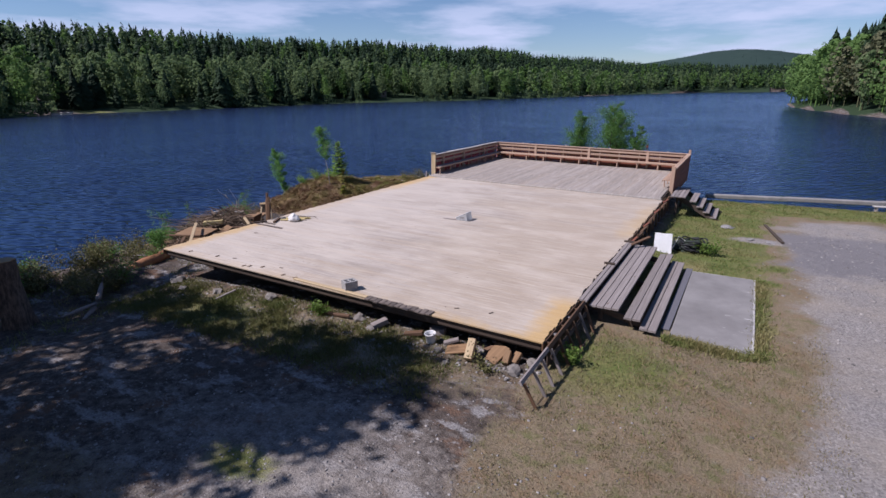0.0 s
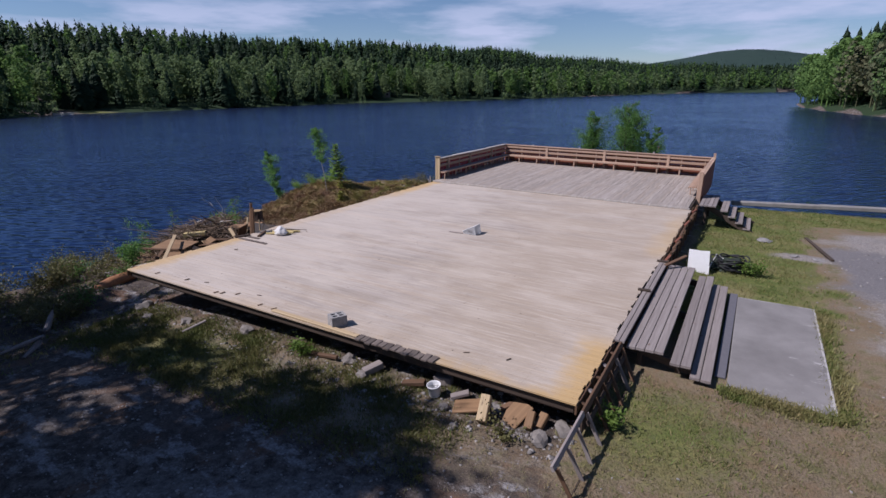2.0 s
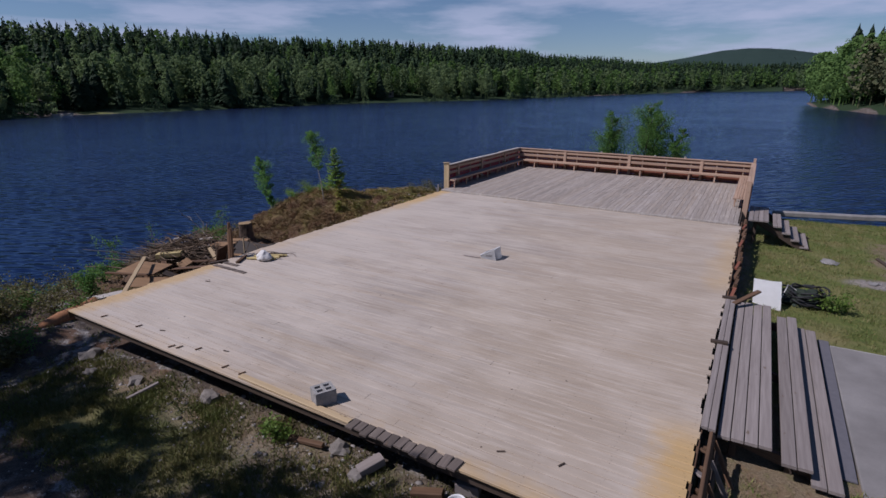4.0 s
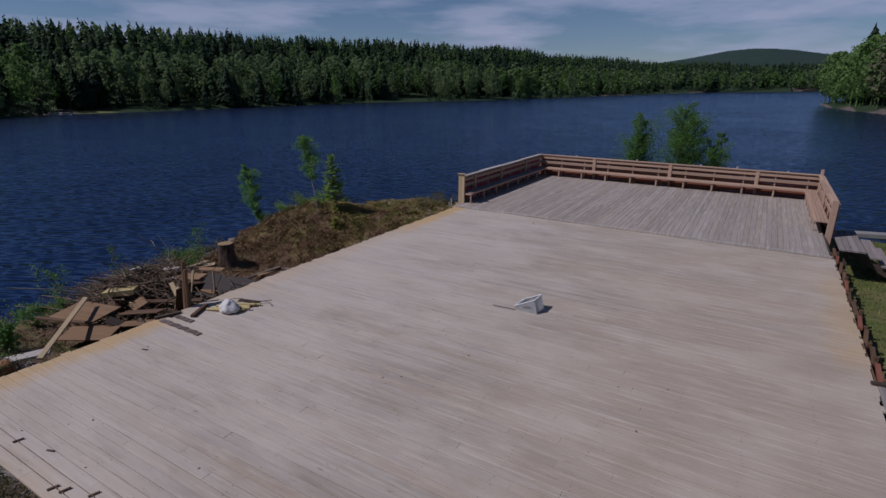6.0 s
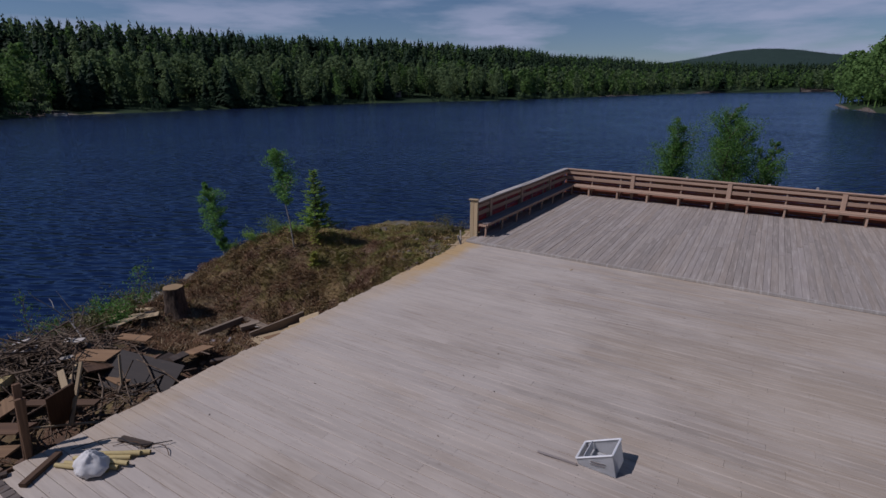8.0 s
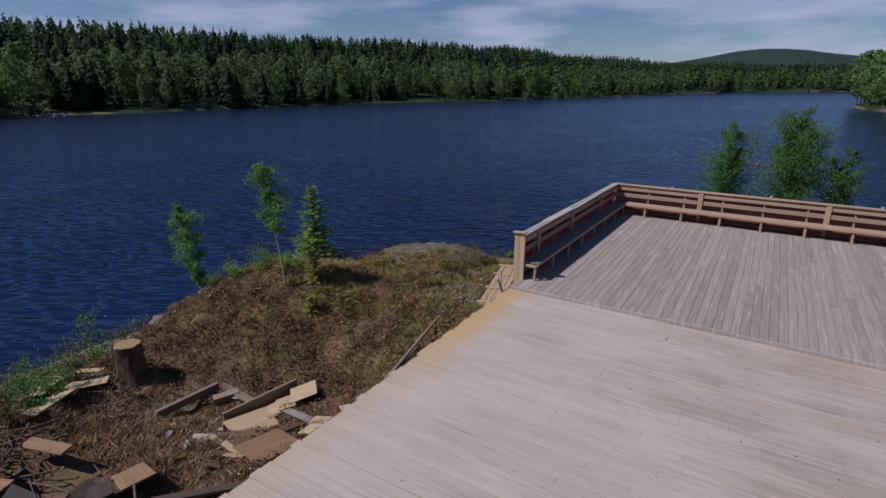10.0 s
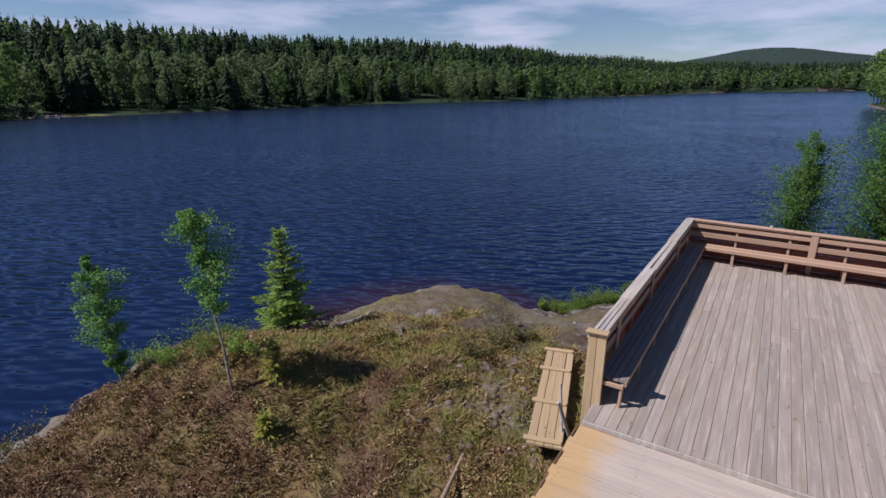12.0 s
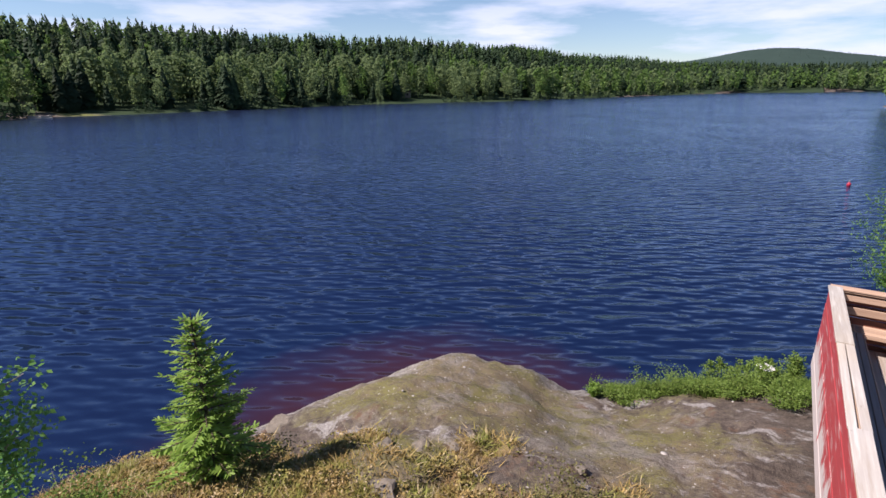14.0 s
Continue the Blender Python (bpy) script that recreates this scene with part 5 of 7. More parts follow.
leafy_tree("alder_bush", "bushy green alder on a skerry behind the fence", "tree", (5.1, 31.1, -2.6), 5.6, 0.10, 1.12, 32000, 0.037, M["alder_leaf"], M["bark"], 17, stems=7, group="alders behind the fence")
leafy_tree("alder_bush", "slim green alder on a skerry behind the fence", "tree", (2.45, 31.3, -2.6), 4.9, 0.08, 1.0, 20000, 0.037, M["alder_leaf"], M["bark"], 8, stems=4, group="alders behind the fence")
leafy_tree("alder_bush", "low round alder on a skerry behind the fence", "tree", (6.7, 31.0, -2.6), 4.2, 0.10, 0.75, 12000, 0.038, M["alder_leaf"], M["bark"], 9, stems=4, group="alders behind the fence")
for k, (x, y, h, sp, n) in enumerate(((-8.2, 9.6, 1.3, 0.35, 420), (-9.0, 7.0, 1.6, 0.25, 200), (-8.1, 8.3, 0.9, 0.35, 300), (-6.9, 4.4, 1.0, 0.5, 520))):
    leafy_tree("willow_sapling", "thin sparse sapling at the water's edge", "sapling", (x, y, gz(x, y) - 0.05), h, 0.15, sp, n, 0.03, M["alder_leaf"], M["twig"], 30 + k, group="saplings by the brush pile", lean=(-0.15, 0.05))


def bush(x, y, w, h, n, leaf, mat, seed, label, group):
    leafy_tree("shrub", label, "shrub", (x, y, gz(x, y) - 0.05), h, 0.05, w, n, leaf, mat, M["twig"], seed, stems=5, group=group)


for k, (x, y, w, h, n) in enumerate(((-3.7, 2.0, 0.34, 0.75, 1300), (-2.75, 1.3, 0.3, 0.35, 500), (-4.3, 0.2, 0.55, 0.28, 500), (-4.6, -1.0, 0.55, 0.3, 500), (-3.6, -1.9, 0.5, 0.28, 500), (-5.3, -2.3, 0.6, 0.35, 500), (-5.2, 2.2, 0.45, 0.35, 450), (-5.6, 1.0, 0.45, 0.3, 450), (-3.5, 1.0, 0.5, 0.34, 600), (-4.0, -0.5, 0.5, 0.36, 600), (-3.2, -0.9, 0.4, 0.3, 450), (-4.7, 1.5, 0.5, 0.38, 600), (-4.1, -2.9, 0.5, 0.34, 500))):
    bush(x, y, w, h, n, 0.032, M["alder_leaf"] if k < 2 else M["olive"], 80 + k, "green shrub beside the fallen log" if k < 2 else "low olive-brown shrub on the bank", "shrubs by the deck corner")
for k in range(15):
    x, y = -3.1 + 0.21 * k + rng.uniform(-0.1, 0.1), 22.9 - 0.02 * (k - 7) ** 2 + rng.uniform(-0.55, 0.3)
    bush(x, y, 0.30, rng.uniform(0.15, 0.34), 1000, 0.02, M["shrub"], 110 + k, "fresh green waterside shrub", "shrubs along the waterline")
for k, (x, y, w, h) in enumerate(((-7.6, 13.1, 0.35, 0.3), (-6.9, 13.5, 0.45, 0.28), (-7.3, 14.2, 0.4, 0.26), (-6.0, 13.6, 0.3, 0.3), (-6.6, 16.0, 0.45, 0.35), (-9.3, 13.4, 0.35, 0.4), (-2.6, 16.1, 0.4, 0.3), (-2.5, 16.8, 0.5, 0.35), (-2.2, 17.3, 0.4, 0.3), (-3.6, 22.1, 0.12, 0.35))):
    bush(x, y, w, h, 1200, 0.021, M["olive"] if k in (4, 6, 7, 8) else M["shrub"] if k % 3 else M["needle"], 140 + k, "low olive-green heath bush" if k in (4, 6, 7, 8) else "low yellow-green bilberry bush", "low bushes on the bank")
for k, (x, y, w, h) in enumerate(((-6.4, 7.7, 0.45, 0.65), (-7.0, 8.3, 0.4, 0.55), (-5.9, 7.2, 0.4, 0.4), (-5.4, 3.2, 0.4, 0.5), (-5.7, 3.9, 0.35, 0.4), (-7.6, 8.9, 0.35, 0.5))):
    bush(x, y, w, h, 900, 0.03, M["olive"] if k % 3 == 2 else M["alder_leaf"], 300 + k, "dull green shrub behind the brush pile", "shrubs behind the pile")
for k in range(22):
    y = 2.6 + 0.42 * k
    x = float(np.interp(y, (2.6, 5.9, 8.5, 12.0), (-7.6, -8.7, -9.7, -9.5))) + rng.uniform(-0.25, 0.6)
    bush(x, y, rng.uniform(0.3, 0.5), rng.uniform(0.25, 0.5), 520, 0.026, M["olive"] if k % 6 else M["alder_leaf"], 440 + k, "dark green scrub at the water's edge", "scrub along the waterline")
for k in range(26):
    x, y = (-2.4 - 3.8 * rng.random(), 1.7 - 4.6 * rng.random()) if k < 20 else (-0.9 - 1.0 * rng.random(), -0.2 - 1.2 * rng.random())
    bush(x, y, rng.uniform(0.35, 0.55), rng.uniform(0.3, 0.6), 700, 0.03, M["alder_leaf"] if k % 5 == 1 else M["olive"], 330 + k, "low green shrub on the shaded bank" if k % 5 == 1 else "low olive-brown shrub on the bank", "shrubs by the deck corner")
bush(5.75, -0.12, 0.22, 0.3, 420, 0.030, M["shrub"], 171, "leafy weed growing at the deck's edge", "weeds under the deck edge")
bush(11.3, 0.55, 0.2, 0.3, 420, 0.032, M["shrub"], 172, "leafy weed growing through the fallen railing", "weeds under the deck edge")
bush(10.05, -0.5, 0.22, 0.18, 360, 0.026, M["olive"], 173, "leafy weed growing at the deck's edge", "weeds under the deck edge")


# ---- grass, heather, pebbles ----
def tufts(name, xs, ys, size, blades, mat, seed, label, wide=0.10, thin=0.13, bend=0.45):
    """Many small blades as one mesh."""
    rs = np.random.RandomState(seed)
    n = len(xs) * blades
    bx = np.repeat(xs, blades) + rs.randn(n) * wide * 0.5
    by = np.repeat(ys, blades) + rs.randn(n) * wide * 0.5
    bz = land(bx, by)
    a = rs.rand(n) * 6.283
    h = size * (0.5 + 0.9 * rs.rand(n))
    t = h * thin
    lean = rs.randn(n, 2) * bend
    p = np.stack([bx, by, bz - 0.01], 1)
    side = np.stack([np.cos(a) * t, np.sin(a) * t, 0 * a], 1)
    tip = p + np.stack([lean[:, 0] * h, lean[:, 1] * h, h], 1)
    v = np.stack([p - side, p + side, tip], 1).reshape(-1, 3)
    put(name, quick_mesh(name, v, np.arange(3 * n).reshape(-1, 3), mat), label=label, category="ground cover", kind="stuff")


def scatter(n, x0, x1, y0, y1, keep, seed):
    rs = np.random.RandomState(seed)
    x, y = rs.uniform(x0, x1, n), rs.uniform(y0, y1, n)
    w = ground_weights(x, y, lake_distance(x, y))
    ok = rs.rand(n) < keep(w, x, y)
    return x[ok], y[ok]


deck_out = lambda x, y: ~((x > -0.05) & (x < 10.95) & (y > 0.05) & (y < 22.2)) & ~((x > 11.0) & (x < 14.25) & (y > 2.3) & (y < 7.4))
x, y = scatter(60000, 10.8, 24, -5, 24.3, lambda w, x, y: np.clip(w["lawn"] - 0.5 * w["gravel"], 0, 1) * deck_out(x, y) * (0.65 + 0.5 * wavy(x, y, 71, 1.6)), 1)
tufts("lawn_grass", x, y, 0.065, 5, M["grass"], 2, "short green and yellowing lawn grass beside the deck", 0.14)
x, y = scatter(52000, 4.5, 15.5, -6, 4, lambda w, x, y: np.clip(w["dry"] - 0.7 * w["gravel"], 0, 1) * deck_out(x, y) * (0.5 + 0.5 * wavy(x, y, 72, 1.2)), 3)
tufts("dry_grass", x, y, 0.045, 5, M["dry_grass"], 4, "dry brownish trampled grass near the deck corner", 0.14)
x, y = scatter(20000, 0.0, 9.5, -2.0, 0.3, lambda w, x, y: np.clip(w["dry"] + w["lawn"], 0, 1) * (0.4 + 0.6 * wavy(x, y, 73, 1.3)), 5)
tufts("edge_grass", x, y, 0.07, 7, M["edge_blade"], 6, "scattered dry and green grass along the deck's front edge", 0.18)
rim_rs = np.random.RandomState(55)
x, y = np.concatenate([rim_rs.uniform(12.7, 14.3, 900), 14.27 + np.abs(rim_rs.randn(500)) * 0.10]), np.concatenate([2.52 - np.abs(rim_rs.randn(900)) * 0.10, rim_rs.uniform(2.4, 7.3, 500)])
tufts("slab_grass", x, y, 0.085, 6, M["grass"], 56, "grass and weeds growing along the concrete slab's edges", 0.14)
bank = lambda w: np.clip(1.25 * w["heath"] - 0.8 * w["rock"], 0, 1)
x, y = scatter(96000, -10.5, 0.0, 7.5, 20.0, lambda w, x, y: bank(w) * np.clip(0.55 + 0.55 * wavy(x, y, 74, 1.7), 0.1, 1), 7)
tufts("heather", x, y, 0.078, 6, M["heather"], 8, "brownish heather, moss and dead straw covering the bank", 0.17, 0.13, 1.0)
x, y = scatter(56000, -10.5, 0.0, 9.5, 21.5, lambda w, x, y: bank(w) * np.clip(wavy(x, y, 75, 1.5) * 1.5 - 0.55 + 1.3 * smooth01((y - 12.3) / 2.0) * smooth01((17.5 - y) / 1.5), 0, 1), 9)
tufts("moss_grass", x, y, 0.06, 6, M["moss"], 10, "yellow-green moss and grass patches on the bank", 0.15, 0.10, 0.8)
x, y = scatter(22000, -9.5, -0.1, 8.5, 21.0, lambda w, x, y: bank(w) * np.clip(wavy(x, y, 78, 1.2) * 0.8 + 0.2, 0, 1) * (0.35 + 0.65 * smooth01((y - 12) / 3)), 13)
tufts("straw", x, y, 0.09, 3, M["straw"], 14, "pale dead straw scattered over the bank", 0.2, 0.045, 1.6)
x, y = scatter(5500, -7, 1.5, -6.0, 3.0, lambda w, x, y: (x < 0.5 - 0.3 * y) * np.clip(0.2 + 0.4 * wavy(x, y, 76, 1.6) + 0.6 * smooth01((-2.3 - x) / 0.8) * smooth01((x + 5.2) / 0.6), 0, 1), 11)
tufts("bank_grass", x, y, 0.08, 6, M["grass"], 12, "sparse grass on the shaded bank", 0.2)


green = lambda x, y: smooth01((y - 22.35 + 0.25 * (x + 1.6) ** 2 * 0.15 + 0.15 * wavy(x, y, 49, 0.9)) / 0.3) * smooth01((x + 3.7) / 0.4) * smooth01((0.6 - x) / 0.5)
x, y = scatter(9000, -3.9, 0.7, 22.0, 25.0, lambda w, x, y: green(x, y) * (lake_distance(x, y) > 0.05), 15)
tufts("shore_grass", x, y, 0.17, 6, M["shrub"], 16, "lush bright green grass at the waterline beside the fence", 0.10, 0.06, 0.5)
for k in range(16):
    x, y = rng.uniform(-1.7, 0.1), rng.uniform(22.6, 24.2)
    leafy_tree("tall_weed", "leafy green tall weed in the shore grass", "weed", (x, y, gz(x, y) - 0.03), rng.uniform(0.4, 0.75), 0.1, 0.16, 420, 0.026, M["shrub"], M["twig"], 400 + k, group="tall weeds by the fence")
flower = thing("flowering_weed", "flat cream-white flower head among the weeds", "weed", Matrix.Translation((-0.62, 22.75, gz(-0.62, 22.75))))
put("stem", tubes_mesh("stem", [([(0, 0, 0), (0.01, 0, 0.3), (0, 0.02, 0.52)], [0.008, 0.007, 0.005])], M["twig"], 5), flower)
bloom = np.random.RandomState(6)
bloom_at = bloom.rand(260, 2) * 6.283
bloom_r = 0.15 * np.sqrt(bloom.rand(260))
v, f = leaf_quads(np.stack([bloom_r * np.cos(bloom_at[:, 0]), bloom_r * np.sin(bloom_at[:, 0]), 0.53 - 0.6 * bloom_r ** 2], 1), 0.018, bloom, 0.2)
put("flower_head", quick_mesh("flower_head", v, f, M["boat_white"]), flower)


def cushions():
    """Low heather cushions on the bank, as one mesh of sprigs on small mounds."""
    rs = np.random.RandomState(33)
    x, y = scatter(3200, -9.6, -0.5, 8.2, 17.5, lambda w, x, y: bank(w) * (0.22 + 0.25 * wavy(x, y, 79, 1.4)) * (hump(x, y, -4.4, 14.2, 1.2, 0.9) < 0.4), 34)
    n = 85
    r = 0.10 + 0.16 * rs.rand(len(x))
    a, q = rs.rand(len(x), n) * 6.283, np.sqrt(rs.rand(len(x), n))
    px, py = x[:, None] + r[:, None] * q * np.cos(a), y[:, None] + r[:, None] * q * np.sin(a)
    pz = land(x, y)[:, None] + 0.75 * r[:, None] * np.sqrt(1 - 0.9 * q * q) - 0.02
    v, f = leaf_quads(np.stack([px, py, pz], -1).reshape(-1, 3), 0.022, rs)
    put("heather_cushions", quick_mesh("heather_cushions", v, f, M["heather"]), label="low reddish-brown heather cushions on the bank", category="ground cover", kind="stuff")


cushions()


def pebbles(name, n, x0, x1, y0, y1, keep, lo, hi, mat, seed, label):
    """Loose stones as one mesh of squashed, uneven lumps."""
    rs = np.random.RandomState(seed)
    x, y = scatter(n, x0, x1, y0, y1, keep, seed)
    ico = np.array([(0, 0, 1), (0.894, 0, 0.447), (0.276, 0.851, 0.447), (-0.724, 0.526, 0.447), (-0.724, -0.526, 0.447), (0.276, -0.851, 0.447), (0.724, 0.526, -0.447), (-0.276, 0.851, -0.447), (-0.894, 0, -0.447), (-0.276, -0.851, -0.447), (0.724, -0.526, -0.447)])
    tri = np.array([(0, 1, 2), (0, 2, 3), (0, 3, 4), (0, 4, 5), (0, 5, 1), (1, 6, 2), (2, 7, 3), (3, 8, 4), (4, 9, 5), (5, 10, 1), (6, 7, 2), (7, 8, 3), (8, 9, 4), (9, 10, 5), (10, 6, 1)])
    k = len(x)
    z = land(x, y)
    r = lo + (hi - lo) * rs.rand(k) ** 3
    v = ico[None] * (0.7 + 0.6 * rs.rand(k, 11, 1)) * r[:, None, None] * np.stack([0.7 + 0.8 * rs.rand(k), 0.7 + 0.8 * rs.rand(k), 0.4 + 0.35 * rs.rand(k)], 1)[:, None]
    v = v + np.stack([x, y, z + 0.15 * r], 1)[:, None]
    f = tri[None] + 11 * np.arange(k)[:, None, None]
    put(name, quick_mesh(name, v.reshape(-1, 3), f.reshape(-1, 3), mat), label=label, category="stones", kind="stuff")


def stones_mat():
    n = Nodes("loose_stones", 0.9, 0.2)
    col = n.mix(n.island(), (0.10, 0.090, 0.084), (0.36, 0.335, 0.315))
    f = n.noise(n.pos(), 60, 4, 0.7)
    return n.done(n.mix(n.ramp(f, [(0.45, 0.0), (0.7, 0.6)]), col, (0.15, 0.135, 0.125)), f, 0.004)


def rubble_mat():
    n = Nodes("mossy_rubble", 0.92, 0.15)
    col = n.mix(n.island(), (0.105, 0.080, 0.066), (0.225, 0.185, 0.165))
    f = n.noise(n.pos(), 30, 4, 0.7)
    return n.done(n.mix(n.ramp(f, [(0.45, 0.0), (0.65, 0.7)]), col, (0.110, 0.085, 0.050)), f, 0.004)


def litter_mat():
    n = Nodes("broken_wood_litter", 0.9, 0.15)
    return n.done(n.mix(n.island(), (0.060, 0.042, 0.030), (0.21, 0.155, 0.105)))


M["pebble"] = stones_mat()
M["litter"] = litter_mat()
M["rubble"] = rubble_mat()
pebbles("gravel_stones", 22000, 3.0, 13.5, -7.5, 0.0, lambda w, x, y: np.clip(w["gravel"], 0, 1) * 0.8, 0.005, 0.024, M["pebble"], 21, "loose grey gravel in front of the deck")
pebbles("road_stones", 7000, 14.2, 21, -4, 15, lambda w, x, y: np.clip(w["gravel"], 0, 1) * 0.6, 0.006, 0.035, M["pebble"], 22, "loose stones on the gravel track")
pebbles("edge_rubble", 3200, -0.3, 11.0, -0.7, 0.6, lambda w, x, y: 0.25 + 0.0 * x + 0.3 * (x > 6.5), 0.008, 0.045, M["pebble"], 23, "rubble stones along the underside of the deck")
pebbles("bank_stones", 900, -9.8, -0.3, 12.0, 22.5, lambda w, x, y: 0.10 + 0.12 * w["rock"], 0.01, 0.04, M["pebble"], 24, "broken stones on the rocky bank")
pebbles("bank_rubble", 1500, -3.0, -0.3, 13.4, 17.0, lambda w, x, y: 0.75 * hump(x, y, -1.6, 15.0, 0.7, 0.9), 0.015, 0.075, M["rubble"], 26, "grey-pink rubble stones on the bank by the fence")
pebbles("pile_rubble", 1400, -5.0, -0.1, 2.0, 11.5, lambda w, x, y: 0.4 + 0.0 * x, 0.015, 0.06, M["litter"], 25, "broken wood and rubble beside the deck")


def rock(x, y, r, seed, label="grey weathered stone", group="stones", z=None, squash=0.6, mat=None):
    rs = np.random.RandomState(seed)
    bm = bmesh.new()
    bmesh.ops.create_icosphere(bm, subdivisions=2, radius=1.0)
    off = Vector(rs.rand(3) * 20)
    for v in bm.verts:
        k = 1 + (0.75 if mat else 0.7) * noise.noise(v.co * 1.2 + off) + 0.2 * noise.noise(v.co * 2.9 + off)
        v.co = Vector((v.co.x * k, v.co.y * k * 0.8, v.co.z * k * squash)) * r
    ob = part("stone", bm, mat or M["stone"], None)
    ob.matrix_world = pose(x, y, (gz(x, y) if z is None else z) + 0.15 * r, 0, 0, rs.rand() * 360)
    return tagged(ob, label, "stone", group)


for k, (x, y, r, s) in enumerate(((-4.75, 17.4, 0.16, 0.35), (-5.3, 17.2, 0.17, 0.35), (-4.3, 17.6, 0.10, 0.5), (-2.6, 18.0, 0.10, 0.5), (-2.3, 15.9, 0.17, 0.4), (-1.9, 16.3, 0.14, 0.4), (-9.2, 12.5, 0.40, 0.16), (-9.45, 13.5, 0.38, 0.16), (-9.0, 11.7, 0.36, 0.16), (-8.5, 17.9, 0.3, 0.2), (-4.6, 16.3, 0.2, 0.3), (-3.6, 16.6, 0.18, 0.3), (-1.9, 15.3, 0.16, 0.3), (-1.5, 14.8, 0.16, 0.3))):
    rock(x, y, r, 200 + k, "grey lichen-covered stone on the bank", "stones on the bank", z=gz(x, y) - 0.1 * r, squash=s, mat=M["dark_stone"])
for k, (x, y, r) in enumerate(((10.72, 0.12, 0.15), (10.5, -0.25, 0.17), (8.95, -0.3, 0.1), (7.2, -0.15, 0.12), (6.7, 0.15, 0.15), (4.0, 0.1, 0.16), (2.3, -0.15, 0.16), (0.35, 0.1, 0.2), (1.1, -0.3, 0.13), (9.3, -0.6, 0.08))):
    rock(x, y, r, 230 + k, "rough grey stone by the deck's front edge", "stones under the deck edge")
for k, (x, y, r) in enumerate(((13.3, 14.1, 0.26), (14.1, 12.2, 0.12), (14.7, 12.1, 0.14))):
    rock(x, y, r, 260 + k, "flat pale stone lying in the grass", "flat stones by the track", squash=0.2, mat=M["quay"])


# ---- stumps ----
def stump(x, y, r, h, seed, label, z=None):
    rs = np.random.RandomState(seed)
    base = thing("tree_stump", label, "stump", Matrix.Translation((x, y, gz(x, y) if z is None else z)))
    bm = bmesh.new()
    rings, sides = 7, 22
    grid = []
    for i in range(rings):
        q = i / (rings - 1)
        row = []
        for s in range(sides):
            a = 6.283 * s / sides
            flare = 1 + 0.45 * (1 - q) ** 3 * (1 + 0.5 * math.sin(4 * a + seed))
            rr = r * flare * (1 + 0.05 * math.sin(5 * a + seed) + 0.04 * rs.randn())
            row.append(bm.verts.new((rr * math.cos(a), rr * math.sin(a), -0.15 + (h + 0.15) * q)))
        grid.append(row)
    for i in range(rings - 1):
        for s in range(sides):
            bm.faces.new((grid[i][s], grid[i][(s + 1) % sides], grid[i + 1][(s + 1) % sides], grid[i + 1][s]))
    rim = [v.co.copy() for v in grid[-1]]
    part("trunk", bm, M["bark"], base, smooth=True)
    bm = bmesh.new()
    top = bm.faces.new([bm.verts.new((c.x * 0.97, c.y * 0.97, h + 0.012)) for c in rim])
    made = bmesh.ops.extrude_face_region(bm, geom=[top])["geom"]
    bmesh.ops.translate(bm, verts=[v for v in made if isinstance(v, bmesh.types.BMVert)], vec=(0, 0, -0.05))
    bmesh.ops.recalc_face_normals(bm, faces=bm.faces)
    part("sawn_top", bm, M["cut"], base, "pale sawn top")
    return base


stump(-7.0, 9.8, 0.265, -1.31 - gz(-7.0, 9.75), 3, "tall sawn pine stump with rough bark on the bank")
stump(-0.35, -3.45, 0.23, 1.55, 8, "tall dark sawn trunk standing on the shaded shore")


# ---- fallen railing, broken edge and litter round the deck ----
railing = thing("fallen_railing", "collapsed weathered railing leaning along the deck's side", "railing")
A0, A1, B0, B1 = Vector((11.03, -1.30, -0.26)), Vector((11.05, 2.25, -0.2)), Vector((11.22, -1.22, -0.78)), Vector((11.32, 2.2, -0.80))
AC = A0.lerp(A1, 0.36)
board("top_rail", AC, A1, 0.085, 0.045, M["brown_wood"], railing, up=(1, 0, 0.5))
board("top_rail", A0, AC - Vector((0, 0.01, 0)), 0.075, 0.04, M["grey_wood"], railing, up=(1, 0, 0.5))
board("mid_rail", AC.lerp(B0.lerp(B1, 0.36), 0.3), A1.lerp(B1, 0.3), 0.07, 0.03, M["dark_wood"], railing, up=(1, 0, 0.5))
board("bottom_rail", B0, B1, 0.08, 0.045, M["dark_wood"], railing, up=(1, 0, 0.5))
for k in range(9):
    q = 0.02 + k * 0.12
    board("slat", A0.lerp(A1, q) + Vector((0.03, 0, -0.03)), B0.lerp(B1, q + 0.015 * math.sin(3 * k)) + Vector((0.03, 0.02 * math.cos(5 * k), 0.02)), 0.06, 0.022, M["grey_wood"] if k in (1, 2, 3, 7) else M["brown_wood"], railing, up=(0, 1, 0))
for k, y in enumerate((0.22, 0.62, 1.02, 1.48, 1.95)):
    board("bracket", on_deck(10.93, y, -0.07), Vector((11.04, y + 0.05 * math.sin(4 * k), -0.27)), 0.09 + 0.02 * (k % 2), 0.03, M["grey_wood"] if k % 2 else M["brown_wood"], railing, up=(0, 0.3, 1))
# Added dark board that stands in for the shade under the deck.
board("skirt", (10.99, 0.1, -0.52), (10.99, 2.3, -0.52), 0.36, 0.02, M["dark_wood"], railing, up=(1, 0, 0))

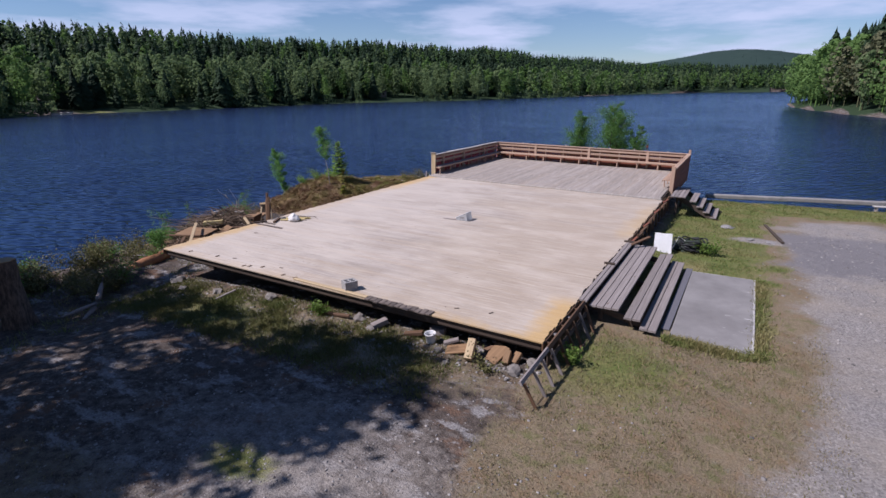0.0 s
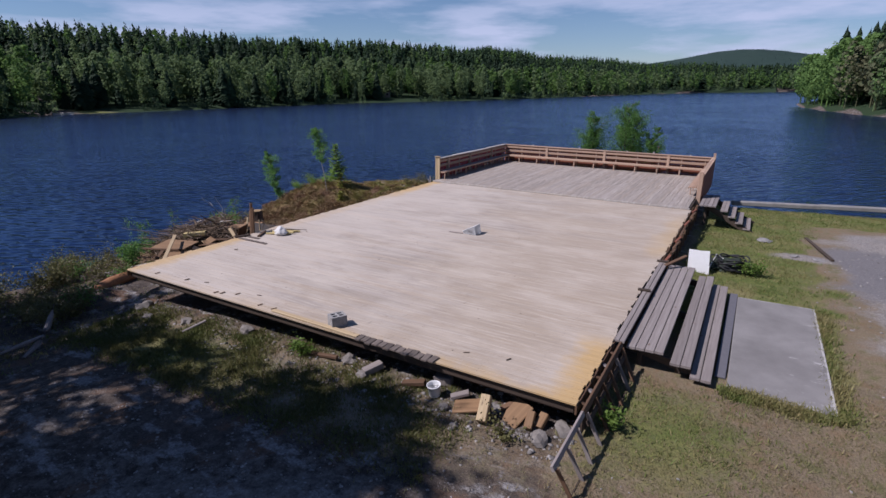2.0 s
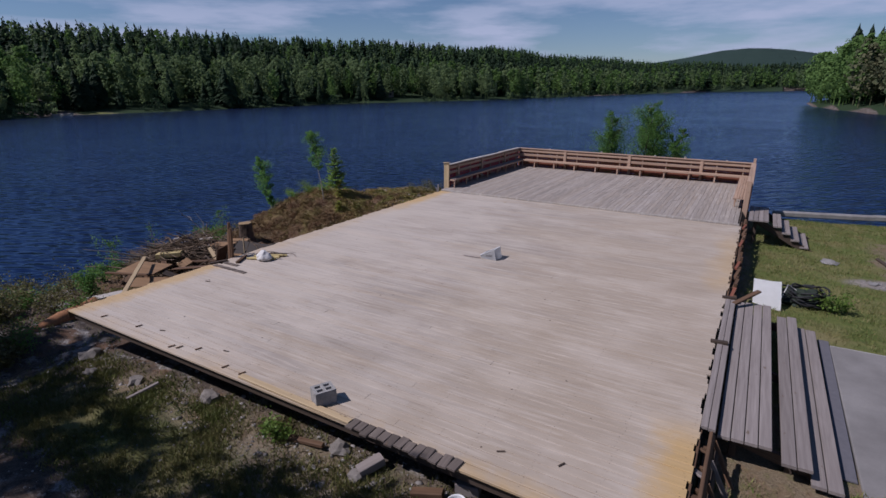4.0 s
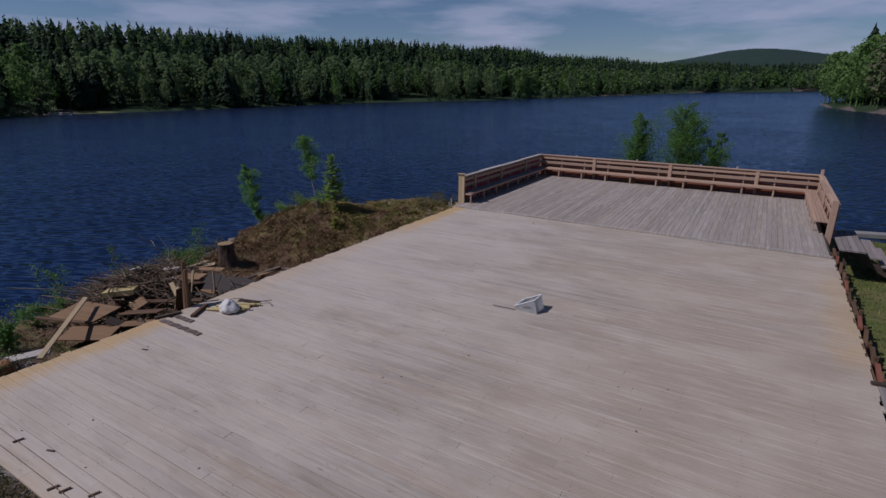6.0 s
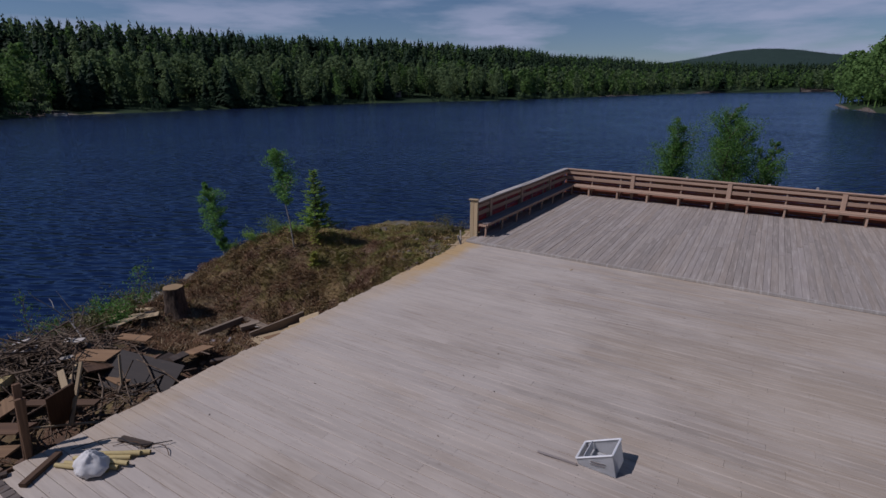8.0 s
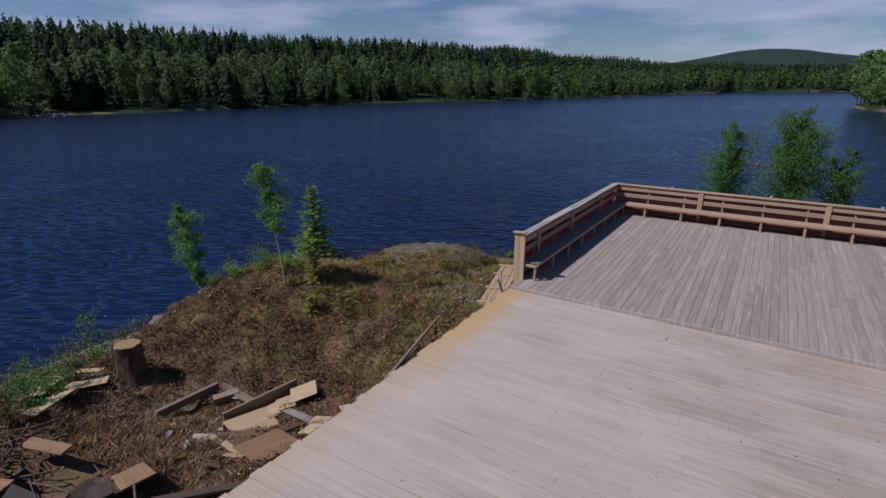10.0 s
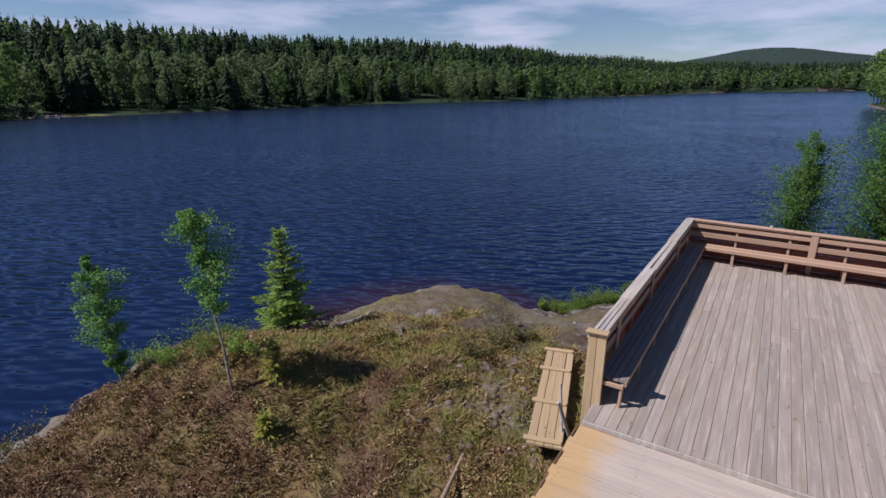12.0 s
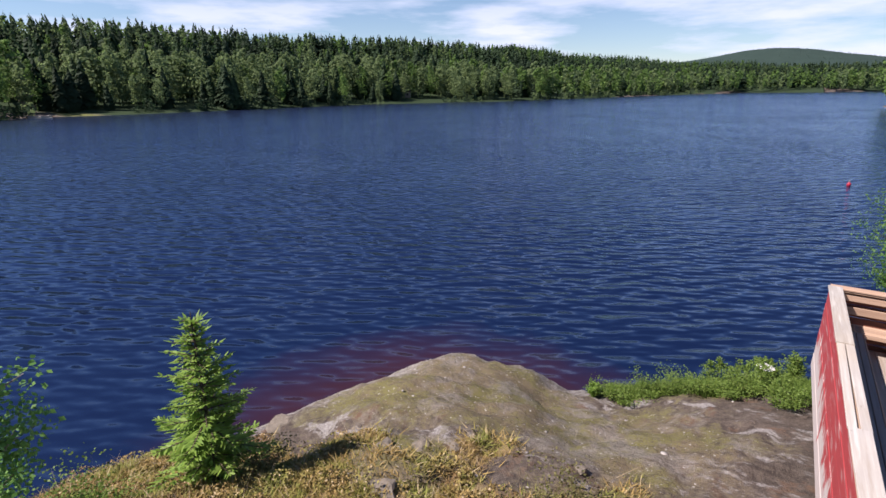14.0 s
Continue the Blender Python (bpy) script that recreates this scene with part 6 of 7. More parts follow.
edge = thing("broken_edge_rail", "splintered reddish remains of a rail along the deck's side", "rail")
for k in range(11):
    y = 7.5 + 0.72 * k
    p = on_deck(10.98, y, -0.06)
    board("rail_piece", p + Vector((0.02 * math.sin(k * 2), 0, -0.03 * (k % 3))), p + Vector((0.05 + 0.03 * math.sin(k), 0.68, -0.02 * (k % 2))), 0.07, 0.05, M["brown_wood"] if k % 3 else M["red_wall"], edge)
    board("stub", p + Vector((0.06, 0.1, -0.5)), p + Vector((0.07 + 0.02 * math.sin(5 * k), 0.12, 0.03 + 0.04 * math.sin(2 * k))), 0.08, 0.06, M["brown_wood"], edge, up=(1, 0, 0))
for k in range(5):
    y = 0.35 + 0.42 * k
    p = on_deck(10.97, y, -0.1)
    board("stub", p + Vector((0.02, 0, -0.3)), p + Vector((0.02, 0.02, 0.0)), 0.06, 0.05, M["brown_wood"], edge, up=(1, 0, 0))
p = on_deck(11.05, 7.1, -0.02)
board("plank", p, p + Vector((0.42, 0.5, 0.18)), 0.1, 0.04, M["brown_wood"], label="loose short plank propped on the step's end", category="plank", group="loose planks")
for k, (x, y) in enumerate(((10.92, 5.0), (10.95, 7.3))):
    p = on_deck(x, y, 0.02)
    board("chock", p - Vector((0.12, 0, 0)), p + Vector((0.14, 0.03, 0)), 0.08, 0.05, M["dark_wood"], label="small dark wooden chock at the deck's edge", category="chock", group="chocks")

# cut-offs under the front edge
CUTS = [(9.60, -0.20, 0.40, 0.15, 0.15, 100, 42), (9.3, -0.1, 0.5, 0.34, 0.04, 20, 10), (10.02, 0.06, 0.42, 0.36, 0.03, 62, 32), (10.28, -0.06, 0.26, 0.12, 0.12, 95, 38), (10.42, 0.05, 0.24, 0.13, 0.1, 80, 30), (9.05, 0.05, 0.3, 0.12, 0.06, 30, 15), (8.2, 0.0, 0.4, 0.12, 0.08, 15, 10), (7.3, 0.05, 0.35, 0.16, 0.12, 60, 12), (6.1, -0.02, 0.8, 0.08, 0.06, 8, 3), (2.9, -0.35, 0.5, 0.06, 0.04, 65, 15), (9.85, 0.2, 0.3, 0.1, 0.08, 40, 20), (8.6, 0.3, 0.3, 0.16, 0.16, 10, 0)]
for k, (x, y, l, w, t, a, up) in enumerate(CUTS):
    z = gz(x, y) + 0.5 * t + 0.5 * l * math.sin(radians(up)) * 0.8
    put("offcut", slab_mesh(l, w, t, M["pale"] if k == 0 else M["sheet"] if k in (1, 2, 3, 4) else M["grey_wood"] if k % 2 else M["brown_wood"], 0.01), None, pose(x, y, z, 0, -up, a), "sawn timber offcut lying by the deck's front edge", "offcut", "timber offcuts")


def bucket(x, y):
    base = thing("bucket", "small white plastic bucket under the deck's front edge", "bucket", pose(x, y, gz(x, y) + 0.01, 4, -5, 30) @ Matrix.Scale(0.78, 4))
    bm = bmesh.new()
    prof = [(0.0, 0.0), (0.11, 0.0), (0.118, 0.02), (0.138, 0.24), (0.15, 0.245), (0.15, 0.262), (0.136, 0.262), (0.128, 0.235), (0.105, 0.025), (0.0, 0.02)]
    sides = 24
    rings = [[bm.verts.new((r * math.cos(6.2832 * s / sides), r * math.sin(6.2832 * s / sides), z)) for s in range(sides)] for r, z in prof[1:-1]]
    for a, b in zip(rings, rings[1:]):
        for s in range(sides):
            bm.faces.new((a[s], a[(s + 1) % sides], b[(s + 1) % sides], b[s]))
    bm.faces.new(rings[0][::-1])
    bm.faces.new(rings[-1])
    part("pail", bm, M["white_plastic"], base, smooth=True)
    arc = [(0.15 * math.cos(a), 0.10 * math.sin(a), 0.25 - 0.09 * math.sin(a)) for a in np.linspace(0, math.pi, 12)]
    put("handle", tubes_mesh("handle", [(arc, [0.005] * 12)], M["dark_wood"], 5), base, label="thin wire handle")


bucket(8.66, -0.08)


# ---- things lying on the deck ----
def hollow_block(x, y, turn):
    """A light concrete block with four cells."""
    base_m = TILT @ pose(x, y, 0.002, 0, 0, turn)
    bm = bmesh.new()
    w, d, h, t = 0.29, 0.24, 0.21, 0.042
    xs = (-w / 2, -w / 2 + t, -t / 2, t / 2, w / 2 - t, w / 2)
    ys = (-d / 2, -d / 2 + t, -t / 2, t / 2, d / 2 - t, d / 2)
    grid = [[bm.verts.new((bx, by, 0)) for by in ys] for bx in xs]
    walls = [bm.faces.new((grid[i][j], grid[i + 1][j], grid[i + 1][j + 1], grid[i][j + 1])) for i in range(5) for j in range(5) if i % 2 == 0 or j % 2 == 0]
    up = bmesh.ops.extrude_face_region(bm, geom=walls)["geom"]
    bmesh.ops.translate(bm, verts=[v for v in up if isinstance(v, bmesh.types.BMVert)], vec=(0, 0, h))
    for v in bm.verts:
        v.co += Vector((0.004 * noise.noise(v.co * 40), 0.004 * noise.noise(v.co * 40 + Vector((5, 0, 0))), 0.003 * noise.noise(v.co * 30) if v.co.z > 0.1 else 0))
    bmesh.ops.recalc_face_normals(bm, faces=bm.faces)
    ob = part("concrete_block", bm, M["block"], None)
    ob.matrix_world = base_m
    tagged(ob, "grey hollow concrete block standing on the deck", "block")


hollow_block(6.36, 0.26, 62)


def storage_bin(x, y, turn):
    """An open-fronted plastic bin: flat bottom, tall back, low front lip, sloping side rims."""
    base = thing("storage_bin", "scuffed greyish-white plastic open-front bin standing on the deck", "bin", TILT @ pose(x, y, 0.004, 0, 0, turn))
    L, W, low, high, lean = 0.42, 0.34, 0.07, 0.27, 0.06

    def wall(name, corners, thick=0.011, mat="white_plastic", label=""):
        bm = bmesh.new()
        face = bm.faces.new([bm.verts.new(c) for c in corners])
        bmesh.ops.solidify(bm, geom=[face], thickness=thick)
        bmesh.ops.bevel(bm, geom=list(bm.edges), offset=0.003, segments=1, affect="EDGES")
        return part(name, bm, M[mat], base, label)

    wall("bottom", [(0, 0.012, 0.003), (0, W - 0.012, 0.003), (L, W - 0.012, 0.003), (L, 0.012, 0.003)])
    for name, y0 in (("side", 0.0), ("side", W)):
        wall(name, [(0.0, y0, 0), (L, y0, 0), (L - lean, y0, high), (-0.03, y0, low)] if y0 == 0 else [(-0.03, y0, low), (L - lean, y0, high), (L, y0, 0), (0.0, y0, 0)])
    wall("back", [(L, 0, 0), (L, W, 0), (L - lean, W, high), (L - lean, 0, high)])
    wall("front_lip", [(0, W, 0), (0, 0, 0), (-0.03, 0, low), (-0.03, W, low)])
    rims = (((-0.03, 0.0, low), (L - lean, 0.0, high)), ((-0.03, W, low), (L - lean, W, high)), ((L - lean, 0.0, high), (L - lean, W, high)), ((-0.03, 0.0, low), (-0.03, W, low)))
    for p, q in rims:
        board("rim", p, q, 0.026, 0.016, M["white_plastic"], base, up=(0, 0, 1))
    board("divider", (0.06, 0.02, low + 0.01), (0.06, W - 0.02, low + 0.01), 0.10, 0.01, M["white_plastic"], base, up=(1, 0, 0.25))
    for z in (0.075, 0.105):
        board("groove", (0.13, -0.012, z), (0.30, -0.012, z + 0.02), 0.010, 0.006, M["grey_wood"], base, up=(0, -1, 0), label="shallow dark groove")
    return base


storage_bin(5.39, 7.03, -1)
p0, p1 = on_deck(4.92, 6.98, 0.014), on_deck(5.38, 7.0, 0.014)
board("stick", p0, p1, 0.025, 0.02, M["grey_wood"], label="thin stick lying beside the crate", category="stick", group="loose sticks")

bm = bmesh.new()
bmesh.ops.create_icosphere(bm, subdivisions=4, radius=1.0)
for v in bm.verts:
    k = 1 + 0.25 * noise.noise(v.co * 1.6 + Vector((3, 1, 2))) + 0.12 * noise.noise(v.co * 4.5) + 0.05 * noise.noise(v.co * 10)
    up = v.co.z
    v.co = Vector((v.co.x * 0.165 * k * (1.2 - 0.85 * up), v.co.y * 0.14 * k * (1.2 - 0.85 * up), max(-0.02, 0.14 + 0.19 * up * k)))
bag = part("cloth_bag", bm, M["cloth"], None, smooth=True)
bag.matrix_world = TILT @ pose(0.86, 4.08, 0.022, 0, 0, 20) @ Matrix.Scale(0.8, 4)
tagged(bag, "crumpled white cloth bag on the deck's edge", "bag")
for k in range(6):
    a = on_deck(0.44 + 0.05 * k, 3.90 + 0.075 * k, 0.028 + 0.035 * (k in (2, 4)))
    b = on_deck(1.02 + 0.05 * (k % 3), 4.16 + 0.085 * k, 0.028 + 0.02 * (k in (2, 4)))
    put("foam_roll", tubes_mesh("foam_roll", [([a, a.lerp(b, 0.5) + Vector((0.008, 0.006 * math.sin(k), 0.004)), b], [0.026, 0.029, 0.027])], M["foam"], 9), label="short pale yellow foam pipe lying on the deck", category="foam pipe", group="foam pipes on the deck")
for k in range(2):
    loop = [on_deck(0.62 + 0.30 * k + 0.42 * q, 4.42 + 0.13 * k + 0.10 * math.sin(3.14 * q) + 0.12 * q, 0.012 + 0.04 * math.sin(3.14 * q)) for q in np.linspace(0, 1, 12)]
    put("wire_loop", tubes_mesh("wire_loop", [(loop, [0.005] * 12)], M["brown_wood"], 5), label="thin rusty wire lying behind the bag", category="wire", group="wires on the deck")
board("flat_scrap", on_deck(0.55, 4.55, 0.012), on_deck(0.98, 4.66, 0.014), 0.10, 0.02, M["dark_wood"], label="flat dark scrap lying behind the bag", category="scrap")
wire = [on_deck(0.30 + 0.85 * q, 4.12 + 0.75 * q + 0.12 * math.sin(6 * q), 0.03 + 0.05 * math.sin(3.1 * q)) for q in np.linspace(0, 1, 16)]
put("bent_cable", tubes_mesh("cable", [(wire, [0.006] * 16)], M["black_pipe"], 5), label="loose dark cable curling across the deck's edge", category="cable")
old_post = thing("old_post", "splintered brown post standing at the deck's edge", "post")
for dx, top, w in ((0.0, 0.88, 0.075), (0.06, 0.76, 0.06), (-0.06, 0.62, 0.06), (0.02, 0.7, 0.09)):
    board("stave", on_deck(-0.06 + dx, 3.80, -0.35), on_deck(-0.10 + dx * 2.2, 3.90 - dx, top), w, 0.045, M["stave"], old_post, up=(1, 0, 0))
board("plank", on_deck(0.50, 3.56, 0.03), on_deck(0.26, 4.02, 0.035), 0.08, 0.05, M["brown_wood"], label="dark broken plank on the deck's edge", category="plank", group="loose planks")
for k in range(13):
    x, y = (0.19 + 0.122 * k, 3.19 + 0.01 * (k % 2)) if k < 9 else (0.24 + 0.122 * (k - 9), 3.44)
    put("patch_board", slab_mesh(0.10, 0.112, 0.014, M["short"], 0.003), None, TILT @ pose(x, y, 0.010, 0, 0, 90 + 5 * math.sin(2.7 * k)), "short dark board end nailed flat on the deck", "board", "short boards by the brush pile")
board("edge_timber", on_deck(-0.02, 3.16, 0.02), on_deck(0.14, 3.56, 0.02), 0.07, 0.05, M["dark_wood"], label="dark timber lying across the deck's edge", category="timber")
for k, (x, y, a) in enumerate(((0.95, 2.4, 20), (3.2, 13.4, 75), (8.9, 0.55, 30), (9.6, 0.7, 65), (4.0, 0.5, 10), (2.4, 0.42, 20))):
    put("wood_chip", slab_mesh(0.10, 0.025, 0.010, M["dark_wood"] if k != 1 else M["pale"]), None, TILT @ pose(x, y, 0.009, 0, 0, a), "small wood chip lying on the deck", "chip", "chips on the deck")
bm = bmesh.new()
for k in range(55):
    x, y = rng.uniform(0.5, 10.4), rng.uniform(0.4, 13.9)
    block(bm, (x, y, 0.004), (rng.uniform(0.01, 0.03), rng.uniform(0.006, 0.014), 0.005), Matrix.Rotation(rng.random() * 3, 3, "Z"))
specks = part("bark_specks", bm, M["dark_wood"], None)
specks.matrix_world = TILT
tagged(specks, "scattered dark specks of bark on the deck", "litter", kind="stuff")
for k in range(7):
    x = (0.9, 1.7, 2.9, 3.2, 3.7, 4.6, 4.85)[k]
    put("cleat", slab_mesh(0.11, 0.026, 0.014, M["brown_wood"]), None, TILT @ pose(x + 0.2 * math.sin(k), 0.22 + 0.1 * math.sin(2 * k), 0.012, 0, 0, 75), "small dark strip nailed near the deck's edge", "strip", "strips along the deck edge")
board("edge_plank", on_deck(4.85, 0.10, 0.02), on_deck(7.0, 0.06, 0.025), 0.10, 0.03, M["pale"], label="pale loose plank along the deck's front edge", category="plank", group="loose planks")
for k in range(13):
    put("short_board", slab_mesh((0.2, 0.17, 0.22)[k % 3], 0.115, 0.025, M["short"]), None, TILT @ pose(7.05 + 0.125 * k, 0.05 + 0.015 * math.sin(2.3 * k), 0.014, 0, 0, 90 + 4 * math.sin(3 * k)), "short grey board end at the deck's front edge", "board", "short boards at the front edge")


# ---- brush and timber pile beside the deck ----
twigs = []
rs = np.random.RandomState(15)
for k in range(680):
    cx, cy = (-4.8 + rs.randn() * 0.7, 5.2 + rs.randn() * 0.75) if k % 9 else (-2.2 + rs.randn() * 0.6, 5.6 + rs.randn() * 0.6)
    if cx > -0.35:
        continue
    z = gz(cx, cy) + 0.06 + rs.rand() * 0.95 * math.exp(-((cx + 4.4) / 1.4) ** 2 - ((cy - 5.3) / 1.4) ** 2)
    a, l = (3.3 + 0.6 * rs.randn() if k % 5 else rs.rand() * 6.28), 0.5 + rs.rand() * 1.3
    d = np.array([math.cos(a), math.sin(a), 0.25 * rs.randn()])
    p = np.array([cx, cy, z])
    pts = [p + d * l * t + rs.randn(3) * 0.06 for t in (-0.5, -0.15, 0.2, 0.5)]
    for q in pts:
        q[2] = max(q[2], gz(q[0], q[1]) + 0.02)
        q[0] = min(q[0], -0.12)
    r0 = 0.007 + 0.020 * rs.rand() ** 2
    twigs.append((pts, [r0, r0 * 0.85, r0 * 0.65, r0 * 0.35]))
put("brush_pile", tubes_mesh("brush", twigs, M["twig"], 5), label="heap of dead branches thrown beside the deck", category="brush pile", kind="stuff")
sticks = [((-5.25, 2.8, -0.3), (-5.05, 4.5, -1.02), 0.016), ((-6.0, 3.7, -0.95), (-4.2, 4.1, -1.0), 0.02), ((-6.2, 3.2, -1.1), (-4.3, 3.7, -1.05), 0.022), ((-5.9, 4.5, -0.95), (-4.5, 4.4, -1.0), 0.02), ((-5.6, 5.3, -0.75), (-3.4, 5.2, -0.95), 0.02), ((-6.3, 5.0, -0.95), (-4.6, 5.5, -0.9), 0.018), ((-3.1, 5.6, -0.6), (-2.75, 5.25, -1.3), 0.022), ((-2.3, 6.2, -0.55), (-2.1, 5.6, -1.2), 0.02), ((-0.95, 6.8, -0.35), (-2.7, 7.6, -1.2), 0.018)]
for k, (a, b, r) in enumerate(sticks):
    mid = (Vector(a) + Vector(b)) / 2 + Vector((0, 0, 0.05))
    put("branch", tubes_mesh("branch", [([a, mid, b], [r * 0.6, r, r * 1.1])], M["cap"] if k == 0 else M["twig"], 6), label="bare grey branch sticking out of the brush pile", category="branch", group="branches on the pile")

fork = [([(-4.50, 6.46, -1.05), (-4.70, 6.42, -0.74), (-5.02, 6.42, -0.50), (-5.14, 6.25, -0.22), (-5.34, 6.04, 0.06), (-5.40, 5.98, 0.20)], [0.020, 0.018, 0.016, 0.013, 0.009, 0.004]), ([(-4.88, 6.42, -0.60), (-4.86, 6.46, -0.30), (-4.98, 6.40, -0.08), (-5.10, 6.34, 0.16)], [0.012, 0.010, 0.008, 0.003]), ([(-5.14, 6.25, -0.22), (-5.30, 6.3, -0.12), (-5.5, 6.34, -0.10)], [0.008, 0.006, 0.003])]
put("branch", tubes_mesh("branch", fork, M["cap"], 6), label="pale forked dead branch rising from the pile", category="branch", group="branches on the pile")
PILE = [
    ((-1.66, 1.88, -0.80), (-3.84, 3.74, -0.72), 0.10, 0.035, "pale"), ((-4.35, 3.5, -1.02), (-3.05, 3.72, -0.98), 0.78, 0.03, "sheet"), ((-3.25, 2.95, -1.14), (-2.25, 3.45, -1.10), 0.5, 0.03, "sheet"), ((-2.95, 4.05, -1.02), (-2.05, 4.45, -0.92), 0.36, 0.03, "brown_wood"), ((-2.5, 3.75, -1.08), (-1.75, 4.15, -1.0), 0.28, 0.03, "sheet"), ((-2.15, 4.95, -1.15), (-1.75, 4.85, -0.40), 0.40, 0.025, "bark_board"), ((-4.35, 6.35, -1.0), (-2.95, 6.05, -0.97), 0.62, 0.025, "brown_wood"), ((-3.9, 6.0, -0.93), (-3.2, 6.3, -0.90), 0.42, 0.02, "sheet"), ((-1.80, 4.90, -1.05), (-2.07, 5.33, -0.24), 0.055, 0.04, "pale"), ((-2.18, 5.88, -1.05), (-2.31, 6.0, -0.49), 0.04, 0.03, "pale"), ((-5.15, 5.5, -0.80), (-4.95, 5.66, -0.74), 0.18, 0.02, "cap"), ((-4.62, 6.1, -0.86), (-4.25, 6.28, -0.84), 0.16, 0.02, "cap"),
    ((-4.28, 4.36, -0.92), (-3.80, 4.86, -0.90), 0.46, 0.13, "foam"), ((-4.6, 3.0, -1.1), (-3.0, 3.35, -1.0), 0.10, 0.05, "brown_wood"),
    ((-3.7, 5.9, -0.98), (-2.2, 4.85, -1.05), 0.06, 0.04, "pale"), ((-5.2, 5.45, -0.98), (-4.95, 5.75, -0.95), 0.2, 0.02, "cap"), ((-4.3, 5.6, -1.02), (-3.95, 5.95, -0.95), 0.22, 0.02, "cap"), ((-4.4, 7.0, -1.1), (-3.6, 7.2, -1.05), 0.2, 0.03, "sheet"),
    ((-1.6, 7.2, -1.0), (-0.5, 8.1, -0.85), 0.12, 0.05, "dark_wood"), ((-1.3, 5.0, -1.10), (-0.6, 5.5, -1.05), 0.3, 0.02, "dark_wood"), ((-2.9, 1.6, -1.1), (-2.3, 2.3, -1.0), 0.2, 0.05, "cap"),
    ((-3.9, 6.1, -1.1), (-2.4, 6.1, -1.1), 0.3, 0.03, "sheet"), ((-1.1, 4.0, -0.8), (-0.3, 4.6, -0.6), 0.12, 0.03, "brown_wood"), ((-3.3, 4.7, -1.05), (-2.0, 5.4, -1.0), 0.16, 0.04, "brown_wood"), ((-3.37, 6.4, -1.0), (-2.7, 6.1, -1.4), 0.05, 0.04, "pale")]
for k, (a, b, w, t, m) in enumerate(PILE):
    a, b = Vector(a) + Vector((0, 0, 0.14)), Vector(b) + Vector((0, 0, 0.14))
    board("scrap_plank", a, b, w, t, M[m], label={"pale": "pale splintered plank thrown on the brush pile", "cap": "weathered whitish board thrown on the brush pile", "sheet": "tan weathered plywood sheet on the brush pile", "foam": "broken yellowed foam board on the brush pile", "grey_wood": "grey plank thrown on the brush pile"}.get(m, "brown rotten board thrown on the brush pile"), category="plank", group="scrap boards on the pile", up=(0.15 * math.sin(k), 0.2 * math.cos(2 * k), 1))
scrap_rng = random.Random(17)
for k in range(26):
    x, y = scrap_rng.uniform(-4.6, -0.7), scrap_rng.uniform(3.2, 7.4)
    kind = scrap_rng.choice(("sheet", "brown_wood", "brown_wood", "bark_board", "pale", "dark_wood", "dark_wood"))
    l, w = (scrap_rng.uniform(0.4, 0.8), scrap_rng.uniform(0.25, 0.45)) if kind in ("sheet", "dark_wood") else (scrap_rng.uniform(0.5, 1.3), scrap_rng.uniform(0.07, 0.15))
    z = gz(x, y) + 0.16 + 0.32 * math.exp(-((x + 3.2) / 1.5) ** 2 - ((y - 5.2) / 1.6) ** 2) * scrap_rng.uniform(0.5, 1.2)
    if x + 0.5 * l > -0.15:
        continue
    put("scrap_board", slab_mesh(l, w, 0.028, M[kind], 0.003), None, pose(x, y, z, scrap_rng.uniform(-25, 25), scrap_rng.uniform(-28, 28), scrap_rng.uniform(0, 180)), {"sheet": "broken tan plywood sheet on the heap", "dark_wood": "dark broken panel piece on the heap"}.get(kind, "splintered old board on the heap"), "board", "scrap boards on the pile")
board("dark_panel", (-3.0, 6.12, -0.86), (-1.55, 6.42, -0.92), 0.72, 0.025, M["panel"], label="dark sheet leaning behind the deck's edge", category="panel", up=(0.3, -0.55, 0.8))
for k in range(5):
    stub_p = Vector((-4.2 + 0.9 * k, 4.4 + 0.7 * math.sin(2 * k), -1.1))
    put("root_piece", tubes_mesh("root", [([stub_p, stub_p + Vector((0.2, 0.15, 0.25)), stub_p + Vector((0.45, 0.1, 0.2))], [0.06, 0.05, 0.03])], M["bark"], 7), label="broken root piece on the brush pile", category="root", group="roots on the pile")
scrub = []
for k in range(520):
    t = rs.rand()
    cx, cy = -2.9 - 1.5 * rs.rand() ** 0.8 - 0.7 * t + 0.2 * rs.randn(), 1.9 - 4.6 * t + 0.3 * rs.randn()
    p = np.array([cx, cy, gz(cx, cy) + 0.02])
    d = np.array([0.7 * rs.randn(), 0.7 * rs.randn(), 0.55 + 0.4 * rs.rand()])
    l = (0.16 + 0.34 * rs.rand()) * (0.6 + 0.5 * math.sin(5.0 * t + cx))
    bend = np.array([rs.randn(), rs.randn(), -0.25]) * 0.16 * l
    r0 = 0.004 + 0.006 * rs.rand() ** 2
    scrub.append(([p, p + d * l * 0.5 - bend, p + d * l * 0.8 + bend, p + d * l], [r0, r0 * 0.85, r0 * 0.6, r0 * 0.35]))
put("dry_scrub", tubes_mesh("scrub", scrub, M["twig"], 4), label="tangled leafless heath twigs covering the shaded bank", category="brush", kind="stuff")
log_a, log_b = Vector((-2.42, -0.42, gz(-2.42, -0.42) + 0.05)), Vector((-2.75, 1.75, gz(-2.75, 1.75) + 0.13))
log = thing("fallen_log", "reddish peeled pine log lying by the deck corner", "log")
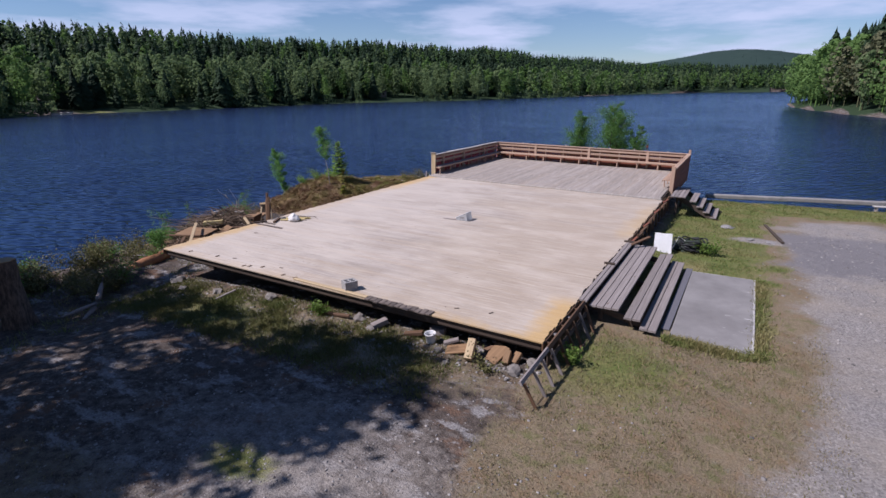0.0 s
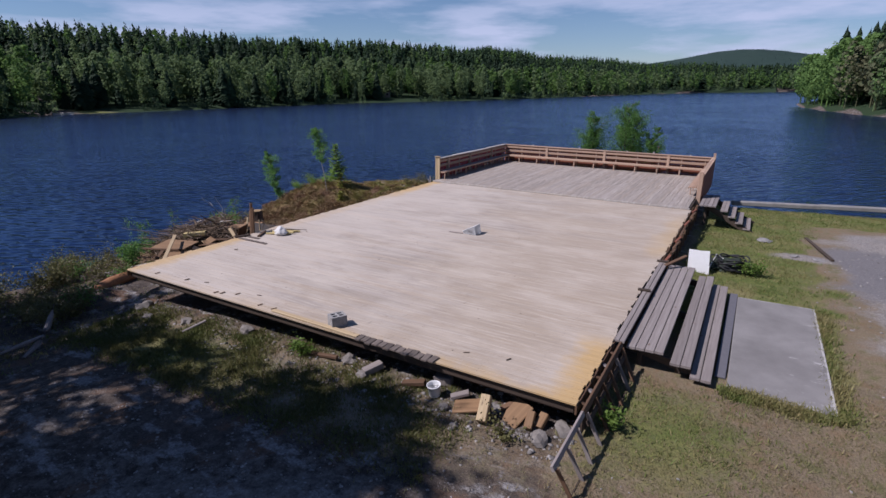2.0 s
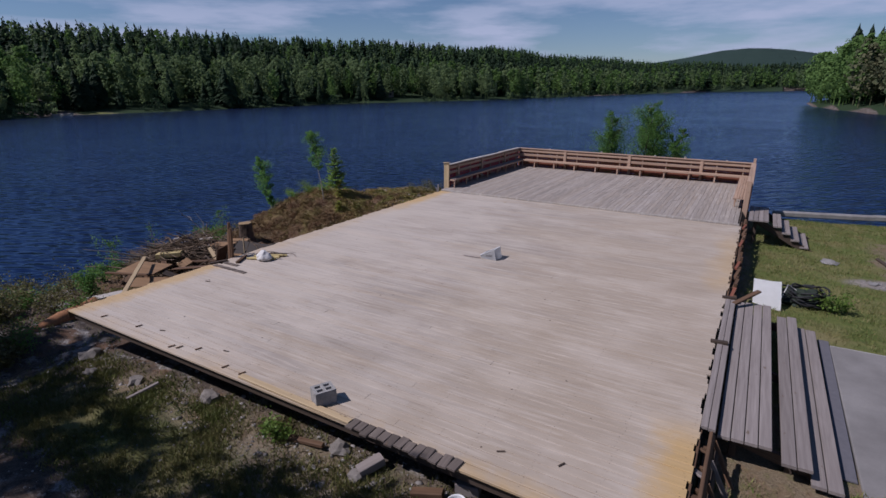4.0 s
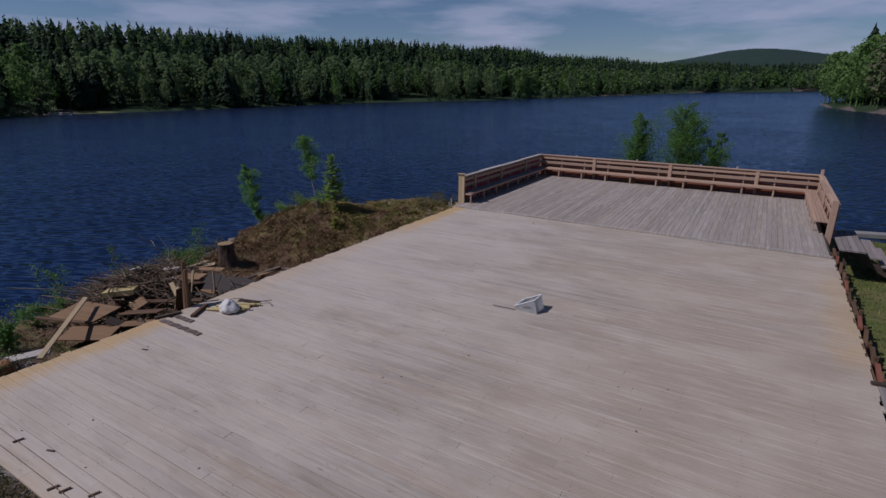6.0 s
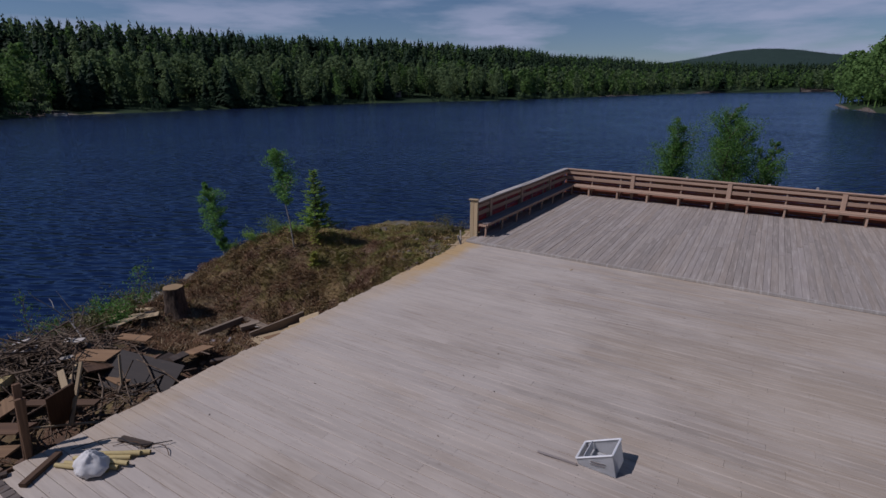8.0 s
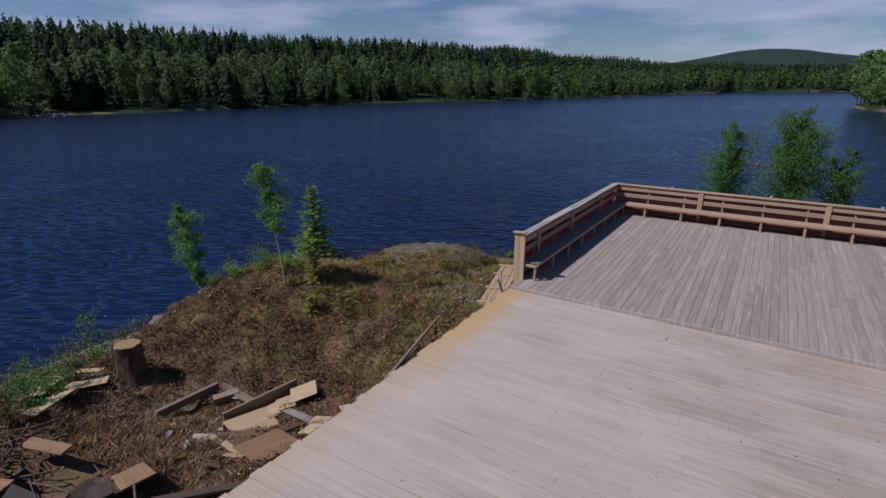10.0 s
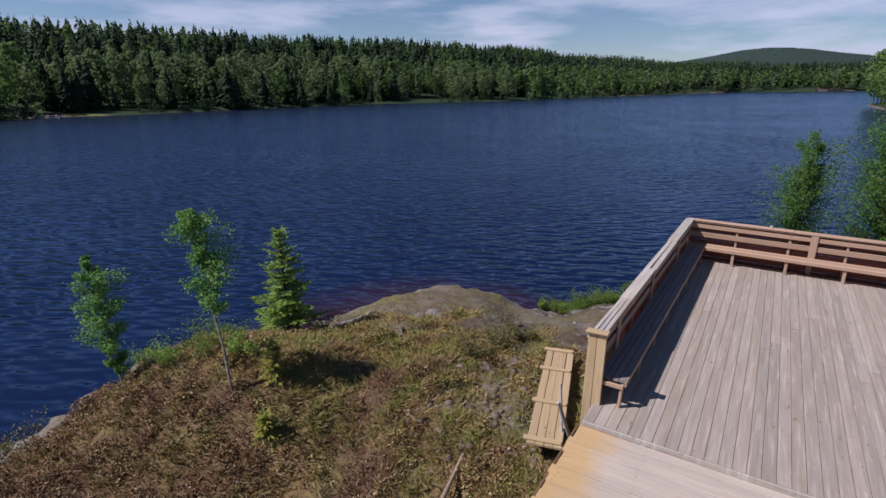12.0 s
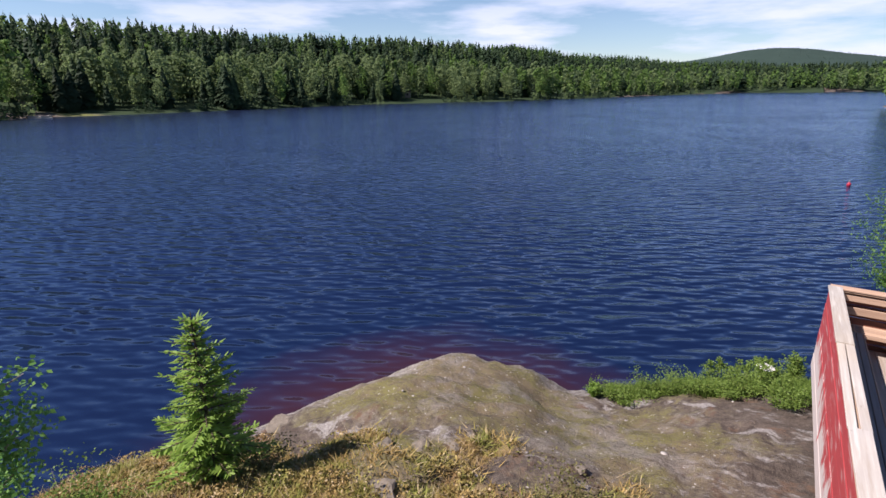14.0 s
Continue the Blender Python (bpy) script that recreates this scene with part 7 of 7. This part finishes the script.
put("trunk", tubes_mesh("log", [([log_a, log_a.lerp(log_b, 0.18) + Vector((0.03, 0, 0.02)), log_a.lerp(log_b, 0.37) + Vector((-0.03, 0, -0.02)), log_a.lerp(log_b, 0.6) + Vector((0.02, 0, 0.03)), log_a.lerp(log_b, 0.8), log_b], [0.09, 0.16, 0.145, 0.175, 0.16, 0.172])], M["log"], 14), log)
bm = bmesh.new()
d = (log_b - log_a).normalized()
bmesh.ops.create_cone(bm, cap_ends=True, segments=14, radius1=0.172, radius2=0.17, depth=0.03, matrix=Matrix.Translation(log_b + d * 0.005) @ d.to_track_quat("Z", "Y").to_matrix().to_4x4())
part("sawn_end", bm, M["cut"], log, "pale sawn end")

for pts, radii in (([(0.75, -2.62, -0.92), (0.42, -2.2, -0.86), (0.0, -1.85, -0.80), (-0.25, -1.62, -0.62), (-0.42, -1.45, -0.45)], [0.03, 0.06, 0.07, 0.05, 0.02]), ([(0.05, -2.75, -0.95), (0.15, -2.35, -0.88), (0.2, -2.0, -0.84)], [0.025, 0.05, 0.04])):
    put("driftwood", tubes_mesh("driftwood", [(pts, radii)], M["grey_wood"], 8), label="pale twisted driftwood root on the shaded shore", category="driftwood", group="driftwood on the shore")

# timber frame and plywood pieces by the stump
for a, b, w, t, m in (((-5.27, 9.27, -2.16), (-5.23, 10.62, -2.20), 0.09, 0.17, "old_timber"), ((-5.2, 10.68, -2.19), (-4.13, 10.63, -2.22), 0.16, 0.06, "old_timber"), ((-4.89, 10.27, -2.25), (-4.65, 10.72, -2.22), 0.2, 0.13, "old_timber"), ((-3.88, 9.80, -2.06), (-3.45, 11.25, -1.93), 0.05, 0.26, "old_timber"), ((-2.94, 10.55, -1.98), (-1.3, 9.85, -1.26), 0.15, 0.045, "grey_wood"), ((-1.5, 10.9, -1.42), (-0.35, 10.5, -1.02), 0.12, 0.04, "brown_wood"), ((-1.95, 8.9, -1.30), (-1.58, 9.75, -1.27), 0.06, 0.04, "brown_wood"), ((-2.2, 9.0, -1.42), (-1.1, 9.45, -1.10), 0.05, 0.04, "brown_wood")):
    board("timber", a, b, w, t, M[m], label="weathered squared timber dumped beside the deck", category="timber", group="dumped timbers")
for a, b, w, m in (((-3.42, 9.60, -2.02), (-3.22, 10.38, -2.08), 0.72, "pale"), ((-3.48, 10.38, -2.10), (-3.18, 10.78, -2.05), 0.42, "pale"), ((-3.34, 10.62, -2.05), (-3.12, 10.98, -2.00), 0.42, "pale"), ((-3.18, 10.84, -1.90), (-2.84, 11.22, -1.77), 0.52, "pale"), ((-3.42, 8.86, -1.72), (-3.18, 9.06, -1.74), 0.26, "cap"), ((-2.86, 8.62, -1.46), (-2.80, 9.18, -1.66), 0.2, "sheet"), ((-2.52, 8.70, -1.42), (-2.40, 9.22, -1.58), 0.2, "sheet"), ((-2.96, 9.15, -1.68), (-2.86, 9.82, -1.96), 0.28, "sheet"), ((-1.36, 8.45, -0.93), (-1.30, 9.2, -1.06), 0.62, "sheet"), ((-1.70, 10.0, -1.40), (-1.1, 10.02, -1.22), 0.22, "pale"), ((-1.38, 9.55, -1.18), (-0.98, 9.55, -1.04), 0.28, "pale"), ((-6.9, 7.95, -1.55), (-8.35, 8.95, -2.02), 0.32, "pale"), ((-5.75, 7.45, -1.28), (-7.2, 8.87, -1.80), 0.32, "pale"), ((-8.6, 9.05, -2.10), (-7.75, 9.55, -2.02), 0.16, "pale"), ((-8.2, 8.75, -2.08), (-7.35, 9.32, -1.95), 0.14, "old_timber"), ((-7.5, 8.75, -1.98), (-7.05, 9.32, -1.93), 0.3, "pale")):
    board("plywood_piece", a, b, w, 0.022, M[m], label={"pale": "broken pale plywood piece among the rubble", "cap": "weathered whitish board piece among the rubble"}.get(m, "tan weathered board piece among the rubble"), category="plywood", group="plywood scraps")
for a, b, r in (((-0.55, 9.3, -0.95), (-1.5, 13.75, -0.90), 0.042), ((-0.62, 9.6, -1.0), (-1.2, 12.4, -1.0), 0.045), ((-1.0, 11.1, -1.13), (-1.4, 12.75, -1.08), 0.035)):
    put("pole", tubes_mesh("pole", [([a, ((Vector(a) + Vector(b)) / 2 + Vector((0.03, 0, 0.02))), b], [r, r * 0.9, r * 0.6])], M["old_timber"], 7), label="long peeled pole lying along the deck", category="pole", group="poles along the deck")
for k in range(44):
    x, y = -1.0 + rng.gauss(0, 1.0) - 1.5, rng.uniform(8.2, 10.8)
    if x > -0.15:
        continue
    put("chip_board", slab_mesh(rng.choice((0.2, 0.32, 0.45)), rng.choice((0.06, 0.1)), 0.02, M[rng.choice(("pale", "brown_wood", "grey_wood", "cap"))]), None, pose(x, y, gz(x, y) + 0.06, rng.uniform(-20, 20), rng.uniform(-20, 20), rng.uniform(0, 180)), "splintered board piece among the rubble", "board piece", "board pieces in the rubble")

# plank section lying outside the fence
section = thing("plank_section", "narrow section of pale planks with cross battens outside the fence", "planks")
E0, E1 = Vector((-0.42, 14.0, -0.50)), Vector((-1.22, 16.85, -0.60))
side = Vector((0.97, 0.24, 0))
for k in range(4):
    o = side * (-0.175 + 0.118 * k)
    board("plank", E0 + o, E1 + o + Vector((0, 0.03 * (k % 2), 0)), 0.113, 0.028, M["pale"], section)
for q in (0.03, 0.36, 0.72, 0.97):
    c = E0.lerp(E1, q) + Vector((0, 0, 0.032))
    board("batten", c - side * 0.285, c + side * 0.22, 0.08, 0.03, M["pale"], section)
for q in (0.1, 0.9):
    c = E0.lerp(E1, q)
    board("leg", Vector((c.x, c.y, gz(c.x, c.y) - 0.03)), c - Vector((0, 0, 0.014)), 0.3, 0.06, M["brown_wood"], section, up=(0, 1, 0))
board("stake", (-0.28, 14.35, -0.75), (-0.45, 14.62, 0.1), 0.05, 0.03, M["cap"], label="thin stake leaning at the fence's end", category="stake", up=(1, 0, 0))
board("stake", (-0.2, 14.5, -0.7), (-0.36, 14.3, 0.02), 0.06, 0.03, M["cap"], label="thin stake leaning at the fence's end", category="stake", up=(1, 0, 0))


# ---- beside the steps ----
sheet = thing("white_board", "white sheet propped upright behind the steps", "board")
bm = bmesh.new()
f0 = bm.faces.new([bm.verts.new(c) for c in ((11.42, 9.05, -0.84), (11.98, 8.80, -0.84), (11.92, 9.12, -0.25), (11.72, 9.22, -0.30), (11.38, 9.36, -0.33))])
bmesh.ops.solidify(bm, geom=[f0], thickness=0.02)
part("panel", bm, M["white_sheet"], sheet)
coil = []
for k in range(7):
    c = Vector((12.45 + 0.08 * math.sin(k * 2.3), 9.7 + 0.1 * math.cos(k * 1.7), gz(12.4, 9.7) + 0.06 + 0.05 * k))
    r = 0.42 + 0.06 * math.sin(k * 3)
    coil += [c + Vector((r * math.cos(a), r * math.sin(a), 0.05 * math.sin(3 * a + k))) for a in np.linspace(0, 6.0, 18)]
put("hose_coil", tubes_mesh("coil", [(coil, [0.022] * len(coil))], M["black_pipe"], 7), label="tangled coil of black hose on the grass", category="hose")
bm = bmesh.new()
bmesh.ops.create_icosphere(bm, subdivisions=4, radius=1)
for v in bm.verts:
    k = 1 + 0.4 * noise.noise(v.co * 1.7) + 0.18 * noise.noise(v.co * 5)
    v.co = Vector((v.co.x * 0.52 * k, v.co.y * 0.4 * k, max(-0.05, 0.28 * v.co.z * k)))
net = part("fishing_net", bm, M["net"], None)
net.matrix_world = pose(12.35, 9.75, gz(12.35, 9.75) + 0.04, 0, 0, 20)
tagged(net, "dark heap of netting beside the white board", "net")
bush(12.95, 9.3, 0.32, 0.35, 420, 0.04, M["shrub"], 181, "small green weed beside the net heap", "weeds on the lawn")


board("edge_strip", (14.56, 15.12, gz(14.56, 15.12) + 0.04), (15.04, 12.15, gz(15.04, 12.15) + 0.04), 0.09, 0.06, M["dark_wood"], label="long dark timber strip lying at the track's edge", category="timber")
frame_pts = [Vector((11.95, 9.25, -0.75)), Vector((12.08, 9.5, -0.42)), Vector((12.42, 9.75, -0.70)), Vector((12.36, 9.72, -0.84)), Vector((12.02, 9.35, -0.86)), Vector((11.95, 9.25, -0.75))]
put("bent_pipe", tubes_mesh("bent_pipe", [(frame_pts, [0.018] * 6)], M["cloth"], 7), label="cream bent plastic pipe leaning on the white board", category="pipe")

# ---- the water's edge on the land side, the buoy, the far shore ----
quay = thing("quay", "low pale concrete quay edge along the water", "quay", kind="structure")
qa = [(12.0, 22.4), (15.6, 23.3), (19.6, 24.2), (24.0, 25.2), (34.0, 27.2)]
for (x0, y0), (x1, y1) in zip(qa, qa[1:]):
    board("quay_block", (x0, y0, -1.40), (x1, y1, -1.42), 0.34, 0.2, M["quay"], quay, edge=0.03)
for k, (x, y) in enumerate(((19.6, 23.2), (20.7, 23.4))):
    bench = thing("low_bench", "low whitish bench near the quay", "bench", pose(x, y, gz(x, y), 0, 0, 12), "benches by the quay")
    board("seat", (-0.5, 0, 0.32), (0.5, 0, 0.32), 0.3, 0.04, M["cap"], bench)
    for s in (-0.38, 0.38):
        board("leg", (s, 0, -0.05), (s, 0, 0.3), 0.26, 0.06, M["grey_wood"], bench, up=(1, 0, 0))
bm = bmesh.new()
bmesh.ops.create_uvsphere(bm, u_segments=16, v_segments=10, radius=0.13)
for v in bm.verts:
    v.co.z *= 1.25
buoy = part("buoy", bm, M["red_buoy"], None, smooth=True)
buoy.matrix_world = Matrix.Translation((3.33, 57.4, WATER + 0.08))
tagged(buoy, "small red mooring buoy floating on the lake", "buoy")
bm = bmesh.new()
bmesh.ops.create_cone(bm, cap_ends=True, segments=10, radius1=0.04, radius2=0.03, depth=0.12, matrix=Matrix.Translation((0, 0, 0.25)))
part("ring_stem", bm, M["grey_wood"], buoy)


def far_house(x, y, turn, w, d, h, label):
    base = thing("house", label, "house", pose(x, y, gz(x, y) - 0.2, 0, 0, turn), "houses on the far shore")
    bm = bmesh.new()
    block(bm, (0, 0, h / 2), (w, d, h))
    part("wall", bm, M["house_wall"], base)
    bm = bmesh.new()
    r = [bm.verts.new(c) for c in ((-w / 2 - 0.4, -d / 2 - 0.5, h - 0.1), (w / 2 + 0.4, -d / 2 - 0.5, h - 0.1), (w / 2 + 0.4, d / 2 + 0.5, h - 0.1), (-w / 2 - 0.4, d / 2 + 0.5, h - 0.1), (-w / 2 - 0.4, 0, h + d * 0.33), (w / 2 + 0.4, 0, h + d * 0.33))]
    for q in ((0, 1, 5, 4), (2, 3, 4, 5), (3, 0, 4), (1, 2, 5), (3, 2, 1, 0)):
        bm.faces.new([r[i] for i in q])
    part("roof", bm, M["house_roof"], base)
    for k in range(3):
        bm = bmesh.new()
        block(bm, (-w / 2 + w * (k + 0.6) / 3.2, -d / 2 - 0.03, h * 0.55), (0.9, 0.08, 1.1))
        part("window", bm, M["black_pipe"], base)


far_house(-186, 84, 65, 8, 5, 2.2, "low pale cottage among birches on the far shore")
far_house(-72, 566, 20, 8, 6, 2.8, "pale house on the distant shore")
far_house(-58, 575, 10, 7, 5, 2.6, "pale house on the distant shore")
far_house(-157, 222, 40, 8, 6, 3.0, "small cottage behind the far lawn")


def rowboat(x, y, turn, z=None):
    base = thing("rowing_boat", "white rowing boat at the far shore", "boat", pose(x, y, WATER if z is None else z, 0, 0, turn), "boats on the far shores")
    bm = bmesh.new()
    rings = []
    for k in range(9):
        q = k / 8 * 2 - 1
        wdt = 0.85 * (1 - abs(q) ** 2.4) + 0.05
        rings.append([bm.verts.new(c) for c in ((2.6 * q, -wdt, 0.55 + 0.15 * q * q), (2.6 * q, -wdt * 0.7, 0.05), (2.6 * q, 0, -0.12), (2.6 * q, wdt * 0.7, 0.05), (2.6 * q, wdt, 0.55 + 0.15 * q * q))])
    for a, b in zip(rings, rings[1:]):
        for i in range(4):
            bm.faces.new((a[i], a[i + 1], b[i + 1], b[i]))
    bmesh.ops.solidify(bm, geom=list(bm.faces), thickness=0.05)
    part("hull", bm, M["boat_white"], base, smooth=True)
    board("thwart", (0.4, -0.7, 0.38), (0.4, 0.7, 0.38), 0.25, 0.04, M["grey_wood"], base)
    board("thwart", (-1.0, -0.6, 0.38), (-1.0, 0.6, 0.38), 0.25, 0.04, M["grey_wood"], base)


rowboat(-161.5, 74, 70)
rowboat(37.5, 200, 20, -1.9)
rowboat(33.5, 172, 50, -2.2)
